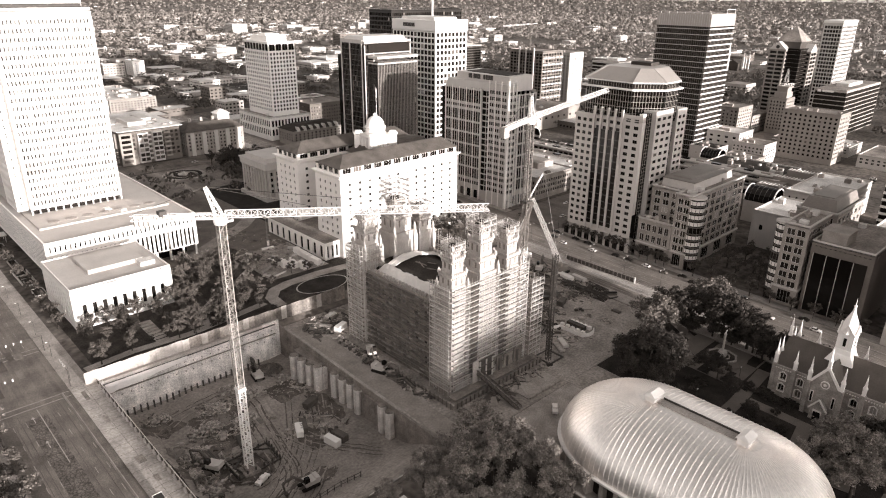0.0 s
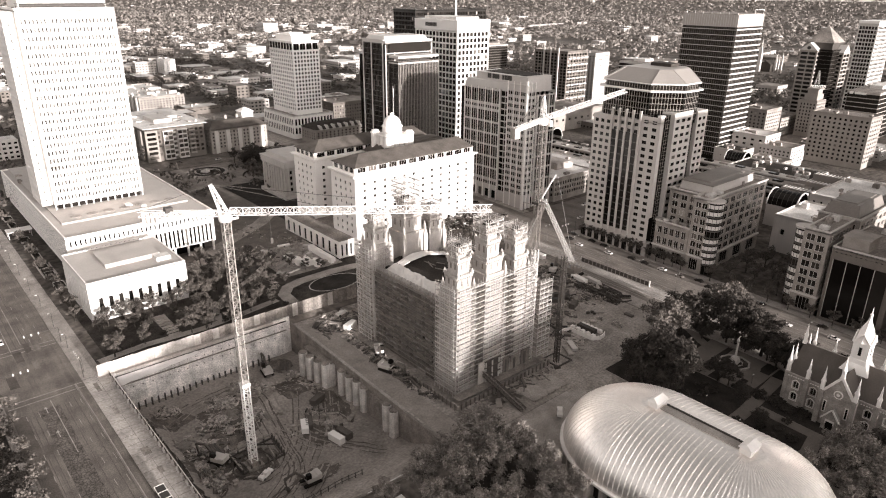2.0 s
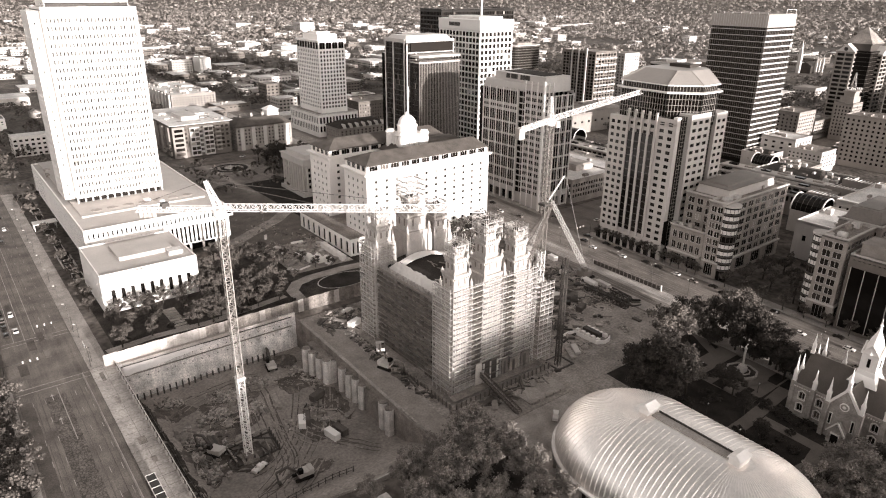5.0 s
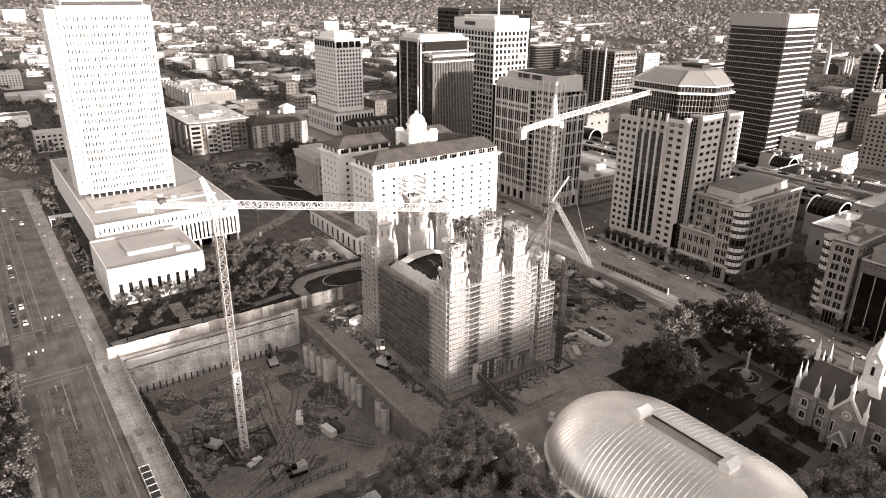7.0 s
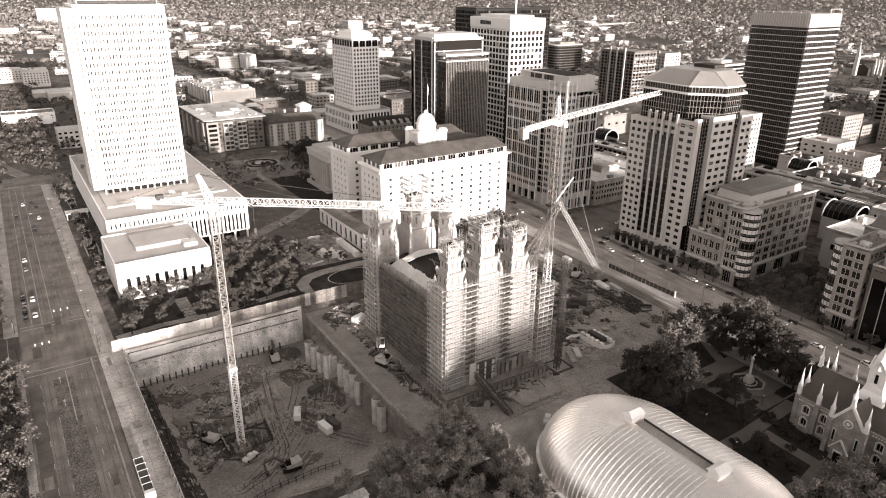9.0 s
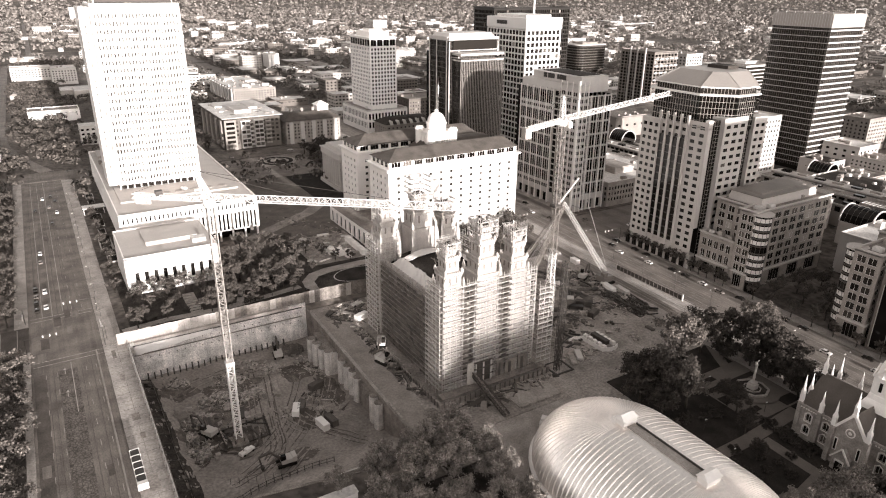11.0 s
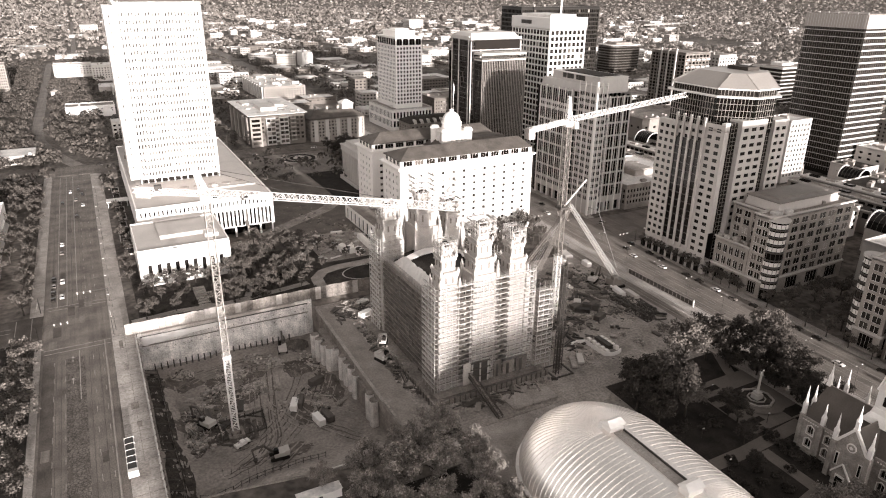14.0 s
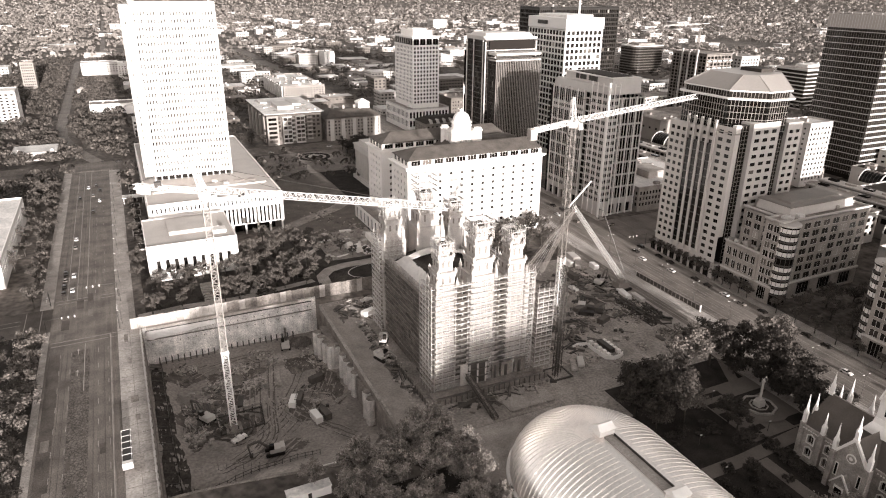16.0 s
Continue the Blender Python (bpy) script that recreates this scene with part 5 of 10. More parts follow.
# tan tower with dark glass shafts and a hipped metal roof
def tan_tower():
    t = thing("tan_office_tower", "tan stone office tower with dark glass shafts and hipped metal roof", "building")
    z0 = -4.0
    xb = 343.0
    w, holes = M(), []
    # north slab: window columns either side of four dark shafts
    facade(w, holes, (302, 214.5), (0, -1), (-1, 0), 12.0, z0, 66, 3, 17, 0.56, 0.5, 9.0, 1.2, 0.5, 0.15)
    facade(w, holes, (302, 202.5), (0, -1), (-1, 0), 17.0, 58.5, 66, 4, 2, 0.55, 0.5, 0.0, 0.5, 0.3, 0.4)
    facade(w, holes, (302, 202.5), (0, -1), (-1, 0), 17.0, z0, 6.5, 4, 1, 0.6, 0.6, 0.0, 3.0, 0.3, 0.8)
    w.quad((302, 202.5, 6.5), (302, 185.5, 6.5), (302, 185.5, 58.5), (302, 202.5, 58.5))
    facade(w, holes, (302, 185.5), (0, -1), (-1, 0), 11.5, z0, 69, 2, 18, 0.52, 0.5, 9.0, 1.2, 0.9, 0.15)
    facade(w, holes, (302, 174), (1, 0), (0, -1), 3.0, 17, 69, 0, 0, 1, 1)
    facade(w, holes, (xb, 176), (0, 1), (1, 0), 38.5, z0, 66, 9, 17, 0.5, 0.44, 9, 1, 0.5, 0.4)
    facade(w, holes, (xb, 214.5), (-1, 0), (0, 1), xb - 302, z0, 66, 10, 17, 0.5, 0.44, 9, 1, 0.5, 0.4)
    # west bays
    for x0, x1, y0, zt, c in ((309, 326, 170.8, 70.5, 3), (333, xb, 172.0, 69.0, 2)):
        facade(w, holes, (x0, y0), (1, 0), (0, -1), x1 - x0, 17, zt, c, 14, 0.6, 0.46, 0.5, 2.0, 0.7, 0.15)
        facade(w, holes, (x0, 178), (0, -1), (-1, 0), 178 - y0, 17, zt, 1, 14, 0.4, 0.42, 0.5, 2.0, 0.5, 0.4)
        facade(w, holes, (x1, y0), (0, 1), (1, 0), 178 - y0, 17, zt, 0, 0, 1, 1)
        part("bay_roof", M().box(x0, x1, y0, 178, zt, zt + 0.5), TANST, t)
    part("wall", w, TANST, t)
    windows(t, holes, GLASSD, DARKM, 1, 150)
    part("slab_roof", M().box(302, 308, 174, 214.5, 66, 66.4), TANST, t)
    part("corner_cap", M().box(301.8, 305.2, 173.8, 176, 69, 70), PIERST, t, "pale corner cap")
    for i in range(4):
        y = 186.2 + i * 4.2
        part("glass_shaft", M().box(301.7, 301.98, y - 0.15, y + 3.05, 6.8, 59.5), GLASSD, t, "tall dark glass shaft")
        for k in range(13):
            part("shaft_bar", M().box(301.58, 301.69, y, y + 2.9, 9 + k * 3.8, 9.35 + k * 3.8), BRONZE, t)
    for i in range(5):
        y = 185.4 + i * 4.25
        part("fin", M().box(301.0, 301.98, y - 0.55, y + 0.55, 5, 71.0), TANST, t)
    # dark gridded glass between the bays
    for x0, x1, y0 in ((305.05, 308.95, 173.2), (326.05, 332.95, 174.0)):
        part("glass_strip", M().box(x0, x1, y0, 180, z0, 70), GLASSD, t, "dark gridded glass strip")
        for k in range(34):
            part("glass_rail", M().box(x0, x1, y0 - 0.1, y0 - 0.01, 3 + k * 1.95, 3.14 + k * 1.95), COPPER, t)
        n = int((x1 - x0) / 1.3)
        for k in range(n + 1):
            part("glass_mullion", M().box(x0 + k * (x1 - x0) / n - 0.05, x0 + k * (x1 - x0) / n + 0.05, y0 - 0.12, y0 - 0.02, 3, 70), COPPER, t)
    part("base", M().box(301.4, xb, 173.4, 214.8, z0, 3.5).box(308, xb, 172, 178, z0, 17), TANST, t)
    for i in range(9):
        y = 176 + i * 4.6
        part("shopfront", M().box(301.1, 301.39, y, y + 2.8, z0 + 0.3, 2.2), GLASSD, t)

    def oct8(x0, x1, y0, y1, c):
        d = min(c, 3.0)
        return [(x0 + c, y0), (x1 - c, y0), (x1, y0 + c), (x1, y1 - d), (x1 - d, y1), (x0 + d, y1), (x0, y1 - d), (x0, y0 + c)]

    def grid(pts, za, zb, pitch, rows):
        n = len(pts)
        for i in range(n):
            (ax, ay), (bx, by) = pts[i], pts[(i + 1) % n]
            if (ay + by) / 2 > 205 or (ax + bx) / 2 > 338:
                continue
            k = max(1, round(math.hypot(bx - ax, by - ay) / pitch))
            g = M()
            for j in range(k + 1):
                g.bar((ax + (bx - ax) * j / k, ay + (by - ay) * j / k, za), (ax + (bx - ax) * j / k, ay + (by - ay) * j / k, zb), 0.16)
            for r in range(rows + 1):
                z = za + (zb - za) * r / rows
                g.bar((ax, ay, z), (bx, by, z), 0.2)
            part("glazing_grid", g, COPPER, t, "pale glazing bars")
    x1 = 342
    part("attic", M().poly(oct8(304.5, x1, 171.6, 213.5, 12), 64, 80.5), GLASSD, t, "dark glazed attic")
    grid(oct8(304.4, x1 + 0.1, 171.5, 213.6, 12), 66, 80.5, 1.5, 5)
    part("eave", M().poly(oct8(302.8, x1 + 1.6, 169.9, 215.2, 12.3), 80.5, 81.2), PIERST, t)
    part("attic_upper", M().poly(oct8(305, x1 - 0.5, 172, 213, 12), 81.2, 84.0), GLASSD, t)
    grid(oct8(304.9, x1 - 0.4, 171.9, 213.1, 12), 81.2, 84.0, 1.5, 1)
    part("eave_upper", M().poly(oct8(304, x1 + 0.5, 171, 214, 12), 84.0, 84.6), PIERST, t)
    a, b = oct8(304, x1 + 0.5, 171, 214, 12), oct8(313.5, 338, 180.5, 207.5, 4.5)
    m = M().add([(x, y, 84.6) for x, y in a] + [(x, y, 90.6) for x, y in b], [(i, (i + 1) % 8, 8 + (i + 1) % 8, 8 + i) for i in range(8)] + [tuple(range(8, 16))])
    part("roof", m, COPPER, t)
    for i in range(8):
        part("roof_hip", M().bar((*a[i], 84.7), (*b[i], 90.7), 0.16), COPPER, t)
    part("roof_unit", M().box(328, 336, 188, 200, 90.6, 92.2), ROOFD, t, "dark rooftop plant")


tan_tower()


# Pale colour for rows of panes on the corner bay.
BAYPALE = mat("pale_bay_pane", 0.7, 0.25, var=0.1, size=2, fine=0.5, bump=0.0, spec=0.5)


ROOFB = mat("brown_metal_roof", 0.2, 0.6, 0.2, var=0.2, size=6, fine=0.6, bump=0.05)


def brick_block(name, label, x0, x1, y0, y1, z0, z1, west, north, bay=None, seed=1):
    t = thing(name, label, "building")
    block(t, x0, x1, y0, y1, z0 + 8, z1, BRICK, GLASS, west, north, base=0.3, top=1.2, side=1.0, depth=0.16, limit=100, mullions=1, frame_mat=WHITE)
    w, holes = M(), []
    facade(w, holes, (x0 - 0.3, y0 - 0.3), (1, 0), (0, -1), x1 - x0 + 0.6, z0, z0 + 8, max(2, west[0] // 2), 1, 0.6, 0.75, 0, 0, 0.8, 0.6)
    facade(w, holes, (x0 - 0.3, y1 + 0.3), (0, -1), (-1, 0), y1 - y0 + 0.6, z0, z0 + 8, max(1, north[0] // 2), 1, 0.6, 0.75, 0, 0, 0.8, 0.6)
    facade(w, holes, (x1 + 0.3, y0 - 0.3), (0, 1), (1, 0), y1 - y0 + 0.6, z0, z0 + 8, 0, 0, 1, 1)
    facade(w, holes, (x1 + 0.3, y1 + 0.3), (-1, 0), (0, 1), x1 - x0 + 0.6, z0, z0 + 8, 0, 0, 1, 1)
    part("shop_wall", w, BRICK, t)
    windows(t, holes, GLASSD, STONE, 3, 40)
    part("string_course", M().box(x0 - 0.7, x1 + 0.7, y0 - 0.7, y1 + 0.7, z0 + 8, z0 + 8.8), STONE, t)
    flat_roof(t, x0, x1, y0, y1, z1, ROOF, 0.9, 0.7, TANST, 3, seed)
    part("coping", M().box(x0 - 0.5, x1 + 0.5, y0 - 0.5, y0 + 0.3, z1 + 0.5, z1 + 1.1).box(x0 - 0.5, x0 + 0.3, y0 + 0.3, y1 + 0.5, z1 + 0.5, z1 + 1.1), TANST, t)
    if bay:
        bx, by, r = bay
        part("bay_glass", M().lathe(bx, by, [(r, z0 + 0.5), (r, z1 - 0.8)], 14), GLASSD, t, "dark glass of the corner bay")
        for k in range(9):
            z = z0 + 5 + k * (z1 - z0 - 6) / 9
            if k != 4:
                part("bay_blind", M().lathe(bx, by, [(r + 0.04, z + 1.0), (r + 0.04, z + 2.9)], 14), BAYPALE, t, "row of pale panes")
            part("bay_band", M().lathe(bx, by, [(r + 0.2, z), (r + 0.2, z + 0.6), (0.1, z + 0.6)], 14), BRONZE, t)
        part("bay_cap", M().lathe(bx, by, [(r + 0.5, z1 - 0.8), (r + 0.5, z1 + 0.1), (0.1, z1 + 0.1)], 14), TANST, t)
        ms = M()
        for i in range(14):
            a = 2 * math.pi * i / 14
            ms.bar((bx + r * math.cos(a), by + r * math.sin(a), z0 + 0.5), (bx + r * math.cos(a), by + r * math.sin(a), z1 - 0.8), 0.18)
        part("bay_mullion", ms, BRONZE, t)
    return t


t = brick_block("brick_apartments", "brown brick apartment block with a rounded glass corner bay", 303.5, 362, 143, 151.5, -4.5, 33.5, (9, 7, 0.68, 0.7), (2, 7, 0.8, 0.72), (307.5, 142.5, 4.2), 2)
t2 = brick_block("brick_apartments_tall", "brown brick apartment wing with a raised roof block", 309, 362, 151.6, 168, -4.5, 33.4, (9, 7, 0.6, 0.64), (3, 7, 0.66, 0.7), None, 3)
part("roof_block", M().frustum((313, 356, 147.5, 165.5), 33.6, (313.8, 355, 148.2, 164.8), 37.8), TANST, t2, "tan raised roof block")
part("roof_deck", M().box(313.2, 355.6, 147.6, 165.4, 37.8, 38.3).frustum((317, 352, 151, 162), 38.3, (318, 351, 152, 161), 38.9), ROOFB, t2, "brown metal roof deck")
brick_block("brick_shop_row", "low brown brick shop building with stone trim", 303.5, 308.9, 151.7, 170.5, -4.5, 16.5, (1, 2, 0.5, 0.5), (5, 2, 0.66, 0.66), None, 4)
t = brick_block("brick_corner_block", "brown brick corner block with a curved glass bay", 303.5, 330, 88.5, 99, -6, 32.0, (7, 7, 0.62, 0.66), (2, 7, 0.8, 0.72), (307.5, 100.0, 3.6), 5)
t = brick_block("brick_corner_tall", "brown brick block with a raised roof", 330.2, 366, 86, 104, -6, 32.5, (6, 7, 0.56, 0.6), (4, 7, 0.6, 0.6), None, 6)
part("roof_block", M().frustum((332, 364, 87.5, 102.8), 33, (334, 362, 89, 101), 38.4).box(336, 360, 90.5, 99.5, 38.4, 38.7), ROOFB, t, "brown raised roof block with sloping sides")
t = thing("glass_front_block", "brown brick building with a tall dark glass front", "building")
block(t, 303.5, 345, 62, 86.5, -6.5, 27, BRICKD, GLASS, (9, 6, 0.5, 0.5), (12, 1, 0.5, 0.2), base=30.5, top=0.8, side=0.8, depth=0.4, limit=60)
for i in range(4):
    part("glass_front", M().box(303.05, 303.45, 64 + i * 5.3, 69 + i * 5.3, -5, 22), GLASSD, t, "tall dark glass front")
    part("front_rib", M().box(302.8, 303.4, 69.05 + i * 5.3, 69.25 + i * 5.3, -5, 22), TANST, t)
flat_roof(t, 303.5, 345, 62, 86.5, 27, ROOF, 0.8, 0.6, TANST, 2, 9)
part("roof_house", M().box(306, 318, 74, 84, 27, 32).box(305.6, 318.4, 73.6, 84.4, 32, 32.4), BRICK, t)


# ---- domed hall with a long metal roof ----
def domed_hall():
    t = thing("domed_hall", "long hall with a ribbed turtle-back aluminium roof", "building")
    cx, ya, yb, R0, ze, H = 158.4, 50.2, 77.3, 23.2, 0.4, 16.8
    ea, eb = 24.5 / 23.2, 26.7 / 23.2
    z0 = -7.0

    def ring(s):
        """Outline point at share s of the way round, as centre and direction."""
        L = yb - ya
        per = 2 * L + 2 * math.pi * R0
        d = s * per
        if d < L:
            return (cx, ya + d), (1.0, 0.0)
        d -= L
        if d < math.pi * R0:
            a = d / R0
            return (cx, yb), (math.cos(a), math.sin(a) * eb)
        d -= math.pi * R0
        if d < L:
            return (cx, yb - d), (-1.0, 0.0)
        d -= L
        a = math.pi + d / R0
        return (cx, ya), (math.cos(a), math.sin(a) * ea)
    prof = []
    for k in range(13):
        a = k / 12 * math.pi / 2
        prof.append((math.cos(a) ** 0.9 if k < 12 else 0.0, math.sin(a) ** 0.95))
    n = 128
    m = M()
    for i in range(n):
        (x, y), (dx, dy) = ring(i / n)
        for r, z in prof:
            m.v.append((x + dx * R0 * r, y + dy * R0 * r, ze + H * z))
    kk = len(prof)
    m.f = [(i * kk + j, ((i + 1) % n) * kk + j, ((i + 1) % n) * kk + j + 1, i * kk + j + 1) for i in range(n) for j in range(kk - 1)]
    part("roof", m, TIN, t, smooth=True)
    # standing seams
    for i in range(n):
        s = M()
        (x, y), (dx, dy) = ring(i / n)
        for j in range(kk - 1):
            if prof[j + 1][0] < 0.04:
                break
            p = [(x + dx * R0 * prof[q][0], y + dy * R0 * prof[q][0], ze + H * prof[q][1] + 0.02) for q in (j, j + 1)]
            s.bar(p[0], p[1], 0.2)
        part("seam", s, SEAM, t)
    # eaves, wall, piers
    m = M()
    outl = [ring(i / 96) for i in range(96)]
    for r, z in ((R0 + 0.9, ze - 0.5), (R0 + 0.9, ze + 0.1), (R0 - 0.2, ze + 0.35)):
        m.v += [(x + dx * r, y + dy * r, z) for (x, y), (dx, dy) in outl]
    m.f = [(j * 96 + i, j * 96 + (i + 1) % 96, (j + 1) * 96 + (i + 1) % 96, (j + 1) * 96 + i) for j in range(2) for i in range(96)]
    part("eave", m, STEEL, t)
    m = M()
    for z in (z0, ze - 0.4):
        m.v += [(x + dx * (R0 - 2.2), y + dy * (R0 - 2.2), z) for (x, y), (dx, dy) in outl]
    m.f = [(i, (i + 1) % 96, 96 + (i + 1) % 96, 96 + i) for i in range(96)]
    part("wall", m, GLASSD, t, "shaded glazed doors between the piers")
    for i in range(44):
        (x, y), (dx, dy) = ring(i / 44)
        p = part("pier", M().box(-0.6, 0.6, -1.4, 1.4, z0, ze - 0.45), BRICK, t, "red sandstone pier")
        p.location = (x + dx * (R0 - 1.0), y + dy * (R0 - 1.0), 0)
        p.rotation_euler = (0, 0, math.atan2(dy, dx) - math.pi / 2)
    # ridge walkway and the two ventilators
    part("ridge_walk", M().box(cx - 1.4, cx + 1.4, 52.2, 75.4, ze + H - 0.2, ze + H + 0.22), CONC, t)
    part("ridge_rail", M().box(cx + 1.45, cx + 1.75, 52.6, 75.0, ze + H - 0.2, ze + H + 0.7), STEELD, t)
    for y in (ya, yb):
        v = part("ventilator", M().box(cx - 2.4, cx + 2.4, y - 1.5, y + 1.5, ze + H - 0.9, ze + H + 1.7), WHITE, t, "pale roof ventilator with a gabled cap")
        g = M().add([(cx - 2.8, y - 1.9, ze + H + 1.7), (cx + 2.8, y - 1.9, ze + H + 1.7), (cx + 2.8, y + 1.9, ze + H + 1.7), (cx - 2.8, y + 1.9, ze + H + 1.7), (cx - 2.2, y, ze + H + 2.9), (cx + 2.2, y, ze + H + 2.9)],
                    [(0, 1, 5, 4), (2, 3, 4, 5), (1, 2, 5), (3, 0, 4), (3, 2, 1, 0)])
        part("cap", g, WHITE, v)


domed_hall()

# ---- unseen blocks added west and southwest only to cast shade ----
tower("west_hotel_block", "unseen tall block added to shade the temple front", (158, 216, -650, -600, -9, 106), CONC, GLASS, (12, 10, 0.5, 0.5), (10, 10, 0.5, 0.5), limit=0)
tower("west_low_block", "unseen low block added to shade the gardens", (201, 256, -196, -150, -9, 36), CONC, GLASS, (8, 7, 0.5, 0.5), (10, 7, 0.5, 0.5), limit=0)
tower("west_shop_block", "unseen block added to shade the brick fronts", (306, 338, -196, -150, -9, 43.5), CONC, GLASS, (6, 10, 0.5, 0.5), (10, 10, 0.5, 0.5), limit=0)
t = tower("northwest_block", "unseen block added to shade the excavation", (54, 136, -196, -150, -4, 46), CONC, GLASS, (20, 8, 0.5, 0.5), (10, 8, 0.5, 0.5), limit=0, units=0)
# unseen roof boxes added to break the shadow edge on the hoarding
for a, b, h in ((75, 80, 4.6), (80.6, 84, 6.5), (85, 92, 5.0), (92.6, 97, 6.8), (97.4, 105.5, 5.6), (111, 116, 6.4), (116.6, 123, 5.2), (123.8, 135.5, 6.2)):
    part("roof_plant", M().box(a, b, -172, -152, 46, 46 + h), CONC, t)
tower("southwest_tower", "unseen tower added to shade the tan tower", (299, 352, 20, 52, -8, 83), TANST, GLASS, (16, 22, 0.5, 0.5), (8, 22, 0.5, 0.5), limit=0)


# ---- the temple under repair ----
def temple():
    t = thing("temple", "grey granite temple with six towers, partly dismantled for repair", "church")
    z0, zp = -5.0, 26.5
    x0, x1, y0, y1 = 141.5, 173.5, 146.5, 193.5
    w, holes = M(), []
    facade(w, holes, (x0, y1), (0, -1), (-1, 0), y1 - y0, z0, zp, 8, 4, 0.34, 0.55, 3, 3, 4.0, 0.6)
    facade(w, holes, (x0, y0), (1, 0), (0, -1), x1 - x0, z0, zp, 6, 4, 0.34, 0.55, 3, 3, 2.0, 0.6)
    facade(w, holes, (x1, y0), (0, 1), (1, 0), y1 - y0, z0, zp, 8, 4, 0.34, 0.55, 3, 3, 4.0, 0.6)
    facade(w, holes, (x1, y1), (-1, 0), (0, 1), x1 - x0, z0, zp, 6, 4, 0.34, 0.55, 3, 3, 2.0, 0.6)
    part("wall", w, GRANITE, t)
    windows(t, holes, GLASSD, STEELD, 1, 80)
    for i in range(9):
        y = y0 + 4.0 + i * 4.85
        part("buttress", M().box(x0 - 0.7, x0 - 0.01, y - 0.7, y + 0.7, z0, zp - 1.5), GRANITE, t)
    for a, b, c, d in ((x0 - 0.5, x0 + 0.9, y0, y1), (x1 - 0.9, x1 + 0.5, y0, y1)):
        m = M()
        m.box(a, b, c, d, zp, zp + 0.5)
        k = int((d - c) / 1.8)
        for i in range(k):
            m.box(a + 0.2, b - 0.2, c + i * 1.8, c + i * 1.8 + 1.0, zp + 0.5, zp + 1.6)
        part("parapet", m, GRANITE, t)
    # stripped roof: dark membrane with pale sheeting folded round its rim
    part("roof", M().frustum((x0 + 1, x1 - 1, y0, y1), zp - 0.6, (x0 + 13, x1 - 13, y0 + 2, y1 - 2), zp + 2.6), ROOFD, t, "dark stripped roof deck")
    rnd = random.Random(3)
    for a, b, c, d in ((x0 + 0.9, x0 + 6.5, y0 + 6, y1 - 6), (x1 - 4.5, x1 - 0.9, y0 + 6, y1 - 6), (x0 + 6.5, x1 - 4.5, y1 - 10.5, y1 - 6)):
        m = M()
        nx, ny = 5, 26
        for j in range(ny + 1):
            for i in range(nx + 1):
                x, y = a + (b - a) * i / nx, c + (d - c) * j / ny
                rise = 3.2 * min(1, max(0, (min(x - x0 - 1, x1 - 1 - x)) / 12))
                m.v.append((x, y, zp + rise + 0.15 + 0.8 * rnd.random()))
        m.f = [(j * (nx + 1) + i, j * (nx + 1) + i + 1, (j + 1) * (nx + 1) + i + 1, (j + 1) * (nx + 1) + i) for j in range(ny) for i in range(nx)]
        part("roof_sheeting", m, WHITE, t, "crumpled white protective sheeting")
    for k in range(9):
        a, b = rnd.uniform(x0 + 7, x1 - 9), rnd.uniform(y0 + 8, y1 - 13)
        part("roof_plank", M().bar((a, b, zp + 2.6), (a + rnd.uniform(-3, 3), b + rnd.uniform(2, 6), zp + 2.9), 0.3), PLANK, t)
    part("roof_hatch", M().box(158, 160, 163, 166, zp + 2, zp + 3.4), ROOFW, t)

    def pinnacle(parent, x, y, z, h):
        part("pinnacle", M().box(x - 0.42, x + 0.42, y - 0.42, y + 0.42, z, z + h * 0.45).lathe(x, y, [(0.62, z + h * 0.45), (0.5, z + h * 0.5), (0.04, z + h)], 6), GRANITE, parent)

    def tower6(cx, cy, tiers, tops):
        tw = part("tower", M().box(cx - tiers[0][0], cx + tiers[0][0], cy - tiers[0][0], cy + tiers[0][0], z0, tiers[0][1]), GRANITE, t, "stepped granite tower with pinnacles")
        h0, za = tiers[0]
        for sx in (-1, 1):
            for sy in (-1, 1):
                part("corner_buttress", M().box(cx + sx * h0 - 0.9, cx + sx * h0 + 0.9, cy + sy * h0 - 0.9, cy + sy * h0 + 0.9, z0, za - 2.5).frustum((cx + sx * h0 - 0.9, cx + sx * h0 + 0.9, cy + sy * h0 - 0.9, cy + sy * h0 + 0.9), za - 2.5, (cx + sx * h0 - 0.5, cx + sx * h0 + 0.5, cy + sy * h0 - 0.5, cy + sy * h0 + 0.5), za), GRANITE, tw)
                pinnacle(tw, cx + sx * h0, cy + sy * h0, za, 3.6)
        for h, zb in tiers[1:]:
            m = M().box(cx - h, cx + h, cy - h, cy + h, za, zb)
            m.box(cx - h - 0.35, cx + h + 0.35, cy - h - 0.35, cy + h + 0.35, zb - 0.9, zb - 0.25)
            part("tier", m, GRANITE, tw)
            d = M()
            n = int(2 * h / 0.75)
            for i in range(n):
                q = -h + 0.2 + i * (2 * h - 0.4) / (n - 1)
                for sx, sy in ((q, -h - 0.3), (q, h + 0.3), (-h - 0.3, q), (h + 0.3, q)):
                    d.box(cx + sx - 0.18, cx + sx + 0.18, cy + sy - 0.18, cy + sy + 0.18, zb - 1.7, zb - 0.9)
                    d.box(cx + sx - 0.22, cx + sx + 0.22, cy + sy - 0.22, cy + sy + 0.22, zb - 0.25, zb + 0.5)
            part("corbel", d, GRANITE, tw, kind="stuff")
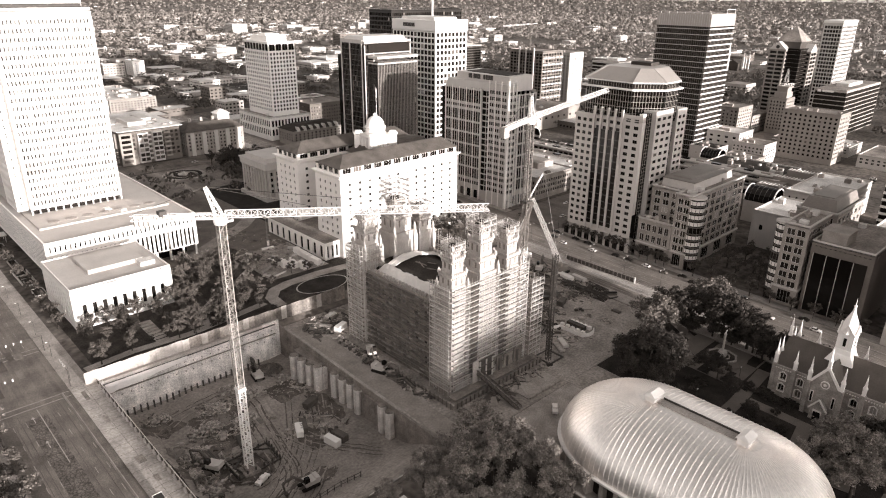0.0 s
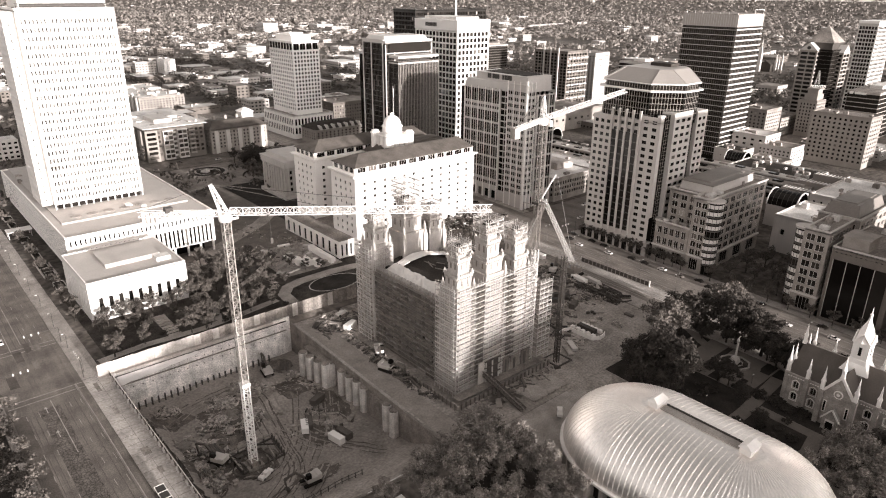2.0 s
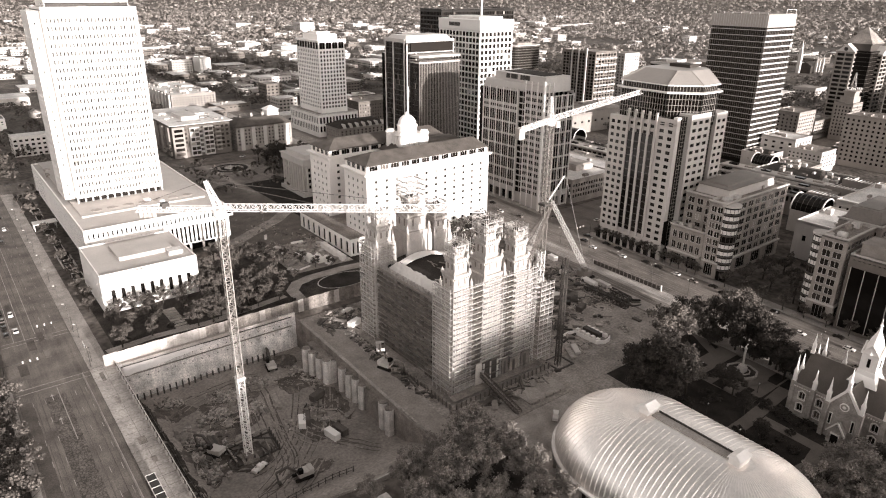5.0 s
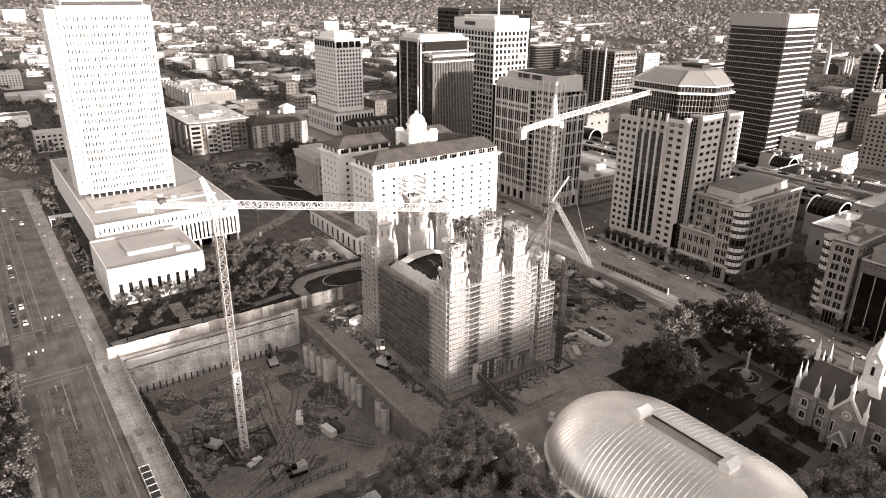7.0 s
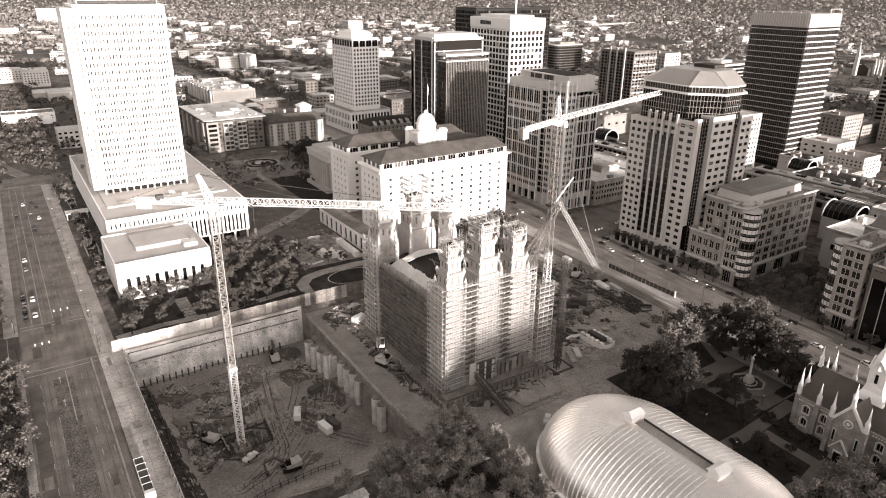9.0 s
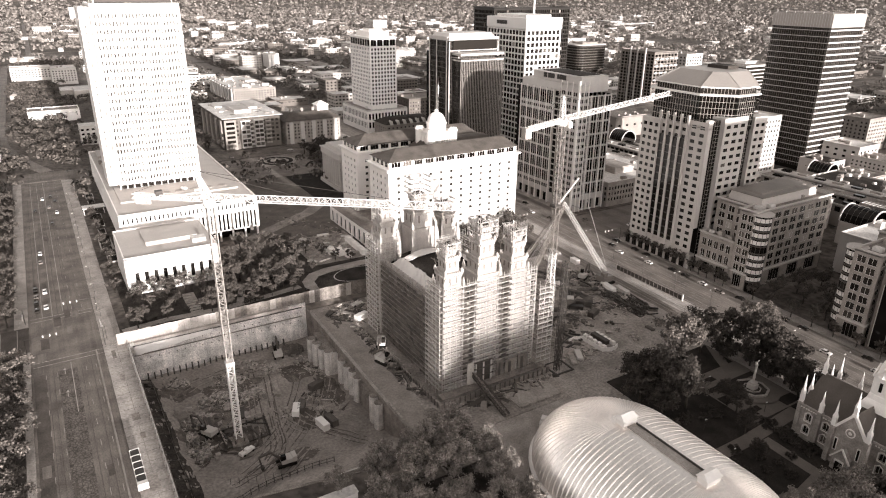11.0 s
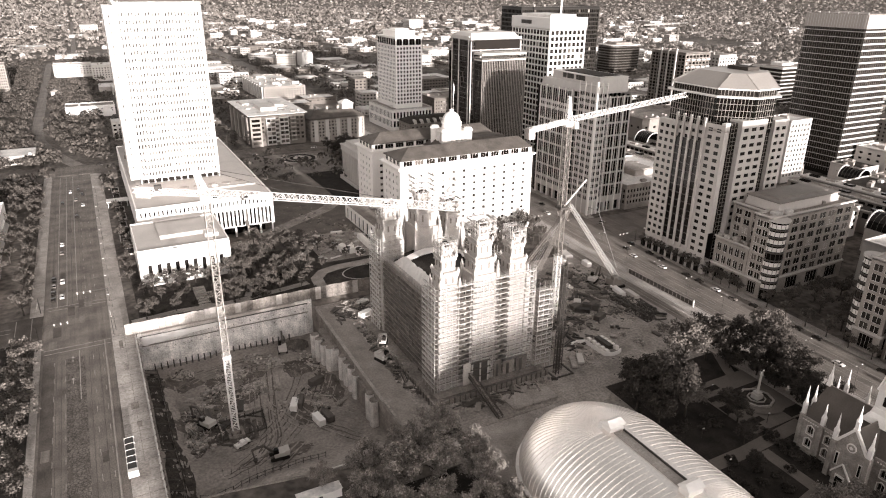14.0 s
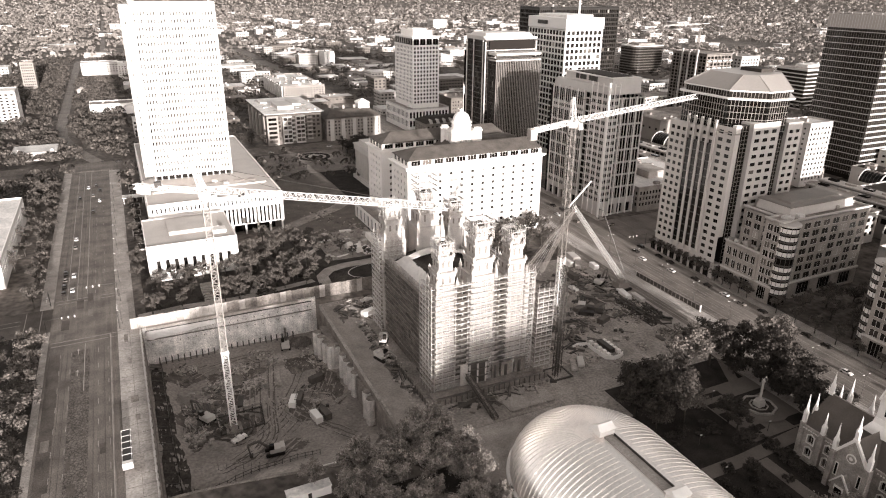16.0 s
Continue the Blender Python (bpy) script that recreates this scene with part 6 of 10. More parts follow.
            for k in (-1, 1):
                part("louvre", M().box(cx + k * h * 0.42 - 0.35, cx + k * h * 0.42 + 0.35, cy - h - 0.08, cy - h - 0.01, za + (zb - za) * 0.3, za + (zb - za) * 0.7), STONED, tw)
                part("louvre", M().box(cx - h - 0.08, cx - h - 0.01, cy + k * h * 0.42 - 0.35, cy + k * h * 0.42 + 0.35, za + (zb - za) * 0.3, za + (zb - za) * 0.7), STONED, tw)
            for sx in (-1, 1):
                for sy in (-1, 1):
                    pinnacle(tw, cx + sx * (h + 0.15), cy + sy * (h + 0.15), zb - 0.3, 1.9)
            za = zb
        part("tower_roof", M().frustum((cx - tops, cx + tops, cy - tops, cy + tops), za, (cx - tops * 0.6, cx + tops * 0.6, cy - tops * 0.6, cy + tops * 0.6), za + 1.4), ROOFD, tw)
    w1 = [(3.7, 34.0), (3.1, 39.5), (2.5, 45.0), (1.7, 48.0)]
    tower6(143.8, 146.8, w1, 1.2)
    tower6(170.9, 146.8, w1, 1.2)
    tower6(157.5, 147.2, [(4.5, 36.5), (3.6, 42.0), (2.8, 48.2), (2.1, 53.0)], 1.5)
    tower6(143.8, 194.2, [(3.7, 36.5), (3.1, 42.5), (2.4, 47.5)], 1.6)
    tower6(171.2, 194.2, [(3.7, 36.0), (3.1, 41.5), (2.4, 45.5)], 1.6)
    tower6(158.5, 194.2, [(5.2, 38.5), (4.2, 45.5), (2.6, 51.0)], 1.8)
    part("door", M().box(151.2, 152.8, 188.9, 188.99, 26.4, 30), GLASSD, t)
    part("base_course", M().box(x0 - 1.2, x1 + 1.2, y0 - 5.6, y1 + 5.6, z0 - 0.2, z0 + 3.0), GRANITE, t)


STONED = mat("louvre_stone", 0.2, 0.9, var=0.2, size=2, fine=0.3, bump=0.2)


def scaffold(label, p, q, z0, z1, out, depth=1.4, sheeted=0.0, seed=1, lift=2.0, bay=2.4, tube=0.11, deckmat=None, tubemat=None):
    """Tube scaffold along a face from p to q, `depth` deep on the outer side."""
    rnd = random.Random(seed)
    p, q, out = Vector((*p, 0)), Vector((*q, 0)), Vector((*out, 0))
    L = (q - p).length
    u = (q - p).normalized()
    t = thing("scaffold", label, "scaffold", "scaffolds round the temple", at=(p.x, p.y, z0))
    H = z1 - z0
    n = max(1, round(L / bay))
    post = M().bar((0, 0, 0), (0, 0, H + 1.0), tube).mesh("standard", tubemat or GALV)
    for i in range(n + 1):
        for d in (0.15, depth):
            o = part("standard", post, None, t)
            o.location = u * (L * i / n) + out * d
    k = int(H / lift)
    deck = M()
    a, b = u * 0 + out * 0.2, u * L + out * 0.2
    c, d = u * L + out * depth, u * 0 + out * depth
    for zz in (0, 0.09):
        deck.v += [(v.x, v.y, zz) for v in (a, b, c, d)]
    deck.f = [(3, 2, 1, 0), (4, 5, 6, 7), (0, 1, 5, 4), (1, 2, 6, 5), (2, 3, 7, 6), (3, 0, 4, 7)]
    deck = deck.mesh("deck", deckmat or PLANK)
    rail = M()
    for z in (0.25, 0.6, 1.1):
        rail.bar(out * depth + Vector((0, 0, z)), u * L + out * depth + Vector((0, 0, z)), tube * (1.8 if z == 0.25 else 0.8))
    rail.bar(out * 0.15, u * L + out * 0.15, tube * 0.8)
    for i in range(n + 1):
        e = u * (L * i / n)
        rail.bar(e + out * 0.1, e + out * depth, tube * 0.8)
    rail = rail.mesh("guard_rail", tubemat or GALV)
    for j in range(1, k + 1):
        part("deck", deck, None, t).location = (0, 0, j * lift)
        part("guard_rail", rail, None, t).location = (0, 0, j * lift)
    for j in range(0, k, 4):
        i = rnd.randrange(n)
        e, f = u * (L * i / n) + out * (depth + 0.05), u * (L * (i + 1) / n) + out * (depth + 0.05)
        part("brace", M().bar(e + Vector((0, 0, j * lift)), f + Vector((0, 0, (j + 2) * lift)), tube * 0.8), tubemat or GALV, t)
    if sheeted:
        sh = M().quad((0, 0, 0), tuple(u * (L / n * 0.96)), tuple(u * (L / n * 0.96) + Vector((0, 0, lift * 0.6))), (0, 0, lift * 0.6)).mesh("sheet", NETTING)
        for j in range(k):
            for i in range(n):
                if rnd.random() < sheeted:
                    part("sheet", sh, None, t).location = u * (L * i / n) + out * (depth - 0.12) + Vector((0, 0, j * lift + 0.4))
    return t


# Near-black colour that paints the shade of the tower recesses.
SHEETG = mat("recess_dark_sheet", 0.06, 0.9, var=0.35, size=3, fine=0.4, bump=0.1)
temple()
SB = -4.8
scaffold("pale tube scaffold wrapping the west face of the temple", (138.6, 141.6), (176.2, 141.6), SB, 36.5, (0, -1), seed=1, deckmat=PLANKD)
scaffold("dark sheeted tube scaffold along the north wall of the temple", (140.6, 190.0), (140.6, 151.4), SB, 27.5, (-1, 0), sheeted=0.75, seed=2, tube=0.07, deckmat=PLANK, tubemat=TUBED)
scaffold("tube scaffold round a corner tower of the temple", (138.8, 151.2), (138.8, 141.6), SB, 35.5, (-1, 0), seed=3)
scaffold("tube scaffold round a corner tower of the temple", (138.8, 199.2), (138.8, 190.2), SB, 36.0, (-1, 0), seed=4)
scaffold("tube scaffold round a corner tower of the temple", (139.0, 189.9), (147.5, 189.9), 27.0, 36.0, (0, -1), seed=5)
scaffold("tube scaffold on the far side of the temple", (176.2, 141.6), (176.2, 199.0), SB, 34.0, (1, 0), seed=6, bay=5.2, lift=4.0)
scaffold("tube scaffold on the east face of the temple", (176.0, 199.4), (138.8, 199.4), SB, 36.0, (0, 1), seed=7, bay=5.2, lift=4.0)
scaffold("stair scaffold stepping out from the temple corner", (177.8, 142.5), (184.5, 142.5), SB, 28.0, (0, -1), depth=3.2, seed=8)
for (cx, cy, h, za, zb, s) in ((157.5, 147.2, 3.2, 49.0, 55.2, 11), (143.8, 146.8, 2.4, 45.5, 49.5, 12), (170.9, 146.8, 2.4, 45.5, 50.0, 13), (158.5, 194.2, 3.6, 50.0, 58.0, 14), (171.2, 194.2, 2.9, 43.0, 48.5, 15), (143.8, 194.2, 2.9, 44.5, 49.0, 16)):
    for a, b, o in (((cx - h, cy - h), (cx + h, cy - h), (0, -1)), ((cx - h, cy + h), (cx - h, cy - h), (-1, 0)), ((cx + h, cy - h), (cx + h, cy + h), (1, 0)), ((cx + h, cy + h), (cx - h, cy + h), (0, 1))):
        scaffold("light scaffold cage round a tower top", a, b, za, zb, o, depth=0.9, seed=s, bay=2.6, tube=0.09)
# dark sheets added in place of the shaded recesses between the towers
for x0, x1 in ((146.0, 150.0), (161.2, 165.4)):
    t = thing("debris_netting", "dark sheets painted for the shaded recess between temple towers", "netting", "netting on the temple")
    for k in range(17):
        part("sheet", M().box(x0, x1, 140.08, 140.11, SB + 6.4 + k * 2, SB + 7.3 + k * 2), SHEETG, t)
# work platforms, stair and base enclosure at the temple's foot
t = thing("base_enclosure", "low concrete and timber works round the temple foot", "site works")
part("retaining_kerb", M().box(134.5, 181, 135.2, 135.9, -6.0, -3.4), CONCD, t)
part("retaining_kerb", M().box(133.8, 134.5, 135.2, 199, -6.0, -3.4), CONCD, t)
for i in range(22):
    part("post", M().box(135.4 + i * 2.1, 135.7 + i * 2.1, 134.8, 135.15, -6.4, -3.0), RUST, t)
for i in range(30):
    part("post", M().box(133.4, 133.75, 136 + i * 2.1, 136.3 + i * 2.1, -6, -2.8), RUST, t)
part("platform", M().box(136, 180, 136.4, 140.0, -3.3, -3.0), CONCD, t)
t = thing("entrance_portal", "dark works entrance with pale posts under the scaffold", "site works")
# solid dark panel painted in place of the unlit opening
part("opening", M().box(151.2, 157.4, 139.8, 139.95, -4.8, 4.6), STEELD, t, "dark panel painted as the shaded entrance")
for x in (151.0, 154.2, 157.4):
    part("post", M().box(x, x + 0.45, 139.4, 139.78, -4.8, 5.0), STONE, t)
for z in (-0.6, 2.4, 4.9):
    part("beam", M().box(150.6, 158.4, 139.3, 139.75, z, z + 0.4), RUST, t)
part("side_panel", M().box(147.6, 150.6, 139.75, 139.95, -4.8, 5.6), PANELW, t, "pale hoarding panel")
for x, w, h in ((160.2, 3.0, 3.2), (164.0, 4.6, 2.4), (169.6, 4.6, 3.0)):
    part("hoarding", M().box(x, x + w, 139.75, 139.95, -4.8, h), PANEL, t, "grey hoarding panel")
    # dark box that paints a shaded gap onto the panel
    part("hoarding_gap", M().box(x + w * 0.3, x + w * 0.55, 139.62, 139.74, -4.8, h - 1.0), STEELD, t)


def lattice(t, name, p, q, w, material, seg=None, chord=0.22, lace=0.12, tri=False, taper=1.0, label=""):
    """A lattice mast or boom from p to q: chords and zigzag lacing, one mesh."""
    p, q = Vector(p), Vector(q)
    d = (q - p)
    L = d.length
    d.normalize()
    s = d.cross(Vector((0, 0, 1)) if abs(d.z) < 0.95 else Vector((1, 0, 0))).normalized()
    r = s.cross(d).normalized()
    cs = [(-0.5, -0.5), (0.5, -0.5), (0.0, 0.5)] if tri else [(-0.5, -0.5), (0.5, -0.5), (0.5, 0.5), (-0.5, 0.5)]
    n = seg or max(2, round(L / w))
    m = M()

    def at(i, c):
        k = i / n
        ww = w * (1 + (taper - 1) * k)
        return p + d * (L * k) + s * c[0] * ww + r * c[1] * ww
    for c in cs:
        m.bar(at(0, c), at(n, c), chord)
    for i in range(n):
        for j in range(len(cs)):
            a, b = cs[j], cs[(j + 1) % len(cs)]
            if i % 2:
                a, b = b, a
            m.bar(at(i, a), at(i + 1, b), lace)
            m.bar(at(i, cs[j]), at(i, cs[(j + 1) % len(cs)]), lace)
    return part(name, m, material, t, label)


def crane_one():
    t = thing("tower_crane", "white lattice tower crane standing in the excavation", "crane", at=(0, 0, 0))
    bx, by = 74.0, 166.0
    lattice(t, "mast", (bx, by, -13.5), (bx, by, 15), 2.0, STEEL, chord=0.3, lace=0.17)
    lattice(t, "mast", (bx, by, 15), (bx, by, 67.5), 2.0, COPPER, chord=0.22, lace=0.12)
    part("mast_collar", M().box(bx - 1.3, bx + 1.3, by - 1.3, by + 1.3, 14.5, 15.5), STEEL, t)
    part("footing", M().box(bx - 2.6, bx + 2.6, by - 2.6, by + 2.6, -17, -14.6).box(bx - 1.6, bx + 1.6, by - 1.6, by + 1.6, -14.6, -13.4), CONCD, t, "dark concrete crane footing")
    part("slewing_ring", M().lathe(bx, by, [(1.7, 67.5), (1.9, 68.2), (1.9, 69.2), (1.5, 69.6)], 16), STEEL, t)
    dr = Vector((0.80, -0.60, 0)).normalized()
    sd = Vector((-dr.y, dr.x, 0))
    tip = Vector((bx, by, 69.6)) + dr * 74
    lattice(t, "jib", Vector((bx, by, 70.4)) + dr * 1.5, tip + Vector((0, 0, 0.8)), 1.9, STEEL, seg=42, chord=0.2, lace=0.11, tri=True)
    ce = Vector((bx, by, 69.8)) - dr * 23
    lattice(t, "counter_jib", Vector((bx, by, 69.8)) - dr * 1.5, ce, 1.4, STEEL, chord=0.24, lace=0.14)
    m = M()
    for k in range(4):
        c = ce + dr * (1.0 + k * 1.2)
        m.bar(c + Vector((0, 0, 0.6)), c + Vector((0, 0, -2.4)), 1.1)
    part("counterweight", m, CONC, t, "stacked concrete counterweight")
    part("winch", M().box(*[v for pr in zip((ce + dr * 8 - Vector((1, 1, 0)))[:2], (ce + dr * 8 + Vector((1, 1, 0)))[:2]) for v in pr], 70.2, 71.6), STEELD, t)
    ap = Vector((bx, by, 78)) - dr * 3.0
    lattice(t, "apex", Vector((bx, by, 69.6)), ap, 1.9, STEEL, chord=0.26, lace=0.15, taper=0.35)
    m = M()
    m.bar(ap, ce + Vector((0, 0, 0.8)), 0.1).bar(ap, Vector((bx, by, 71.6)) + dr * 26, 0.1).bar(ap, Vector((bx, by, 71.6)) + dr * 55, 0.1)
    part("pendant", m, STEELD, t, "steel pendant lines")
    cb = Vector((bx, by, 68.6)) + dr * 1.8 + sd * 1.8
    part("cab", M().frustum((cb.x - 1.0, cb.x + 1.0, cb.y - 1.0, cb.y + 1.0), 67.6, (cb.x - 0.8, cb.x + 0.8, cb.y - 0.8, cb.y + 0.8), 69.9), STEEL, t)
    part("cab_window", M().box(cb.x - 0.75, cb.x + 0.75, cb.y - 1.04, cb.y - 0.85, 68.3, 69.4), GLASSD, t)
    tr = Vector((bx, by, 69.2)) + dr * 12
    part("trolley", M().box(tr.x - 1, tr.x + 1, tr.y - 1, tr.y + 1, 69.0, 69.6), STEELD, t)
    m = M().bar(tr, tr - Vector((0, 0, 7)), 0.08)
    part("hoist_rope", m, STEELD, t)
    part("hook_block", M().box(tr.x - 0.4, tr.x + 0.4, tr.y - 0.3, tr.y + 0.3, 60.8, 62.3), STEELD, t)
    rnd = random.Random(5)
    tm = thing("timber_cribbing", "dark timber cribbing round the crane footing", "site works")
    for k in range(14):
        a = 2 * math.pi * k / 14
        c = Vector((bx + 6.4 * math.cos(a), by + 6.4 * math.sin(a), PITZ + 0.3))
        d = Vector((-math.sin(a), math.cos(a), 0)) * 2.0
        part("timber", M().bar(c - d, c + d + Vector((0, 0, rnd.uniform(0, 1.6))), 0.45), RUST, tm)


def crane_two():
    t = thing("tower_crane", "white lattice tower crane behind the temple", "crane")
    bx, by = 209.0, 170.0
    lattice(t, "mast", (bx, by, -4.5), (bx, by, 24.5), 2.2, STEEL, chord=0.3, lace=0.17)
    lattice(t, "mast", (bx, by, 24.5), (bx, by, 77.5), 2.2, TUBED, chord=0.26, lace=0.14)
    part("footing", M().box(bx - 4, bx + 4, by - 4, by + 4, -6, -4.4), CONC, t)
    part("slewing_ring", M().lathe(bx, by, [(1.7, 77.5), (2.0, 78.2), (2.0, 79.2), (1.4, 79.6)], 16), STEEL, t)
    dr = Vector((0.978, 0.208, 0)).normalized()
    tip = Vector((287.7, 186.5, 82.4))
    lattice(t, "jib", Vector((bx, by, 80.2)) + dr * 1.5, tip, 1.8, STEEL, seg=44, chord=0.17, lace=0.1, tri=True)
    ce = Vector((bx, by, 78.6)) - dr * 21
    lattice(t, "counter_jib", Vector((bx, by, 79.6)) - dr * 1.5, ce, 1.5, STEEL, chord=0.26, lace=0.15)
    part("counterweight", M().box(ce.x - 1.4, ce.x + 1.4, ce.y - 1.3, ce.y + 1.3, 75.4, 79.4), CONC, t, "stacked concrete counterweight")
    ap = Vector((bx, by, 89)) - dr * 0.5
    lattice(t, "apex", Vector((bx, by, 79.6)), ap, 2.0, STEEL, chord=0.26, lace=0.15, taper=0.35)
    part("pendant", M().bar(ap, ce + Vector((0, 0, 1)), 0.12).bar(ap, Vector((bx, by, 81.4)) + dr * 30, 0.12).bar(ce + dr * 8 + Vector((0, 0, 0.5)), ap, 0.1), STEELD, t, "steel pendant lines")
    c = Vector((bx, by, 77.5)) + dr * 2 + Vector((0.4, -1.9, 0))
    part("cab", M().frustum((c.x - 1, c.x + 1, c.y - 1, c.y + 1), 76.8, (c.x - 0.8, c.x + 0.8, c.y - 0.8, c.y + 0.8), 79.2), STEEL, t)
    # tie collar with raking struts
    part("tie_collar", M().box(bx - 1.8, bx + 1.8, by - 1.8, by + 1.8, 44.5, 45.4), STEELD, t)
    for q in ((196, 165, 22), (192, 172, 20)):
        lattice(t, "tie_strut", (bx + 4, by, 44), q, 1.2, TUBED, chord=0.16, lace=0.1)
    for k in range(5):
        part("stay_rope", M().bar((bx + 4, by, 44.5), (186 + k * 4, 166 + k * 2, 16), 0.07), GALV, t)
    part("tie_arm", M().bar((bx + 1, by, 45), (bx + 14, by + 3, 54), 0.45), STEEL, t, "white tie arm")
    b = thing("crawler_crane", "crawler crane with a raised lattice boom", "crane")
    lattice(b, "boom", (256, 184, -1.0), (213, 170, 45.5), 1.9, GALV, chord=0.18, lace=0.1, taper=0.6)
    part("hoist_rope", M().bar((224, 173, 54), (262, 190, -1), 0.1), GALV, b)
    part("body", M().box(250, 256, 179.5, 184.5, -2.8, 0.2).box(250.6, 253, 179.8, 182, 0.2, 1.8), CARG, b)
    for y in (179.2, 184.0):
        part("track", M().box(249, 257, y - 0.5, y + 0.7, -3.9, -2.8), RUBBER, b)
    h = thing("hoist_tower", "dark lattice hoist tower at the temple corner", "hoist")
    lattice(h, "mast", (184.0, 134.5, -6.0), (184.0, 134.5, 38.5), 1.5, STEELD, chord=0.18, lace=0.1)
    lattice(h, "mast", (186.6, 136.5, -6.0), (186.6, 136.5, 31), 1.5, STEELD, chord=0.18, lace=0.1)
    part("base_frame", M().box(181.5, 190, 131.5, 132, -6.2, -4.9).box(181.5, 190, 139, 139.5, -6.2, -4.9).box(181.5, 182, 132, 139, -6.2, -4.9).box(189.5, 190, 132, 139, -6.2, -4.9), STEELD, h)


crane_one()
crane_two()


# ---- small gothic hall ----
def gothic_hall():
    t = thing("gothic_hall", "small granite gothic hall with white pinnacles and a spire", "church")
    z0, ze = -8.2, 4.2
    x0, x1, y0, y1 = 228.6, 249.6, 33.0, 68.4
    xm, yc = (x0 + x1) / 2, 50.8
    zr = 12.2
    w, holes = M(), []
    facade(w, holes, (x0, y1), (0, -1), (-1, 0), y1 - 55.8, z0, ze, 2, 2, 0.34, 0.56, 1.8, 1.6, 0.6, 0.4)
    facade(w, holes, (x0, 45.8), (0, -1), (-1, 0), 45.8 - y0, z0, ze, 2, 2, 0.34, 0.56, 1.8, 1.6, 0.6, 0.4)
    facade(w, holes, (x0, 55.8), (0, -1), (-1, 0), 10.0, z0, ze, 0, 0, 1, 1)
    facade(w, holes, (x1, y1), (-1, 0), (0, 1), x1 - x0, z0, ze, 4, 2, 0.32, 0.56, 1.8, 1.6, 1.0, 0.4)
    facade(w, holes, (x0, y0), (1, 0), (0, -1), x1 - x0, z0, ze, 4, 2, 0.32, 0.56, 1.8, 1.6, 1.0, 0.4)
    facade(w, holes, (x1, y0), (0, 1), (1, 0), y1 - y0, z0, ze, 7, 2, 0.28, 0.5, 1.8, 1.6, 1.0, 0.4)
    w.add([(x0, y1, ze), (x1, y1, ze), (xm, y1, zr)], [(1, 0, 2)])
    w.add([(x0, y0, ze), (x1, y0, ze), (xm, y0, zr)], [(0, 1, 2)])
    part("wall", w, GOTHIC, t)
    windows(t, holes, GLASS, TRIM, 1, 40)
    for c, ww, hh, u, n in holes:
        if n[0] > 0.5:
            continue
        ux, uy, nx, ny = u[0], u[1], n[0], n[1]
        fr = M()
        for q in (-ww / 2 - 0.18, ww / 2 + 0.18):
            fr.bar((c[0] + nx * 0.5 + ux * q, c[1] + ny * 0.5 + uy * q, c[2] - hh / 2 - 0.2), (c[0] + nx * 0.5 + ux * q, c[1] + ny * 0.5 + uy * q, c[2] + hh / 2), 0.3)
        e = ww / 2 + 0.3
        fr.bar((c[0] + nx * 0.5 - ux * e, c[1] + ny * 0.5 - uy * e, c[2] - hh / 2 - 0.2), (c[0] + nx * 0.5 + ux * e, c[1] + ny * 0.5 + uy * e, c[2] - hh / 2 - 0.2), 0.26)
        tp = (c[0] + nx * 0.5, c[1] + ny * 0.5, c[2] + hh / 2 + 0.75)
        for sg in (-1, 1):
            fr.bar((c[0] + nx * 0.5 + ux * sg * e, c[1] + ny * 0.5 + uy * sg * e, c[2] + hh / 2 - 0.1), tp, 0.28)
        part("window_surround", fr, TRIM, t, "white pointed window surround")
    m = M().add([(x0 - 0.3, y0, ze), (x1 + 0.3, y0, ze), (x1 + 0.3, y1, ze), (x0 - 0.3, y1, ze), (xm, y0, zr), (xm, y1, zr)], [(0, 4, 5, 3), (1, 2, 5, 4), (0, 1, 4), (3, 5, 2)])
    part("roof", m, SHINGLE, t, "dark shingle main roof")
    part("ridge", M().bar((xm, y0, zr), (xm, y1, zr), 0.25), CONC, t)
    # cross gable to the north with rose window and porch
    ya, yb, xg, zg = 45.8, 55.8, 225.6, 11.2
    g = M().add([(xg, ya, z0), (xg, yb, z0), (xg, yb, ze), (xg, yc, zg), (xg, ya, ze), (x0, ya, z0), (x0, yb, z0), (x0, yb, ze), (x0, ya, ze)], [(1, 0, 4, 3, 2), (0, 5, 8, 4), (6, 1, 2, 7)])
    part("cross_gable", g, GOTHIC, t)
    part("cross_roof", M().add([(xg + 0.1, ya - 0.2, ze), (xg + 0.1, yc, zg), (xg + 0.1, yb + 0.2, ze), (xm, ya - 0.2, ze), (xm, yc, zg), (xm, yb + 0.2, ze)], [(0, 1, 4, 3), (1, 2, 5, 4)]), SHINGLE, t, "dark shingle cross roof")
    part("gable_trim", M().bar((xg - 0.2, ya, ze), (xg - 0.2, yc, zg + 0.3), 0.75).bar((xg - 0.2, yb, ze), (xg - 0.2, yc, zg + 0.3), 0.75), TRIM, t, "white raking gable trim")
    part("rose_window", M().tube((xg - 0.02, yc, 4.9), (xg - 0.22, yc, 4.9), 1.45, 1.45, 20), TRIM, t, "round white rose window")
    part("rose_glass", M().tube((xg - 0.23, yc, 4.9), (xg - 0.28, yc, 4.9), 1.1, 1.1, 16), GOTHIC, t)
    part("rose_eye", M().tube((xg - 0.29, yc, 4.9), (xg - 0.33, yc, 4.9), 0.55, 0.55, 12), TRIM, t)
    for s in (-3.4, 3.4):
        part("lancet", M().box(xg - 0.12, xg - 0.01, yc + s - 0.55, yc + s + 0.55, -3, 1.4), TRIM, t, "white lancet window")
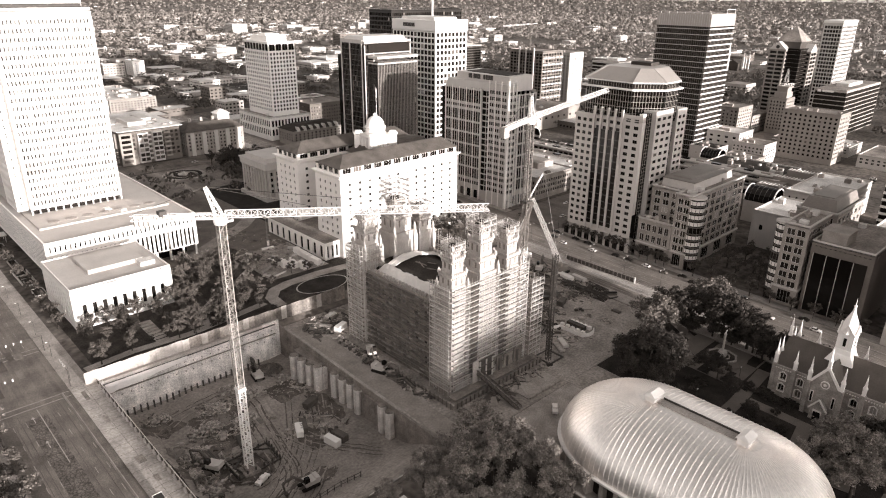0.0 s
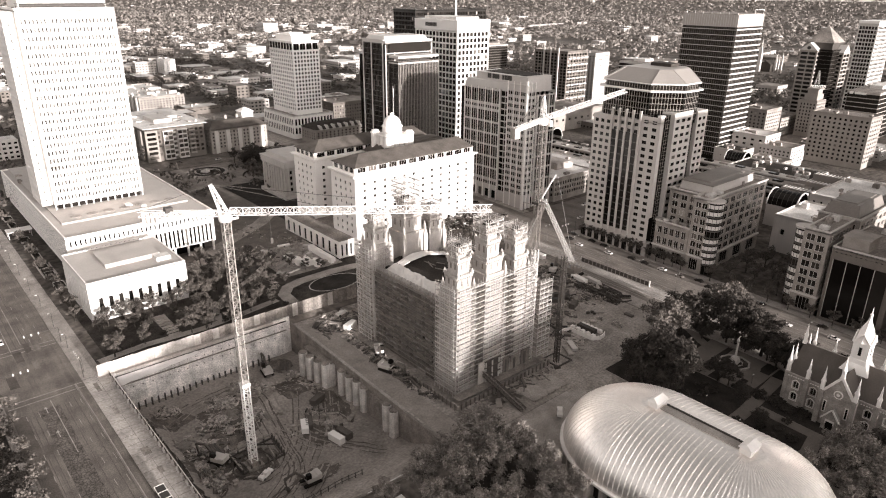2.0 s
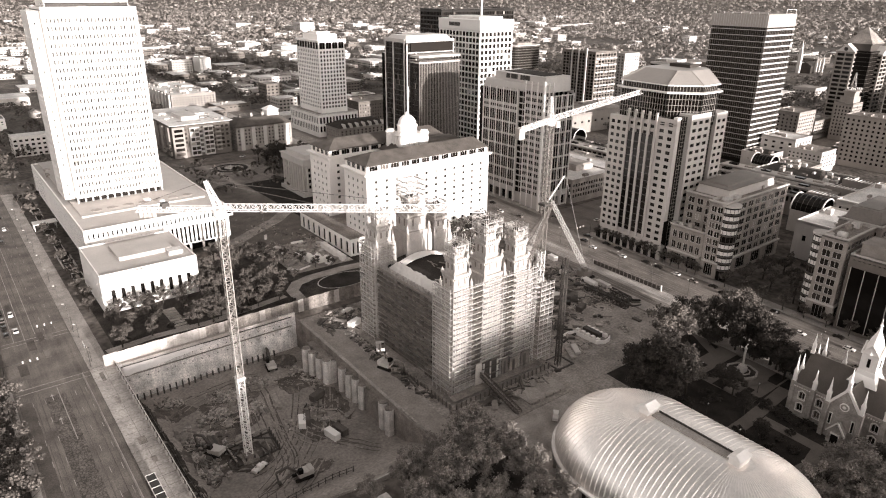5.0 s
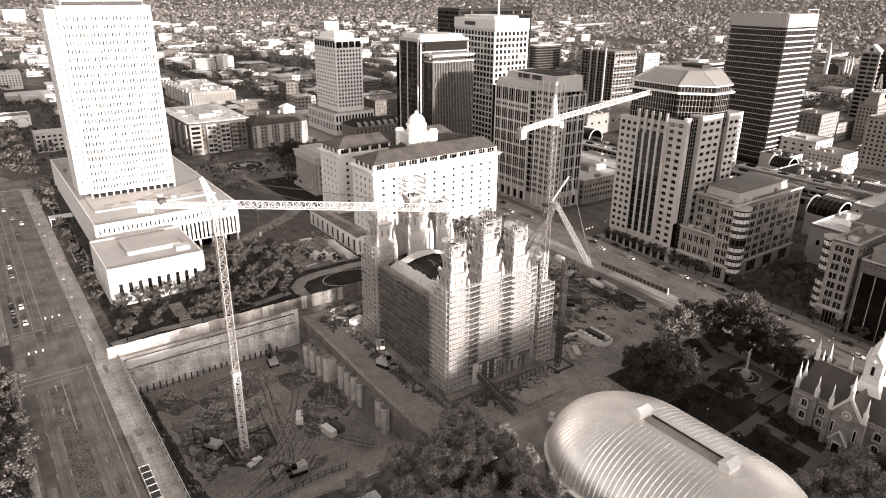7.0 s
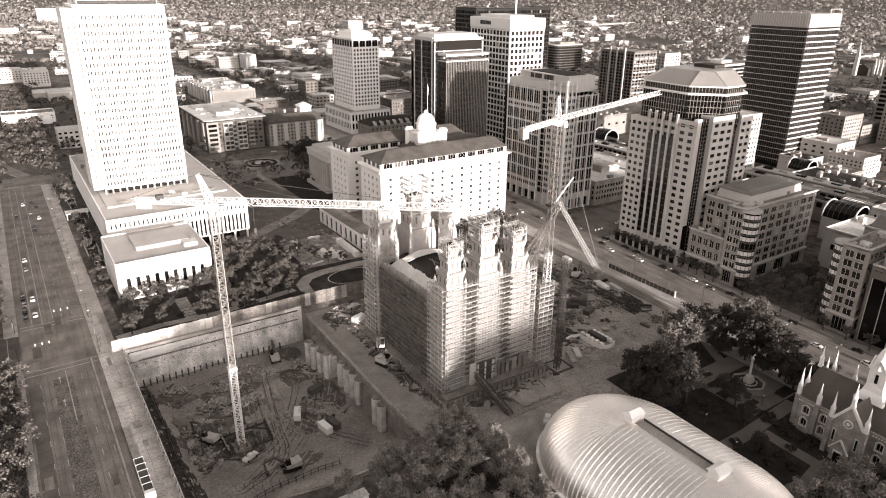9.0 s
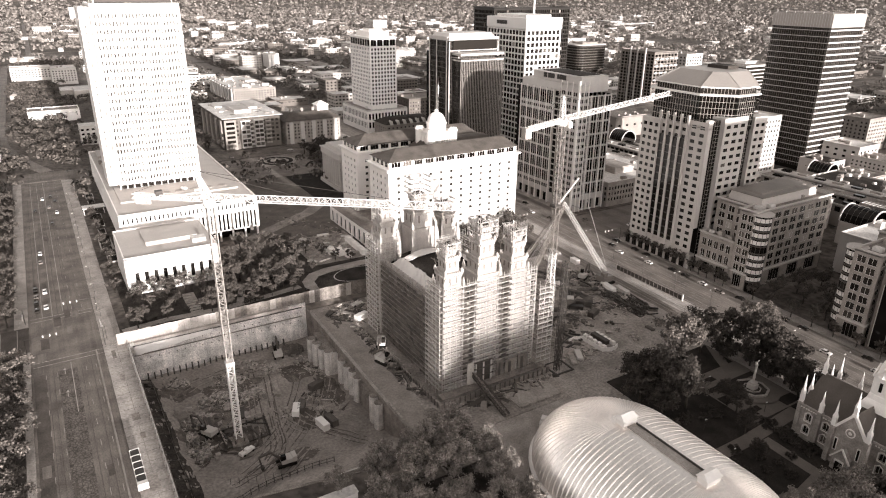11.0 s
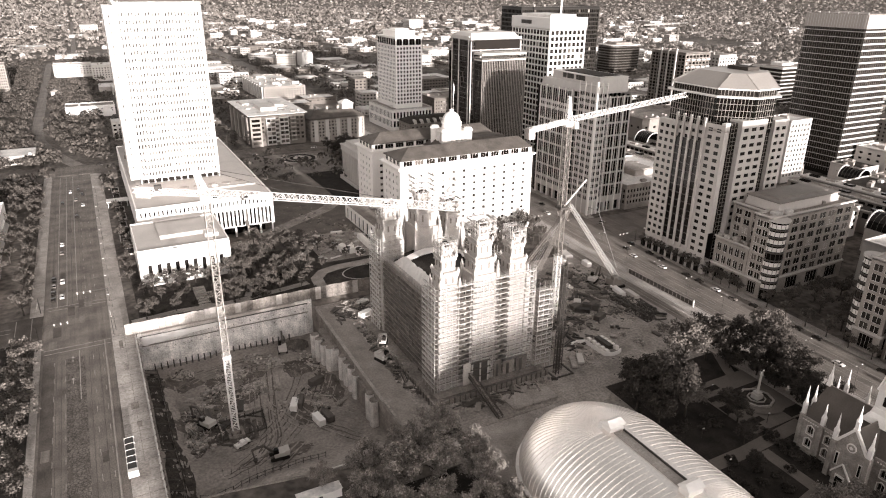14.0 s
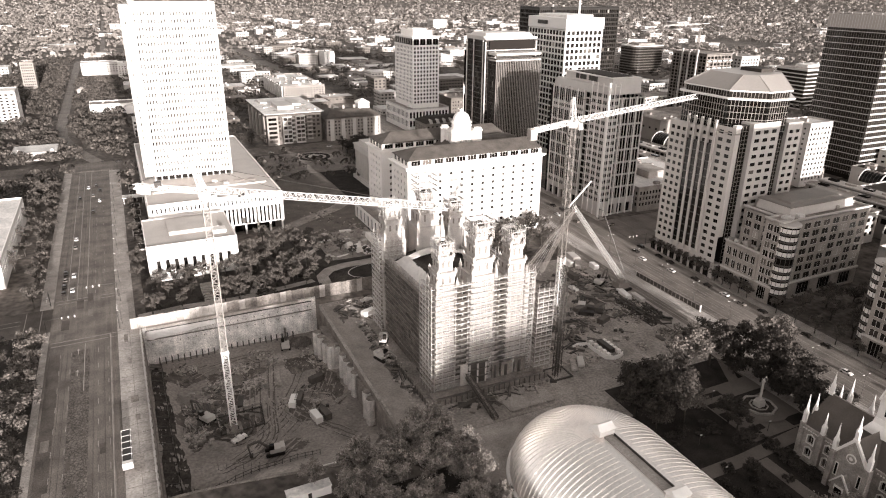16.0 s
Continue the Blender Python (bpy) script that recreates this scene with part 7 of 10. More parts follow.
        part("lancet_glass", M().box(xg - 0.2, xg - 0.13, yc + s - 0.3, yc + s + 0.3, -2.7, 1.1), GLASSD, t)
    p = M().add([(xg - 2.4, yc - 2.4, z0), (xg - 2.4, yc + 2.4, z0), (xg - 2.4, yc + 2.4, -3.6), (xg - 2.4, yc, -0.4), (xg - 2.4, yc - 2.4, -3.6), (xg, yc - 2.4, z0), (xg, yc + 2.4, z0), (xg, yc + 2.4, -3.6), (xg, yc, -0.4), (xg, yc - 2.4, -3.6)], [(1, 0, 4, 3, 2), (0, 5, 9, 4), (6, 1, 2, 7), (4, 9, 8, 3), (3, 8, 7, 2)])
    part("porch", p, GOTHIC, t)
    part("porch_trim", M().bar((xg - 2.5, yc - 2.9, -4.0), (xg - 2.5, yc, 0.1), 0.45).bar((xg - 2.5, yc + 2.9, -4.0), (xg - 2.5, yc, 0.1), 0.45), TRIM, t, "white porch trim")
    part("porch_arch", M().box(xg - 2.52, xg - 2.42, yc - 1.4, yc + 1.4, -5.4, -3.9), TRIM, t)
    part("porch_door", M().box(xg - 2.55, xg - 2.45, yc - 1.1, yc + 1.1, z0, -4.6), GLASSD, t)
    for a, b in ((y0, 45.6), (56.0, y1)):
        part("cornice", M().box(x0 - 0.5, x0 - 0.01, a, b, ze - 0.4, ze + 0.4), CONC, t, "pale bracketed cornice")
        d = M()
        for i in range(int((b - a) / 0.8)):
            d.box(x0 - 0.45, x0 - 0.02, a + 0.2 + i * 0.8, a + 0.6 + i * 0.8, ze - 0.9, ze - 0.4)
        part("dentil", d, TRIM, t, kind="stuff")
    part("plinth", M().box(x0 - 0.4, x0 - 0.02, 55.9, y1 + 0.3, z0, z0 + 1.6), GOTHIC, t)

    def pin(x, y, zb, zt, h=0.55, base=True):
        if base:
            b = part("buttress", M().box(x - h * 1.3, x + h * 1.3, y - h * 1.3, y + h * 1.3, z0, zb).box(x - h * 1.5, x + h * 1.5, y - h * 1.5, y + h * 1.5, zb, zb + 0.3), GOTHIC, t)
        else:
            b = part("pedestal", M().box(x - h * 1.3, x + h * 1.3, y - h * 1.3, y + h * 1.3, zb - 0.6, zb + 0.3), TRIM, t)
        L = zt - zb
        m2 = M().box(x - h, x + h, y - h, y + h, zb + 0.3, zb + L * 0.36)
        m2.lathe(x, y, [(h * 1.55, zb + L * 0.36), (h * 1.25, zb + L * 0.42), (h * 0.8, zb + L * 0.5), (h * 0.3, zb + L * 0.85), (0.03, zt)], 8)
        part("finial", m2, TRIM, b, "white pinnacle")
    for x, y, zt in ((229.0, 68.4, 14.6), (233.5, 68.6, 13.6), (244.5, 68.6, 13.6), (249.4, 68.4, 14.6), (228.2, 61.6, 12.6), (225.4, 55.9, 13.8), (225.4, 45.7, 13.8), (228.2, 40.0, 12.6), (228.6, 33.2, 14.6), (249.8, 61.6, 12.6), (249.8, 54, 12.6), (249.8, 46, 12.6), (249.8, 39, 12.6), (249.4, 33.2, 14.6)):
        pin(x, y, ze + 0.4, zt)
    pin(225.5, yc, 11.4, 19.4, 0.5, False)
    pin(xm, 68.4, 12.4, 19.6, 0.5, False)
    pin(xm, 33.2, 12.4, 19.6, 0.5, False)
    # central tower and spire
    sx, sy = 239.0, yc
    tw = part("spire_tower", M().frustum((sx - 4.4, sx + 4.4, sy - 4.4, sy + 4.4), 9.6, (sx - 2.9, sx + 2.9, sy - 2.9, sy + 2.9), 12.6).frustum((sx - 2.9, sx + 2.9, sy - 2.9, sy + 2.9), 12.6, (sx - 2.6, sx + 2.6, sy - 2.6, sy + 2.6), 14.2).box(sx - 2.5, sx + 2.5, sy - 2.5, sy + 2.5, 14.2, 20.4), TRIM, t, "white wooden spire tower")
    for a, b in ((-1, 0), (0, -1), (1, 0), (0, 1)):
        part("louvre", M().box(sx + a * 2.55 - (0.06 if a else 0.45), sx + a * 2.55 + (0.06 if a else 0.45), sy + b * 2.55 - (0.06 if b else 0.45), sy + b * 2.55 + (0.06 if b else 0.45), 15.6, 18.6), GLASSD, tw)
        q = Vector((a, b, 0)) * 2.7
        sd = Vector((b, a, 0)) * 2.7
        c = Vector((sx, sy, 0)) + q
        part("gablet", M().bar(c + sd + Vector((0, 0, 20.0)), c + Vector((0, 0, 23.4)), 0.45).bar(c - sd + Vector((0, 0, 20.0)), c + Vector((0, 0, 23.4)), 0.45), TRIM, tw, "white gablet on the spire")
    part("spire", M().lathe(sx, sy, [(3.3, 20.3), (2.7, 22.2), (2.0, 24.6), (1.1, 26.6), (0.55, 28.0), (0.35, 29.5), (0.6, 29.9), (0.2, 30.4), (0.03, 32.6)], 8), TRIM, tw)


TRIM = mat("white_painted_trim", 0.82, 0.6, var=0.08, size=3, fine=0.4, bump=0.05)
SHINGLE = mat("dark_shingles", 0.1, 0.85, var=0.2, size=4, fine=0.4, bump=0.3)
GOTHIC = mat("rough_granite_rubble", 0.34, 0.9, var=0.5, size=2.5, fine=0.35, bump=0.4)
gothic_hall()


# ---- the city beyond, building by building ----
def banded(name, label, x0, x1, y0, y1, z0, z1, rows, band=ALUM, body=GLASSD, share=0.42, proud=0.35):
    t = thing(name, label, "building")
    part("core", M().box(x0, x1, y0, y1, z0, z1), body, t, "dark continuous window glass")
    h = (z1 - z0) / rows
    for k in range(rows):
        z = z0 + k * h
        part("floor_band", M().box(x0 - proud, x1 + proud, y0 - proud, y1 + proud, z, z + h * share), band, t)
    part("cornice", M().box(x0 - proud, x1 + proud, y0 - proud, y1 + proud, z1, z1 + h * 0.5), band, t)
    part("roof", M().box(x0 + 1, x1 - 1, y0 + 1, y1 - 1, z1 + h * 0.5, z1 + h * 0.5 + 0.2), ROOF, t)
    part("penthouse", M().box(x0 + (x1 - x0) * 0.3, x0 + (x1 - x0) * 0.7, y0 + (y1 - y0) * 0.3, y0 + (y1 - y0) * 0.7, z1 + h * 0.5, z1 + h * 0.5 + 3), ROOFW, t)
    return t


BRICKT = mat("tan_brick", 0.27, 0.85, var=0.15, size=6, fine=0.4, bump=0.15, streak=0.08)
tower("old_stone_hotel", "tall old tan hotel block with rows of windows", (576, 600, 164, 207, 0, 39), BRICKT, GLASSD, (6, 10, 0.45, 0.5), (11, 10, 0.45, 0.5), ROOF, units=5, limit=120)
t = banded("curved_bank_block", "grey banded bank office block with ribbon windows", 700, 800, 199, 226, 0, 41, 10, band=CONC, share=0.17)
part("sign", M().box(699.2, 699.6, 221, 224, 40.2, 42.6).box(699.2, 699.6, 210, 219.6, 40.4, 42.2), ALUM, t, "pale sign drawn as plain bars")
t = tower("far_slab_tower", "pale office tower with a dark north face", (826, 872, 252.5, 271.5, 0, 96), STONE, GLASSD, (12, 22, 0.7, 0.62), (6, 22, 0.8, 0.7), units=2, limit=100)
part("crown", M().box(825.5, 872.5, 252, 272, 96.9, 99.5), ALUM, t)
t = thing("gabled_tower", "dark glass tower with gabled stone wings and a pyramid roof", "building")
part("core", M().box(700, 735, 246, 274, 0, 77), GLASSD, t, "dark glass core")
for k in range(20):
    part("floor_line", M().box(699.8, 735.2, 245.8, 274.2, 3 + k * 3.8, 3.35 + k * 3.8), BRONZE, t)
w, holes = M(), []
facade(w, holes, (696, 274), (0, -1), (-1, 0), 16, 0, 76, 2, 19, 0.86, 0.62, 1, 1, 0.8, 0.4)
facade(w, holes, (696, 258), (1, 0), (0, -1), 10, 0, 76, 1, 19, 0.9, 0.62, 1, 1, 0.8, 0.4)
facade(w, holes, (716, 242), (1, 0), (0, -1), 16, 0, 74, 2, 19, 0.88, 0.66, 1, 1, 0.8, 0.4)
facade(w, holes, (716, 252), (0, -1), (-1, 0), 10, 0, 74, 1, 19, 0.88, 0.62, 1, 1, 0.8, 0.4)
facade(w, holes, (732, 242), (0, 1), (1, 0), 10, 0, 74, 0, 0, 1, 1)
part("wing_wall", w, BRICKT, t)
windows(t, holes, GLASSD, DARKM, 0, 20)
part("gable", M().add([(696, 258, 76), (696, 274, 76), (696, 266, 83), (712, 258, 76), (712, 274, 76), (712, 266, 83)], [(1, 0, 2), (0, 3, 5, 2), (1, 2, 5, 4), (3, 4, 5)]), GREYST, t)
part("gable", M().add([(716, 242, 74), (732, 242, 74), (724, 242, 81), (716, 256, 74), (732, 256, 74), (724, 256, 81)], [(0, 1, 2), (0, 2, 5, 3), (1, 4, 5, 2), (3, 5, 4)]), GREYST, t)
part("gable_rose", M().tube((695.95, 266, 78.2), (695.7, 266, 78.2), 1.7, 1.7, 14), DARKM, t)
part("crown", M().box(705, 731, 249, 271, 77, 82).box(704, 732, 248, 272, 82, 83), BRONZE, t)
part("roof", M().frustum((704, 732, 248, 272), 83, (717.6, 718.4, 259.6, 260.4), 97), ROOF, t, "grey pyramid roof")
t = tower("old_office_block", "old tan stone office block with a rooftop sign", (672, 692, 240, 256, 0, 33), BRICKT, GLASSD, (7, 9, 0.45, 0.55), (5, 9, 0.45, 0.55), limit=60)
part("setback", M().box(674, 688, 241.5, 253, 33.9, 39), BRICKT, t)
part("sign_tower", M().box(675, 685, 242, 251, 39, 43).box(674, 686, 241, 252, 43, 44.5), BRICKT, t)
lattice(t, "sign_spire", (680, 246.5, 48), (680, 246.5, 60), 3.4, GALV, chord=0.25, lace=0.16, taper=0.15, label="white lattice sign spire")
cu = bpy.data.curves.new("sign_letters", "FONT")
cu.body, cu.size, cu.extrude, cu.align_x = "CENTER", 3.2, 0.2, "CENTER"
o = new("sign_letters", cu)
bpy.context.view_layer.update()
me = bpy.data.meshes.new_from_object(o)
bpy.data.objects.remove(o)
me.materials.append(STEEL)
o = part("sign_letters", me, None, t, "white rooftop sign reading CENTER")
o.matrix_local = pose(679, 244, 45.1, 90, 0, -50)
tower("brown_office_block", "old brown brick office block", (622, 652, 262, 286, 0, 27), BRICK, GLASS, (7, 7, 0.42, 0.5), (6, 7, 0.42, 0.5), limit=60)
tower("low_white_office", "low office with white west front and brown side", (509, 530, 227, 249, 0, 12), TANST, GLASSD, (6, 3, 0.5, 0.55), (2, 1, 0.1, 0.1), ROOFD, units=7, limit=30)
tower("low_white_office", "low white office with rows of windows", (533, 556, 200, 226, 0, 15.5), TANST, GLASSD, (5, 4, 0.45, 0.5), (8, 4, 0.45, 0.5), ROOF, units=4, limit=40)
tower("stepped_white_block", "stepped white stair block", (536, 562, 222, 249, 0, 21), STONE, GLASSD, (5, 4, 0.4, 0.4), (4, 4, 0.4, 0.4), ROOFW, units=3, limit=30)
tower("billboard_building", "low building with a painted wall", (596, 612, 192, 220, 0, 9), BRICK, GLASS, (3, 2, 0.4, 0.4), (3, 2, 0.4, 0.4), ROOFW, units=2, limit=12)
t = tower("balcony_tower", "tower of flats under construction with open dark storeys", (577, 611, 458, 504, 0, 66), CONCD, GLASSD, (7, 19, 0.78, 0.72), (10, 19, 0.84, 0.74), limit=120, depth=0.9)
for i in range(5):
    for k in range(9):
        part("balcony", M().box(578 + i * 7, 582.5 + i * 7, 456.6, 458, 4 + k * 6.9, 5.2 + k * 6.9), ALUM, t)
part("stair_core", M().box(575.6, 577, 469, 470.4, 0, 70).box(575.6, 577, 480, 481, 0, 68).box(575.6, 577, 489, 490.4, 0, 70), STONE, t)
t = tower("slim_balcony_tower", "slim pale balcony tower", (625, 650, 458, 490, 0, 62), STONE, GLASS, (6, 18, 0.55, 0.55), (7, 18, 0.5, 0.5), limit=60)
t = thing("round_dark_tower", "broad dark glass office block with rounded corners", "building")


def soft_slab(x0, x1, y0, y1, r):
    pts = []
    for cx, cy, a0 in ((x1 - r, y0 + r, -90), (x1 - r, y1 - r, 0), (x0 + r, y1 - r, 90), (x0 + r, y0 + r, 180)):
        pts += [(cx + r * math.cos(radians(a0 + 22.5 * k)), cy + r * math.sin(radians(a0 + 22.5 * k))) for k in range(5)]
    return pts


part("core", M().poly(soft_slab(778, 838, 790, 832, 11), 0, 41), GLASSD, t)
for k in range(10):
    part("floor_band", M().poly(soft_slab(777.6, 838.4, 789.6, 832.4, 11), 2.6 + k * 4, 3.9 + k * 4), BRONZE, t)
part("cornice", M().poly(soft_slab(777.4, 838.6, 789.4, 832.6, 11), 40.8, 42.2), TANST, t, "pale cornice")
part("roof_house", M().box(792, 824, 800, 824, 42.2, 45), ROOF, t)
banded("striped_office", "office block with pale and dark stripes", 742, 790, 469, 508, 0, 42, 10, band=TANST, share=0.3)
banded("edge_office", "office block with white sunshade bands", 430, 470, 62, 92, -6, 34, 10, share=0.35)
t = tower("slim_white_office", "white office block with square windows", (467, 489, 256, 276, 0, 43), STONE, GLASS, (6, 11, 0.5, 0.5), (3, 11, 0.25, 0.4), ROOFW, units=2, limit=70)
t = tower("modern_apartments", "dark apartment block with pale glazed balcony bays and a white roof", (163, 209, 524, 604, 0, 25), BRICKD, GLASSB, (12, 6, 0.6, 0.6), (20, 6, 0.45, 0.55), ROOFW, units=22, limit=120, seed=9)
part("pale_wing", M().box(162.6, 172, 522.6, 523.95, 0, 24.4), BRICKT, t, "tan brick corner wing")
for k in range(6):
    part("wing_window", M().box(164, 170.6, 522.45, 522.58, 2.2 + k * 3.7, 4.3 + k * 3.7), GLASSD, t)
for x, w in ((175.5, 7.5), (186.5, 7.5)):
    part("bay_front", M().box(x, x + w, 520.6, 523.9, 1, 23.2).box(x - 0.4, x + w + 0.4, 520.2, 523.9, 23.2, 23.8), GREYST, t, "pale glazed bay front")
    for k in range(6):
        for q in (0.5, w / 2 + 0.25):
            part("bay_window", M().box(x + q, x + q + w / 2 - 0.75, 520.45, 520.58, 2.4 + k * 3.6, 4.8 + k * 3.6), GLASSB, t)
for k in range(6):
    part("balcony", M().box(183.2, 186.3, 521.8, 523.9, 3 + k * 3.6, 4.1 + k * 3.6), STONE, t)
    part("balcony", M().box(196.6, 201, 522.6, 523.95, 3 + k * 3.6, 4.1 + k * 3.6), CONC, t)
for y in (530, 546, 562, 578, 594):
    part("side_bay", M().box(161.4, 162.9, y, y + 5.5, 1.5, 23.5), BRICKT, t, "tan brick side bay")
part("eave", M().box(161, 211, 521.5, 606, 25.95, 26.4), ROOFW, t, "broad white eave")
part("roof_house", M().box(176, 190, 540, 566, 26.4, 29.4).box(192, 200, 556, 580, 26.4, 28.6).box(168, 174, 574, 592, 26.4, 28), STONE, t, "pale rooftop houses")
t = tower("brick_apartment_hall", "long brown brick apartment hall with a hipped roof", (213, 262, 522, 552, 0, 19), BRICK, GLASS, (16, 5, 0.45, 0.55), (8, 5, 0.45, 0.55), ROOFD, units=0, limit=120, rim=0.3)
for i in range(5):
    part("pale_bay", M().box(216 + i * 10, 219.2 + i * 10, 520.9, 521.95, 0, 18.4), TANST, t, "pale brick bay")
part("hip_roof", M().frustum((211.5, 263.5, 520.5, 553.5), 19.4, (220, 255, 532, 542), 24.5), TILE, t)
part("belvedere", M().box(246, 256, 533, 543, 23, 29).frustum((245, 257, 532, 544), 29, (250, 252, 537, 539), 32), WHITE, t, "white rooftop belvedere")
for i in range(4):
    part("chimney", M().box(222 + i * 10, 224 + i * 10, 536, 538, 23, 27.5), BRICK, t)
tower("white_roofed_store", "low store with a broad white roof", (232, 264, 680, 706, 0, 6.5), BRICKD, GLASSD, (8, 1, 0.6, 0.4), (6, 1, 0.6, 0.4), ROOFW, units=3, limit=16)
tower("white_roofed_store", "low store with a broad white roof", (262, 300, 706, 730, 0, 7), BRICKD, GLASSD, (8, 1, 0.6, 0.4), (6, 1, 0.6, 0.4), ROOFW, units=2, limit=16)
t = tower("terrace_flats", "terraced brick flats with pale bays and a cluttered white roof", (226, 274, 738, 850, 0, 17), BRICK, GLASS, (14, 5, 0.5, 0.5), (26, 5, 0.5, 0.6), ROOFW, units=26, limit=60, seed=14)
for i in range(9):
    part("side_bay", M().box(224.4, 225.95, 742 + i * 12, 746.5 + i * 12, 2, 17.6), STONE, t, "pale stone bay")
part("penthouse", M().box(240, 248, 752, 764, 17.9, 20.6).box(254, 266, 790, 800, 17.9, 20.2).box(236, 246, 816, 834, 17.9, 20.6).box(262, 270, 748, 752, 17.9, 21), STONE, t, "pale stair heads on the roof")
tower("white_block", "plain white block among trees", (371, 388, 1073, 1104, 0, 21), WHITE, GLASS, (2, 5, 0.2, 0.4), (3, 5, 0.3, 0.4), ROOFW, units=1, limit=20)
t = tower("tall_flats", "pale balcony flats among trees", (-96, -31, 702, 730, 0, 31), TANST, GLASS, (14, 9, 0.5, 0.5), (7, 9, 0.5, 0.5), ROOFW, units=3, limit=120)
tower("slab_flats", "slim brown slab of flats", (-44, -30, 905, 925, 0, 37), BRICKT, GLASSD, (6, 10, 0.5, 0.5), (5, 10, 0.5, 0.5), units=2, limit=60)
t = tower("white_school", "long white building with arched porches", (27, 72, 735, 760, 0, 9), WHITE, GLASS, (10, 2, 0.4, 0.5), (5, 2, 0.4, 0.5), ROOF, units=2, limit=30)
for x in (36, 64):
    part("porch", M().tube((x, 727, 3.5), (x, 735, 3.5), 5.0, 5.0, 14), WHITE, t)
tower("hillside_block", "broad white block high among far trees", (188, 252, 2690, 2730, 0, 44), STONE, GLASS, (14, 9, 0.4, 0.4), (8, 9, 0.4, 0.4), ROOFW, units=3, limit=30)
tower("white_apartments", "white apartment block among leafy trees", (13, 62, 1070, 1096, 0, 17), STONE, GLASS, (12, 4, 0.45, 0.5), (6, 4, 0.45, 0.5), ROOFW, units=3, limit=60)
tower("white_apartments", "white apartment block among leafy trees", (60, 90, 1010, 1050, 0, 20), STONE, GLASS, (8, 5, 0.45, 0.5), (8, 5, 0.45, 0.5), ROOFW, units=3, limit=60)
t = tower("street_corner_block", "white-fronted low block across the north street", (-46, -2.5, 289, 392, 0, 12.5), WHITE, GLASS, (6, 3, 0.1, 0.1), (24, 3, 0.35, 0.5), ROOFW, units=4, limit=20)
t = tower("podium_shops", "old dark-roofed arcade building", (296, 346, 499, 523, 0, 12), BRICKT, GLASSD, (12, 3, 0.4, 0.6), (6, 3, 0.4, 0.6), ROOFD, units=6, limit=50)
part("hip_roof", M().frustum((295, 347, 498, 524), 12.95, (304, 338, 507, 515), 17.2), ROOFD, t, "dark hipped roof")
for i in range(7):
    part("dormer", M().frustum((299.5 + i * 6.6, 302.5 + i * 6.6, 497.6, 503), 12.4, (300.5 + i * 6.6, 301.5 + i * 6.6, 498, 503), 16), STONE, t, "pale stone dormer")
tower("white_striped_block", "narrow white striped block", (371, 389, 588, 606, 0, 24), ALUM, GLASSD, (1, 7, 0.95, 0.5), (1, 7, 0.95, 0.4), limit=14)
tower("long_brick_block", "long brown brick office block", (345, 392, 548, 584, 0, 24), BRICKD, GLASS, (16, 6, 0.4, 0.45), (10, 6, 0.4, 0.45), ROOF, units=4, limit=110)
tower("low_annex", "low grey annex beside the glass tower", (280, 294, 345, 380, 0, 14), CONC, GLASS, (3, 3, 0.4, 0.4), (8, 3, 0.4, 0.4), ROOF, units=3, limit=20)
# shopping streets south of the tram street
tower("mall_block", "mall block with a pale roof", (366, 420, 172, 216, -3, 14), TANST, GLASSD, (12, 3, 0.6, 0.6), (9, 3, 0.6, 0.6), ROOF, units=16, limit=12, seed=21)
tower("mall_block", "mall block with white rear wall", (366, 404, 108, 137, -5, 15), STONE, GLASSD, (10, 3, 0.3, 0.4), (3, 1, 0.2, 0.2), ROOFW, units=6, limit=12, seed=22)
tower("mall_block", "mall block with a pale roof", (462, 500, 160, 216, -2, 11), TANST, GLASSD, (14, 3, 0.6, 0.6), (10, 3, 0.6, 0.6), ROOFD, units=18, limit=14, seed=23)
tower("mall_block", "mall block with white walls and shop windows", (418, 478, 110, 140, -4, 16), TANST, GLASSD, (14, 3, 0.3, 0.4), (7, 3, 0.3, 0.4), ROOFW, units=8, limit=16, seed=24)
tower("mall_block", "low white-roofed mall block", (372, 424, 66, 84, -6, 13), WHITE, GLASS, (10, 2, 0.4, 0.5), (4, 2, 0.4, 0.5), ROOFW, units=5, limit=10, seed=25)
for x, y0, y1, r in ((451, 362, 376, 8.0), (412, 141, 158, 8.5), (496, 216, 230, 7.0), (380, 216.5, 222, 6.0)):
    t = thing("arched_canopy", "arched glass canopy with a pale rim", "canopy")
    for k in range(7):
        y = y0 + (y1 - y0) * k / 6
        m = M()
        for i in range(12):
            a, b = math.pi * i / 12, math.pi * (i + 1) / 12
            m.bar((x + r * math.cos(a), y, 9 + r * math.sin(a)), (x + r * math.cos(b), y, 9 + r * math.sin(b)), 0.6 if k in (0, 6) else 0.14)
        part("rib", m, STEEL if k in (0, 6) else STEELD, t)
    m = M()
    for i in range(12):
        a, b = math.pi * i / 12, math.pi * (i + 1) / 12
        m.quad((x + r * 0.98 * math.cos(a), y0, 9 + r * 0.98 * math.sin(a)), (x + r * 0.98 * math.cos(b), y0, 9 + r * 0.98 * math.sin(b)), (x + r * 0.98 * math.cos(b), y1, 9 + r * 0.98 * math.sin(b)), (x + r * 0.98 * math.cos(a), y1, 9 + r * 0.98 * math.sin(a)))
    part("glazing", m, GLASSD, t)
    part("wall", M().box(x - r, x - r + 0.6, y0, y1, -4, 9), TANST, t)
    part("wall", M().box(x + r - 0.6, x + r, y0, y1, -4, 9), TANST, t)
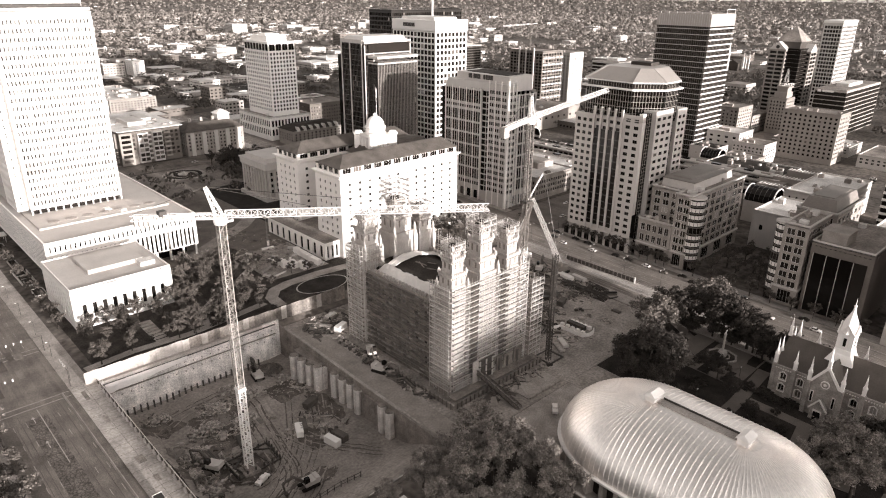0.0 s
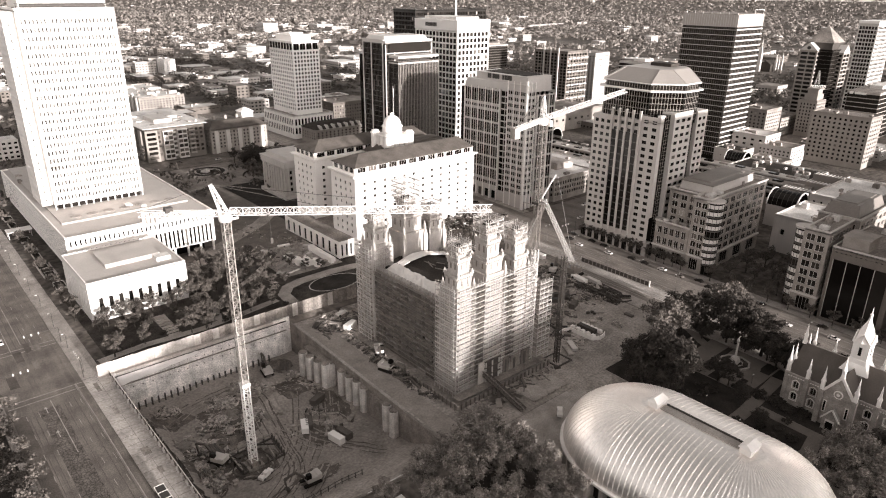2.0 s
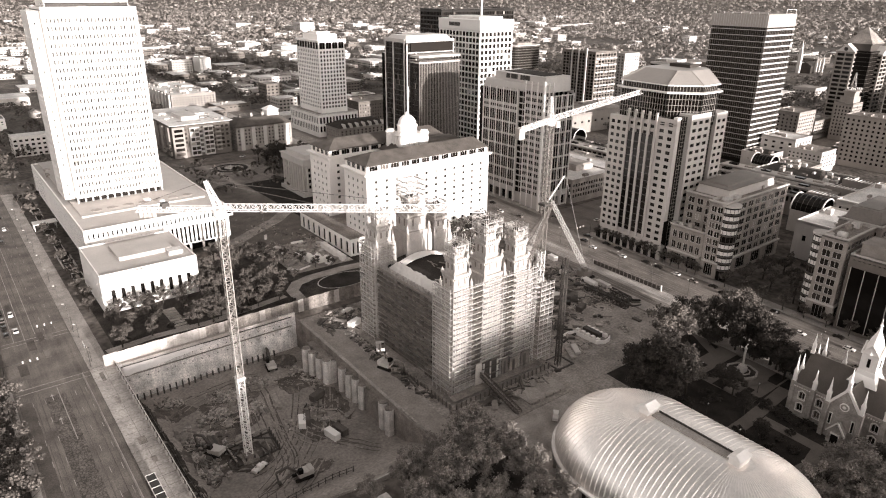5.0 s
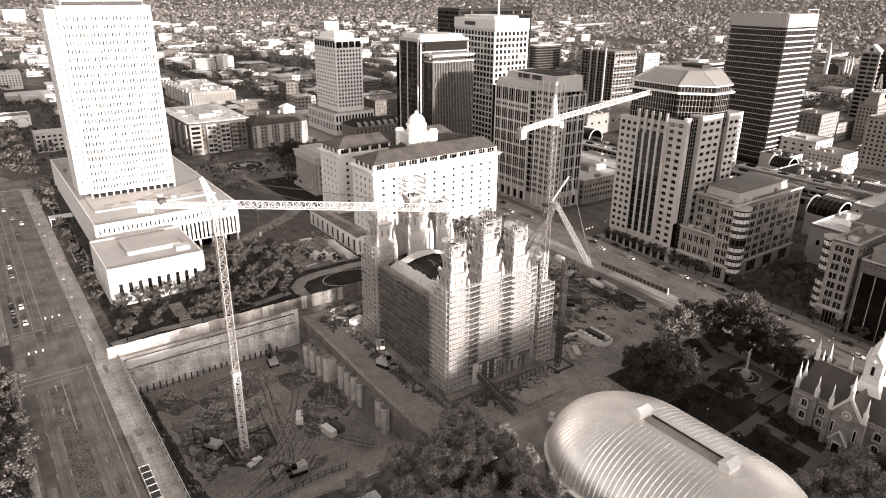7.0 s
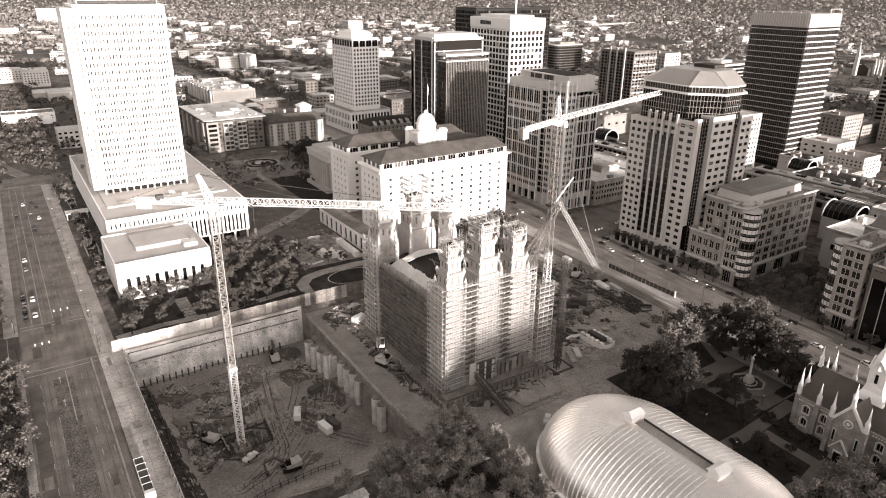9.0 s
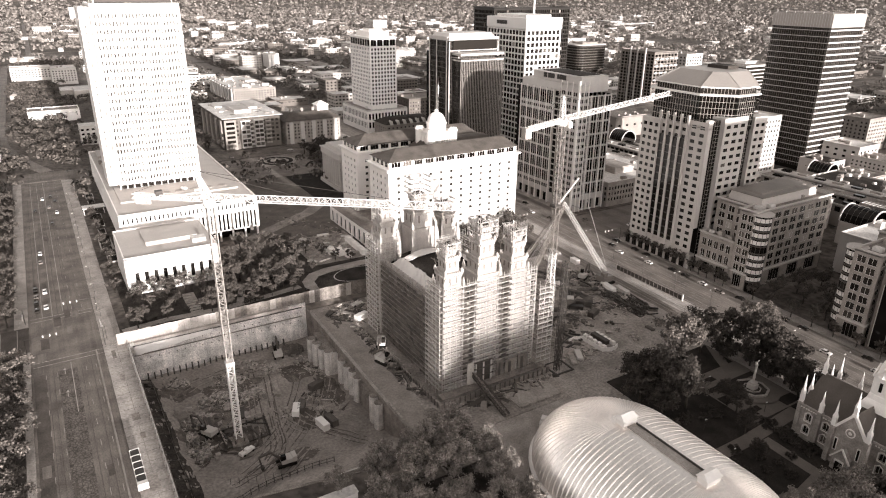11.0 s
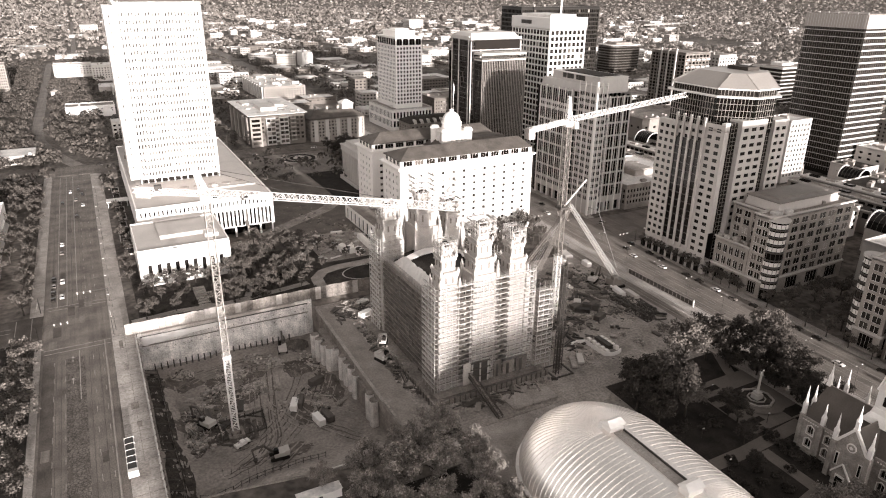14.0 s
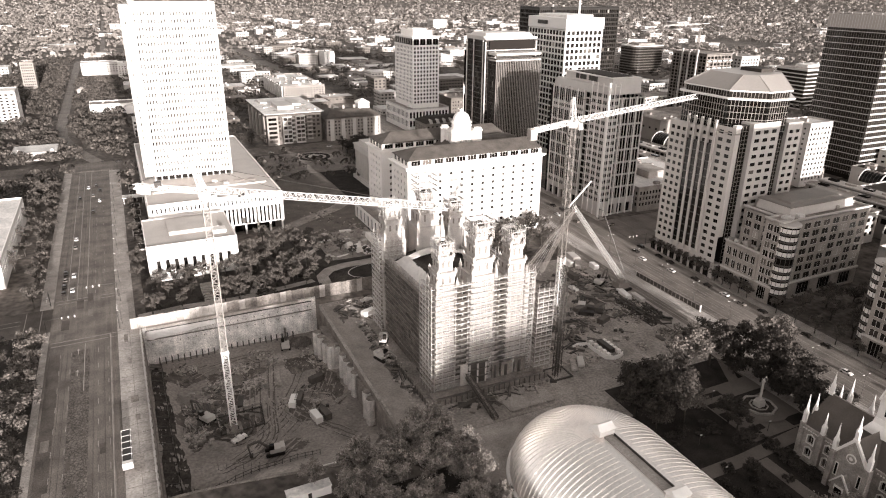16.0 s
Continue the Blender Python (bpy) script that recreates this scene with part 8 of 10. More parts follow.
for i in range(3):
    t = thing("arcade_roof", "long ribbed mall arcade roof", "roof")
    x = 424 + i * 24
    part("ridge", M().box(x, x + 5, 141, 159.5, 9, 15.5), COPPER, t)
    for k in range(9):
        part("rib", M().box(x - 0.4, x + 5.4, 142 + k * 2, 142.3 + k * 2, 15.5, 16.0), STEEL, t)


t = thing("far_tower_crane", "slim pale tower crane above far flats", "crane")
lattice(t, "mast", (606, 500, 60), (606, 500, 93), 1.5, TUBED, chord=0.2, lace=0.12)
lattice(t, "jib", (606, 500, 92), (545, 486, 92), 1.2, GALV, chord=0.2, lace=0.12)
part("counter_jib", M().bar((606, 500, 92), (622, 503.7, 92), 0.5), GALV, t)
t = thing("spired_church", "pale stone church with a tall spire among far trees", "church")
part("nave", M().box(1180, 1216, 512, 532, 0, 12).add([(1180, 511, 12), (1180, 533, 12), (1180, 522, 18), (1216, 511, 12), (1216, 533, 12), (1216, 522, 18)], [(1, 0, 2), (0, 3, 5, 2), (1, 2, 5, 4), (3, 4, 5)]), ROOFD, t)
for x, y, zt, w in ((1174, 529, 52, 2.6), (1190, 508, 28, 1.3), (1200, 508, 26, 1.2), (1212, 508, 30, 1.4)):
    part("spire", M().box(x - w, x + w, y - w, y + w, 0, zt * 0.5).frustum((x - w - 0.2, x + w + 0.2, y - w - 0.2, y + w + 0.2), zt * 0.5, (x - 0.1, x + 0.1, y - 0.1, y + 0.1), zt), STONE, t)


for x, y0, y1, z, mt in ((408, 286, 378, 8.5, ROOF), (424, 300, 384, 10, TANST), (440, 300, 360, 9, ROOFD), (440, 150, 232, 12.5, ROOF), (452, 160, 232, 13.5, TANST), (428, 150, 226, 10.0, ROOFD)):
    t = thing("mall_arcade", "long low mall arcade with pale roof edges", "building", "mall arcades")
    part("wall", M().box(x, x + 9, y0, y1, -3, z), BRICKT, t)
    part("roof", M().box(x - 0.6, x + 9.6, y0 - 0.6, y1 + 0.6, z, z + 0.5), mt, t)
    part("roof_edge", M().box(x - 0.9, x - 0.6, y0 - 0.6, y1 + 0.6, z - 0.1, z + 0.8), STONE, t, "pale roof edge")
    k = int((y1 - y0) / 5)
    for i in range(k):
        part("window", M().box(x - 0.12, x - 0.01, y0 + 1 + i * 5, y0 + 4.4 + i * 5, z - 4.2, z - 1.2), GLASSD, t)
    for i in range(6):
        part("skylight", M().box(x + 3, x + 6, y0 + 4 + i * (y1 - y0) / 6.2, y0 + 10 + i * (y1 - y0) / 6.2, z + 0.5, z + 1.5), GLASSD if i % 2 else CONC, t)
tower("department_store", "large low store with blank brown walls", (478, 575, 405, 455, 0, 18), BRICKT, GLASSD, (10, 1, 0.3, 0.15), (6, 1, 0.3, 0.15), ROOF, units=10, limit=0, seed=71)
solo("service_yard", M().box(366, 620, 259, 300, -1.5, 0.25), ASPHALTN, "dark paved service yard among the blocks", "pavement", kind="structure")
rows = ((380, 404, 278, 336, 9, ALUM, ROOFW), (434, 470, 264, 296, 12, TANST, ROOF), (474, 500, 262, 296, 8, BRICK, ROOFD), (604, 640, 200, 222, 10, BRICKT, ROOF), (616, 650, 164, 192, 8, TANST, ROOFW), (508, 528, 196, 222, 9, BRICK, ROOF), (560, 574, 206, 222, 7, STONE, ROOFW), (650, 690, 196, 220, 12, BRICKT, ROOFD), (590, 640, 120, 150, 9, TANST, ROOF), (655, 690, 262, 290, 16, BRICK, ROOF))
for i, (x0, x1, y0, y1, z, wm, rm) in enumerate(rows):
    tower("side_street_block", "low side-street block with a cluttered flat roof", (x0, x1, y0, y1, -1, z), wm, GLASSD, (max(2, int((x1 - x0) / 4)), max(1, int(z / 4)), 0.5, 0.5), (max(2, int((y1 - y0) / 4)), max(1, int(z / 4)), 0.5, 0.5), rm, units=7, limit=0, seed=60 + i, rim=0.7)


# ---- random low city as far as the hills ----
KEEP = [(-100, -28, 695, 735), (-48, -26, 900, 930), (156, 275, 510, 614), (220, 305, 675, 858), (280, 400, 490, 615), (565, 660, 440, 515), (690, 880, 190, 280), (360, 630, -100, 310), (610, 700, 225, 300),
        (770, 845, 782, 840), (735, 800, 460, 515), (405, 520, 380, 560), (355, 400, 380, 450), (10, 95, 1005, 1100), (25, 75, 730, 765), (365, 392, 1068, 1108), (550, 600, 280, 345), (-60, 0, 280, 400), (1160, 1225, 495, 540), (590, 700, 110, 300)]


def in_view(x, y, pad=0.0):
    """Whether a place lies in the wide fan that the flight looks over."""
    a = math.degrees(math.atan2(x, y))
    return -14 - pad < a < 82 + pad


def on_street(x, y, w=15):
    if 486 < y < 525:
        return True
    if y > 440 and abs((y - 474 + 120) % 241 - 120) < w:
        return True
    if x > 250 and abs((x - 281 + 120) % 241 - 120) < w + 3:
        return True
    if y > 470:
        mid = 36 - 33 * ease(480, 670, y) + 40 * ease(1250, 1450, y)
        return abs(x - mid) < 5.5 + w * 0.3
    return y > 200 and 10 < x < 40


def free(x, y, r=0.0):
    return not any(a - r < x < b + r and c - r < y < d + r for a, b, c, d in KEEP)


def city():
    rnd = random.Random(77)
    wall = {k: M() for k in ("a", "b", "c")}
    roofs = {k: M() for k in ("w", "g", "d")}
    glaz, units = M(), M()
    mats_w = dict(a=CITYW, b=CITYT, c=BRICKD)
    mats_r = dict(w=ROOFW, g=ROOF, d=ROOFD)
    made = 0

    def low(x0, x1, y0, y1, h, wk, rk, near):
        nonlocal made
        if near and made < 22:
            made += 1
            t = thing("low_building", {"a": "low pale walled city building with flat roof", "b": "low tan walled city building with flat roof", "c": "low brick city building with flat roof"}[wk], "building", "low city buildings")
            a, b, c, d = M(), M(), M(), M()
        else:
            t, a, b, c, d = None, wall[wk], roofs[rk], glaz, units
        a.box(x0, x1, y0, y1, 0, h)
        b.box(x0 + 0.3, x1 - 0.3, y0 + 0.3, y1 - 0.3, h, h + 0.25)
        a.box(x0, x1, y0, y0 + 0.3, h, h + 0.7).box(x0, x0 + 0.3, y0 + 0.3, y1, h, h + 0.7)
        fl = max(1, int(h / 3.6))
        nw, nn = max(1, int((x1 - x0) / 4)), max(1, int((y1 - y0) / 4))
        for k in range(fl):
            z = 1.2 + k * 3.6
            for i in range(nw):
                q = x0 + (i + 0.5) * (x1 - x0) / nw
                c.quad((q - 1.1, y0 - 0.05, z), (q + 1.1, y0 - 0.05, z), (q + 1.1, y0 - 0.05, z + 1.6), (q - 1.1, y0 - 0.05, z + 1.6))
            for i in range(nn):
                q = y0 + (i + 0.5) * (y1 - y0) / nn
                c.quad((x0 - 0.05, q + 1.1, z), (x0 - 0.05, q - 1.1, z), (x0 - 0.05, q - 1.1, z + 1.6), (x0 - 0.05, q + 1.1, z + 1.6))
        for _ in range(rnd.randrange(0, 5)):
            p, q, s = rnd.uniform(x0 + 1, x1 - 3), rnd.uniform(y0 + 1, y1 - 3), rnd.uniform(1.2, 3)
            d.box(p, p + s, q, q + s, h + 0.25, h + 0.25 + s * 0.7)
        if t:
            part("wall", a, mats_w[wk], t)
            part("roof", b, mats_r[rk], t)
            part("window_pane", c, GLASSD, t, kind="stuff")
            if d.f:
                part("rooftop_unit", d, ROOFW, t, kind="stuff")
    taken = []
    spots = []
    y = 400.0
    while y < 2300:
        x = -400.0
        while x < 2300:
            spots.append((x, y))
            x += 30
        y += 30
    spots.sort(key=lambda p: math.hypot(*p))
    for sx, sy in spots:
        r = math.hypot(sx, sy)
        x, y = sx + rnd.uniform(-8, 8), sy + rnd.uniform(-8, 8)
        dense = 0.85 if r < 1500 else 0.28
        if x < 120:
            dense *= 0.06
        if x > 1.05 * y and r > 1000:
            dense *= 0.25
        if rnd.random() > dense or not in_view(x, y) or r < 520:
            continue
        w, d = rnd.uniform(8, 19), rnd.uniform(8, 19)
        if rnd.random() < 0.3:
            w, d = rnd.uniform(17, 30), rnd.uniform(14, 26)
        if on_street(x, y, 15 + max(w, d) * 0.7) or not free(x, y, max(w, d) + 3):
            continue
        if any(x + w > p and x - w < q and y + d > s and y - d < u for p, q, s, u in taken):
            continue
        h = rnd.choice((4.5, 5, 6, 7, 8, 10, 12, 15)) * (1.0 if rnd.random() < 0.93 else 1.9)
        low(x - w, x + w, y - d, y + d, h, rnd.choices("abc", (5, 4, 3))[0], rnd.choices("wgd", (6, 4, 1))[0], r < 900)
        taken.append((x - w - 2, x + w + 2, y - d - 2, y + d + 2))
    # gabled houses and pale sheds further out
    hw, hr = M(), M()
    for _ in range(1150):
        r = math.sqrt(rnd.uniform(700 ** 2, 4700 ** 2))
        a = math.radians(rnd.uniform(-16, 84))
        x, y = r * math.sin(a), r * math.cos(a)
        if y < 380 or on_street(x, y, 16) or not free(x, y, 8):
            continue
        if x > 0.8 * y and rnd.random() < 0.65:
            continue
        if any(p < x < q and s < y < u for p, q, s, u in taken[-900:]):
            continue
        g = gz(x, y)
        if rnd.random() < 0.2:
            w, d, h = rnd.uniform(8, 26), rnd.uniform(8, 18), rnd.uniform(5, 11)
            hw.box(x - w, x + w, y - d, y + d, g, g + h)
            (roofs["w"] if rnd.random() < 0.75 else roofs["g"]).box(x - w + 0.3, x + w - 0.3, y - d + 0.3, y + d - 0.3, g + h, g + h + 0.3)
        else:
            w, d, h = rnd.uniform(4, 7), rnd.uniform(5, 9), rnd.uniform(3.5, 6.5)
            hw.box(x - w, x + w, y - d, y + d, g, g + h)
            hr.add([(x - w - 0.5, y - d - 0.5, g + h), (x + w + 0.5, y - d - 0.5, g + h), (x + w + 0.5, y + d + 0.5, g + h), (x - w - 0.5, y + d + 0.5, g + h), (x, y - d, g + h + 2.8), (x, y + d, g + h + 2.8)], [(0, 1, 4), (2, 3, 5), (1, 2, 5, 4), (3, 0, 4, 5)])
    for k in wall:
        solo("low_city_walls", wall[k], mats_w[k], "walls of countless low city buildings", "buildings", kind="stuff")
    for k in roofs:
        solo("low_city_roofs", roofs[k], mats_r[k], "flat roofs of countless low city buildings", "buildings", kind="stuff")
    solo("low_city_windows", glaz, GLASSD, "dark window rows of low city buildings", "buildings", kind="stuff")
    solo("low_city_rooftop_units", units, ROOFW, "small plant boxes on low roofs", "buildings", kind="stuff")
    solo("far_house_walls", hw, CITYT, "pale walls of countless far houses", "houses", kind="stuff")
    solo("far_house_roofs", hr, HROOF, "grey pitched roofs of countless far houses", "houses", kind="stuff")
    return taken


CITYW = mat("city_pale_wall", 0.5, 0.8, var=0.2, size=30, fine=3, bump=0.05, island=0.25)
CITYT = mat("city_tan_wall", 0.4, 0.8, var=0.25, size=30, fine=3, bump=0.05, island=0.25)
HROOF = mat("house_roof", 0.3, 0.85, var=0.3, size=40, fine=4, bump=0.05, island=0.5)
TAKEN = city()


# ---- trees ----
def crown_mesh(r, h, leaves, size, seed, material=LEAF, lobes=16):
    """A crown of small leaf clumps, gathered in uneven lobes about the limbs."""
    g = np.random.default_rng(seed)
    cen = []
    for k in range(lobes):
        a, q = k * 2.399 + g.uniform(-0.5, 0.5), math.sqrt((k + 0.5) / lobes)
        z = g.uniform(-0.3, 0.42) * (1.15 - 0.65 * q) + 0.1
        c = np.array((math.cos(a) * q * 0.72 * r, math.sin(a) * q * 0.72 * r, z * h))
        cen.append((*c, 0.17 * r))
        for _ in range(5):
            o = g.normal(size=3)
            o *= g.uniform(0.15, 0.3) * r / np.linalg.norm(o)
            cen.append((*(c + o * np.array((1, 1, 0.75))), g.uniform(0.09, 0.16) * r))
    cen = np.array(cen)
    idx = g.integers(0, len(cen), leaves)
    v = g.normal(size=(leaves, 3))
    d = np.abs(g.normal(size=leaves)) * 0.55 + 0.45
    v /= np.linalg.norm(v, axis=1)[:, None]
    rad = cen[idx, 3] * d
    c = cen[idx, :3] + v * rad[:, None] * np.array([1, 1, 0.7])
    nrm = v * 0.7 + g.normal(scale=0.6, size=(leaves, 3)) + np.array([0, 0, 0.5])
    nrm /= np.linalg.norm(nrm, axis=1)[:, None]
    t = np.cross(nrm, g.normal(size=(leaves, 3)))
    t /= np.linalg.norm(t, axis=1)[:, None]
    b = np.cross(nrm, t)
    s = size * g.uniform(0.6, 1.35, leaves)[:, None]
    P = np.stack([c - t * s * 0.5, c + b * s * 0.36 - t * s * 0.05, c + t * s * 0.5, c - b * s * 0.36 + t * s * 0.05], 1).reshape(-1, 3)
    me = bpy.data.meshes.new("crown")
    me.from_pydata(P.tolist(), [], [(4 * i, 4 * i + 1, 4 * i + 2, 4 * i + 3) for i in range(leaves)])
    me.materials.append(material)
    me.update()
    return me


def trunk_mesh(hgt, r, seed):
    rnd = random.Random(seed)
    m = M()
    m.tube((0, 0, -0.6), (0.05, 0.02, hgt * 0.55), r * 1.15, r * 0.7, 8)
    for k in range(6):
        a = k * 1.05 + rnd.uniform(-0.3, 0.3)
        q = rnd.uniform(0.25, 0.42) * hgt
        p0 = Vector((0.03, 0.02, hgt * rnd.uniform(0.36, 0.55)))
        p1 = p0 + Vector((math.cos(a) * q * 0.55, math.sin(a) * q * 0.55, q * 0.6))
        p2 = p1 + Vector((math.cos(a + 0.4) * q * 0.45, math.sin(a + 0.4) * q * 0.45, q * 0.35))
        m.tube(p0, p1, r * 0.5, r * 0.3, 6).tube(p1, p2, r * 0.3, r * 0.1, 5)
    return m.mesh("trunk", BARK, True)


KINDS = {}
for nm, (r, ch, n, s, hgt, tr, mt, nv) in dict(big=(7.8, 12.5, 12000, 0.48, 12.0, 0.5, LEAFB, 3), leafy=(7.8, 12.5, 9000, 0.56, 12.0, 0.5, LEAFM, 2), dark=(7.6, 12.5, 6600, 0.64, 12.0, 0.45, LEAFD, 3), mid=(4.4, 7.0, 1500, 0.5, 7.4, 0.28, LEAF, 3), street=(4.4, 6.4, 2400, 0.42, 7.0, 0.28, LEAFM, 3), shady=(4.4, 8.0, 1400, 0.5, 7.4, 0.28, LEAFD, 2), small=(2.5, 3.8, 750, 0.5, 4.6, 0.16, LEAF, 2), shrub=(1.6, 1.9, 420, 0.42, 1.2, 0.08, LEAFD, 2)).items():
    KINDS[nm] = [(crown_mesh(r, ch, n, s, 100 + 7 * i + len(nm), mt, 20 if r > 5 else 11), trunk_mesh(hgt, tr, i), hgt) for i in range(nv)]
TR = random.Random(15)
TREE_LABEL = dict(big="large broad leafy tree with an uneven crown", leafy="large spreading tree with mid-toned leaves", dark="large dense tree with leaves darkened for shade", mid="medium leafy street tree", street="medium street tree with mid-toned leaves", shady="medium dense tree with leaves darkened for shade", small="small leafy garden tree", shrub="low rounded garden shrub")


def tree(kind, x, y, scale=1.0, z=None, group=""):
    c, tk, hgt = TR.choice(KINDS[kind])
    if kind == "shrub":
        t = tagged(new("shrub", c), TREE_LABEL[kind], "shrub", group)
        t.location = (x, y, gz(x, y) + 0.5)
        t.rotation_euler = (0, 0, TR.uniform(0, 6.28))
        t.scale = (scale, scale, scale * 0.9)
        return t
    t = thing("tree", TREE_LABEL[kind], "tree", group or "trees", at=(x, y, gz(x, y) if z is None else z))
    k = scale * TR.uniform(0.9, 1.12)
    t.scale = (k, k, k * TR.uniform(0.92, 1.1))
    t.rotation_euler = (0, 0, TR.uniform(0, 6.28))
    part("trunk", tk, None, t)
    part("crown", c, None, t).location = (0, 0, hgt * 0.74)
    return t


for x, y, s in ((101, 113.5, 1.0), (113, 114.5, 1.1), (125, 115, 1.1), (131, 105, 1.0), (107, 103, 1.05), (119, 103.5, 1.1), (97, 101, 0.95), (88, 113, 0.6), (128, 94, 0.95), (113, 92, 1.0), (102, 90, 1.0), (122, 84, 0.95), (92, 90, 0.9), (131, 84, 0.8)):
    tree("big", x, y, s * 0.86, group="trees beside the excavation").scale.z *= 1.08
for x, y, s, k in ((228, 115, 1.5, "leafy"), (203, 99, 1.35, "dark"), (208, 95, 0.8, "leafy"), (200, 109, 1.15, "dark"), (195, 104, 0.95, "dark"), (213, 102, 1.05, "dark"), (216, 110, 1.0, "dark"), (196, 95, 0.9, "dark"), (266, 110, 1.2, "leafy"), (252, 112, 1.25, "dark"), (242, 117, 1.1, "dark"), (253, 98, 1.2, "dark"), (252, 87, 1.2, "dark"), (247, 79, 0.95, "dark"), (259, 104, 1.0, "dark"), (222, 89, 0.6, "dark"),
                   (197, 31, 1.2, "big"), (206, 40, 1.05, "big"), (190, 40, 0.95, "big"), (211, 29, 1.1, "dark"), (219, 33, 0.9, "big"), (202, 24, 1.2, "big"), (190, 30, 1.0, "big"), (254, 72, 0.8, "dark"), (214, 76, 0.5, "dark"), (206, 66, 0.45, "dark"), (257, 94, 1.05, "dark"), (221, 84.5, 0.55, "dark")):
    tree(k, x, y, s, group="trees of the square")
for x, y, s in ((250.5, 84, 0.8), (250, 92.5, 0.8), (250.5, 77, 0.72), (251, 101, 0.85), (246, 109, 0.8), (251.5, 69, 0.75)):
    tree("dark", x, y, s, z=gz(x, y) - 2.6, group="trees of the square")
for x, y in ((312, 108), (322, 112), (318, 122), (330, 118), (326, 130), (312, 132), (338, 126), (344, 116)):
    tree("mid", x, y, 1.25, group="trees between the shop blocks")
for i in range(8):
    tree("street", 13.4 + TR.uniform(-1.2, 1.0), 114 + i * 14 + TR.uniform(-1.5, 1.5), 1.5, group="street trees")
    # the back row gets dark leaves in place of shadow between the trees
    tree("shady", 1.5 + TR.uniform(-2.5, 1.5), 120 + i * 14 + TR.uniform(-2, 2), 1.3, group="street trees")
for i in range(19):
    tree("mid", 11 + TR.uniform(-2, 1.5), 264 + i * 10 + TR.uniform(-2, 2), 1.05, group="street trees")
    if i % 2:
        tree("mid", 2 + TR.uniform(-3, 2), 300 + i * 9 + TR.uniform(-2, 2), 1.1, group="street trees")
for x, y, s in ((100, 263, 1.0), (107, 268, 1.0), (113, 278, 1.0), (118, 288, 0.9), (112, 298, 1.0), (104, 284, 0.9), (133, 271, 0.9), (140, 279, 0.8), (126, 284, 0.9), (146, 272, 0.7), (51, 276, 0.8), (52, 287, 0.8), (51, 299, 0.8), (78, 264.5, 0.95), (66, 264, 0.9), (88, 264, 1.0), (60, 263, 1.0), (71, 263, 0.85), (94, 265, 1.1), (99, 270, 1.1), (96, 255, 0.8), (122, 263, 0.7), (118, 255, 0.8), (135, 256, 0.6), (52, 320, 0.8), (52, 340, 0.8), (53, 365, 0.8), (52, 390, 0.8)):
    tree("mid", x, y, s, group="garden trees")
for x, y in ((58, 262), (72, 261), (84, 258), (104, 250), (110, 246), (62, 252), (96, 247), (126, 249), (68, 244), (56, 240), (80, 240), (92, 238), (120, 240), (150, 264), (156, 259)):
    tree("small", x, y, 1.0, group="garden trees")
for i in range(10):
    tree("mid", 206 + i * 5.6, 255 + TR.uniform(-3, 3), 1.3, group="trees before the hotel")
    tree("mid", 207 + i * 5.0, 240 + TR.uniform(-3, 4), 1.25, group="trees before the hotel")
for i in range(22):
    tree("shady", TR.uniform(212, 256), TR.uniform(462, 488), 1.15, group="park trees")
for i in range(10):
    tree("shady", TR.uniform(120, 162), TR.uniform(524, 548), 1.1, group="park trees")
for i in range(14):
    tree("small", 301.2, 152 + i * 4.8, 1.35, group="shop street trees")
    if i < 9:
        tree("small", 301.2, 60 + i * 9.5, 1.4, group="shop street trees")
for i in range(9):
    tree("small", 253, 24 + i * 12, 1.0, group="shop street trees")
for i in range(64):
    tree("shrub", *TR.choice(((TR.uniform(194, 217), TR.uniform(55, 74)), (TR.uniform(197, 216), TR.uniform(34, 48)), (TR.uniform(222, 227), TR.uniform(58, 84)), (TR.uniform(190, 218), TR.uniform(85, 92)))), 1.3, group="garden shrubs")
for i in range(44):
    x, y = TR.uniform(54, 132), TR.uniform(233, 266)
    if not (73 < x < 83) and not (x > 124 and y < 258):
        tree("mid", x, y, TR.uniform(0.55, 0.95), group="garden trees")
for i in range(16):
    tree("mid", TR.uniform(99, 136), TR.uniform(266, 300), TR.uniform(0.7, 1.05), group="garden trees")
for i in range(9):
    tree("shady", TR.uniform(206, 252), TR.uniform(408, 452), 1.1, group="plaza trees")
for i in range(18):
    tree("shrub", TR.uniform(54, 128), TR.uniform(232, 262), 1.1, group="garden shrubs")


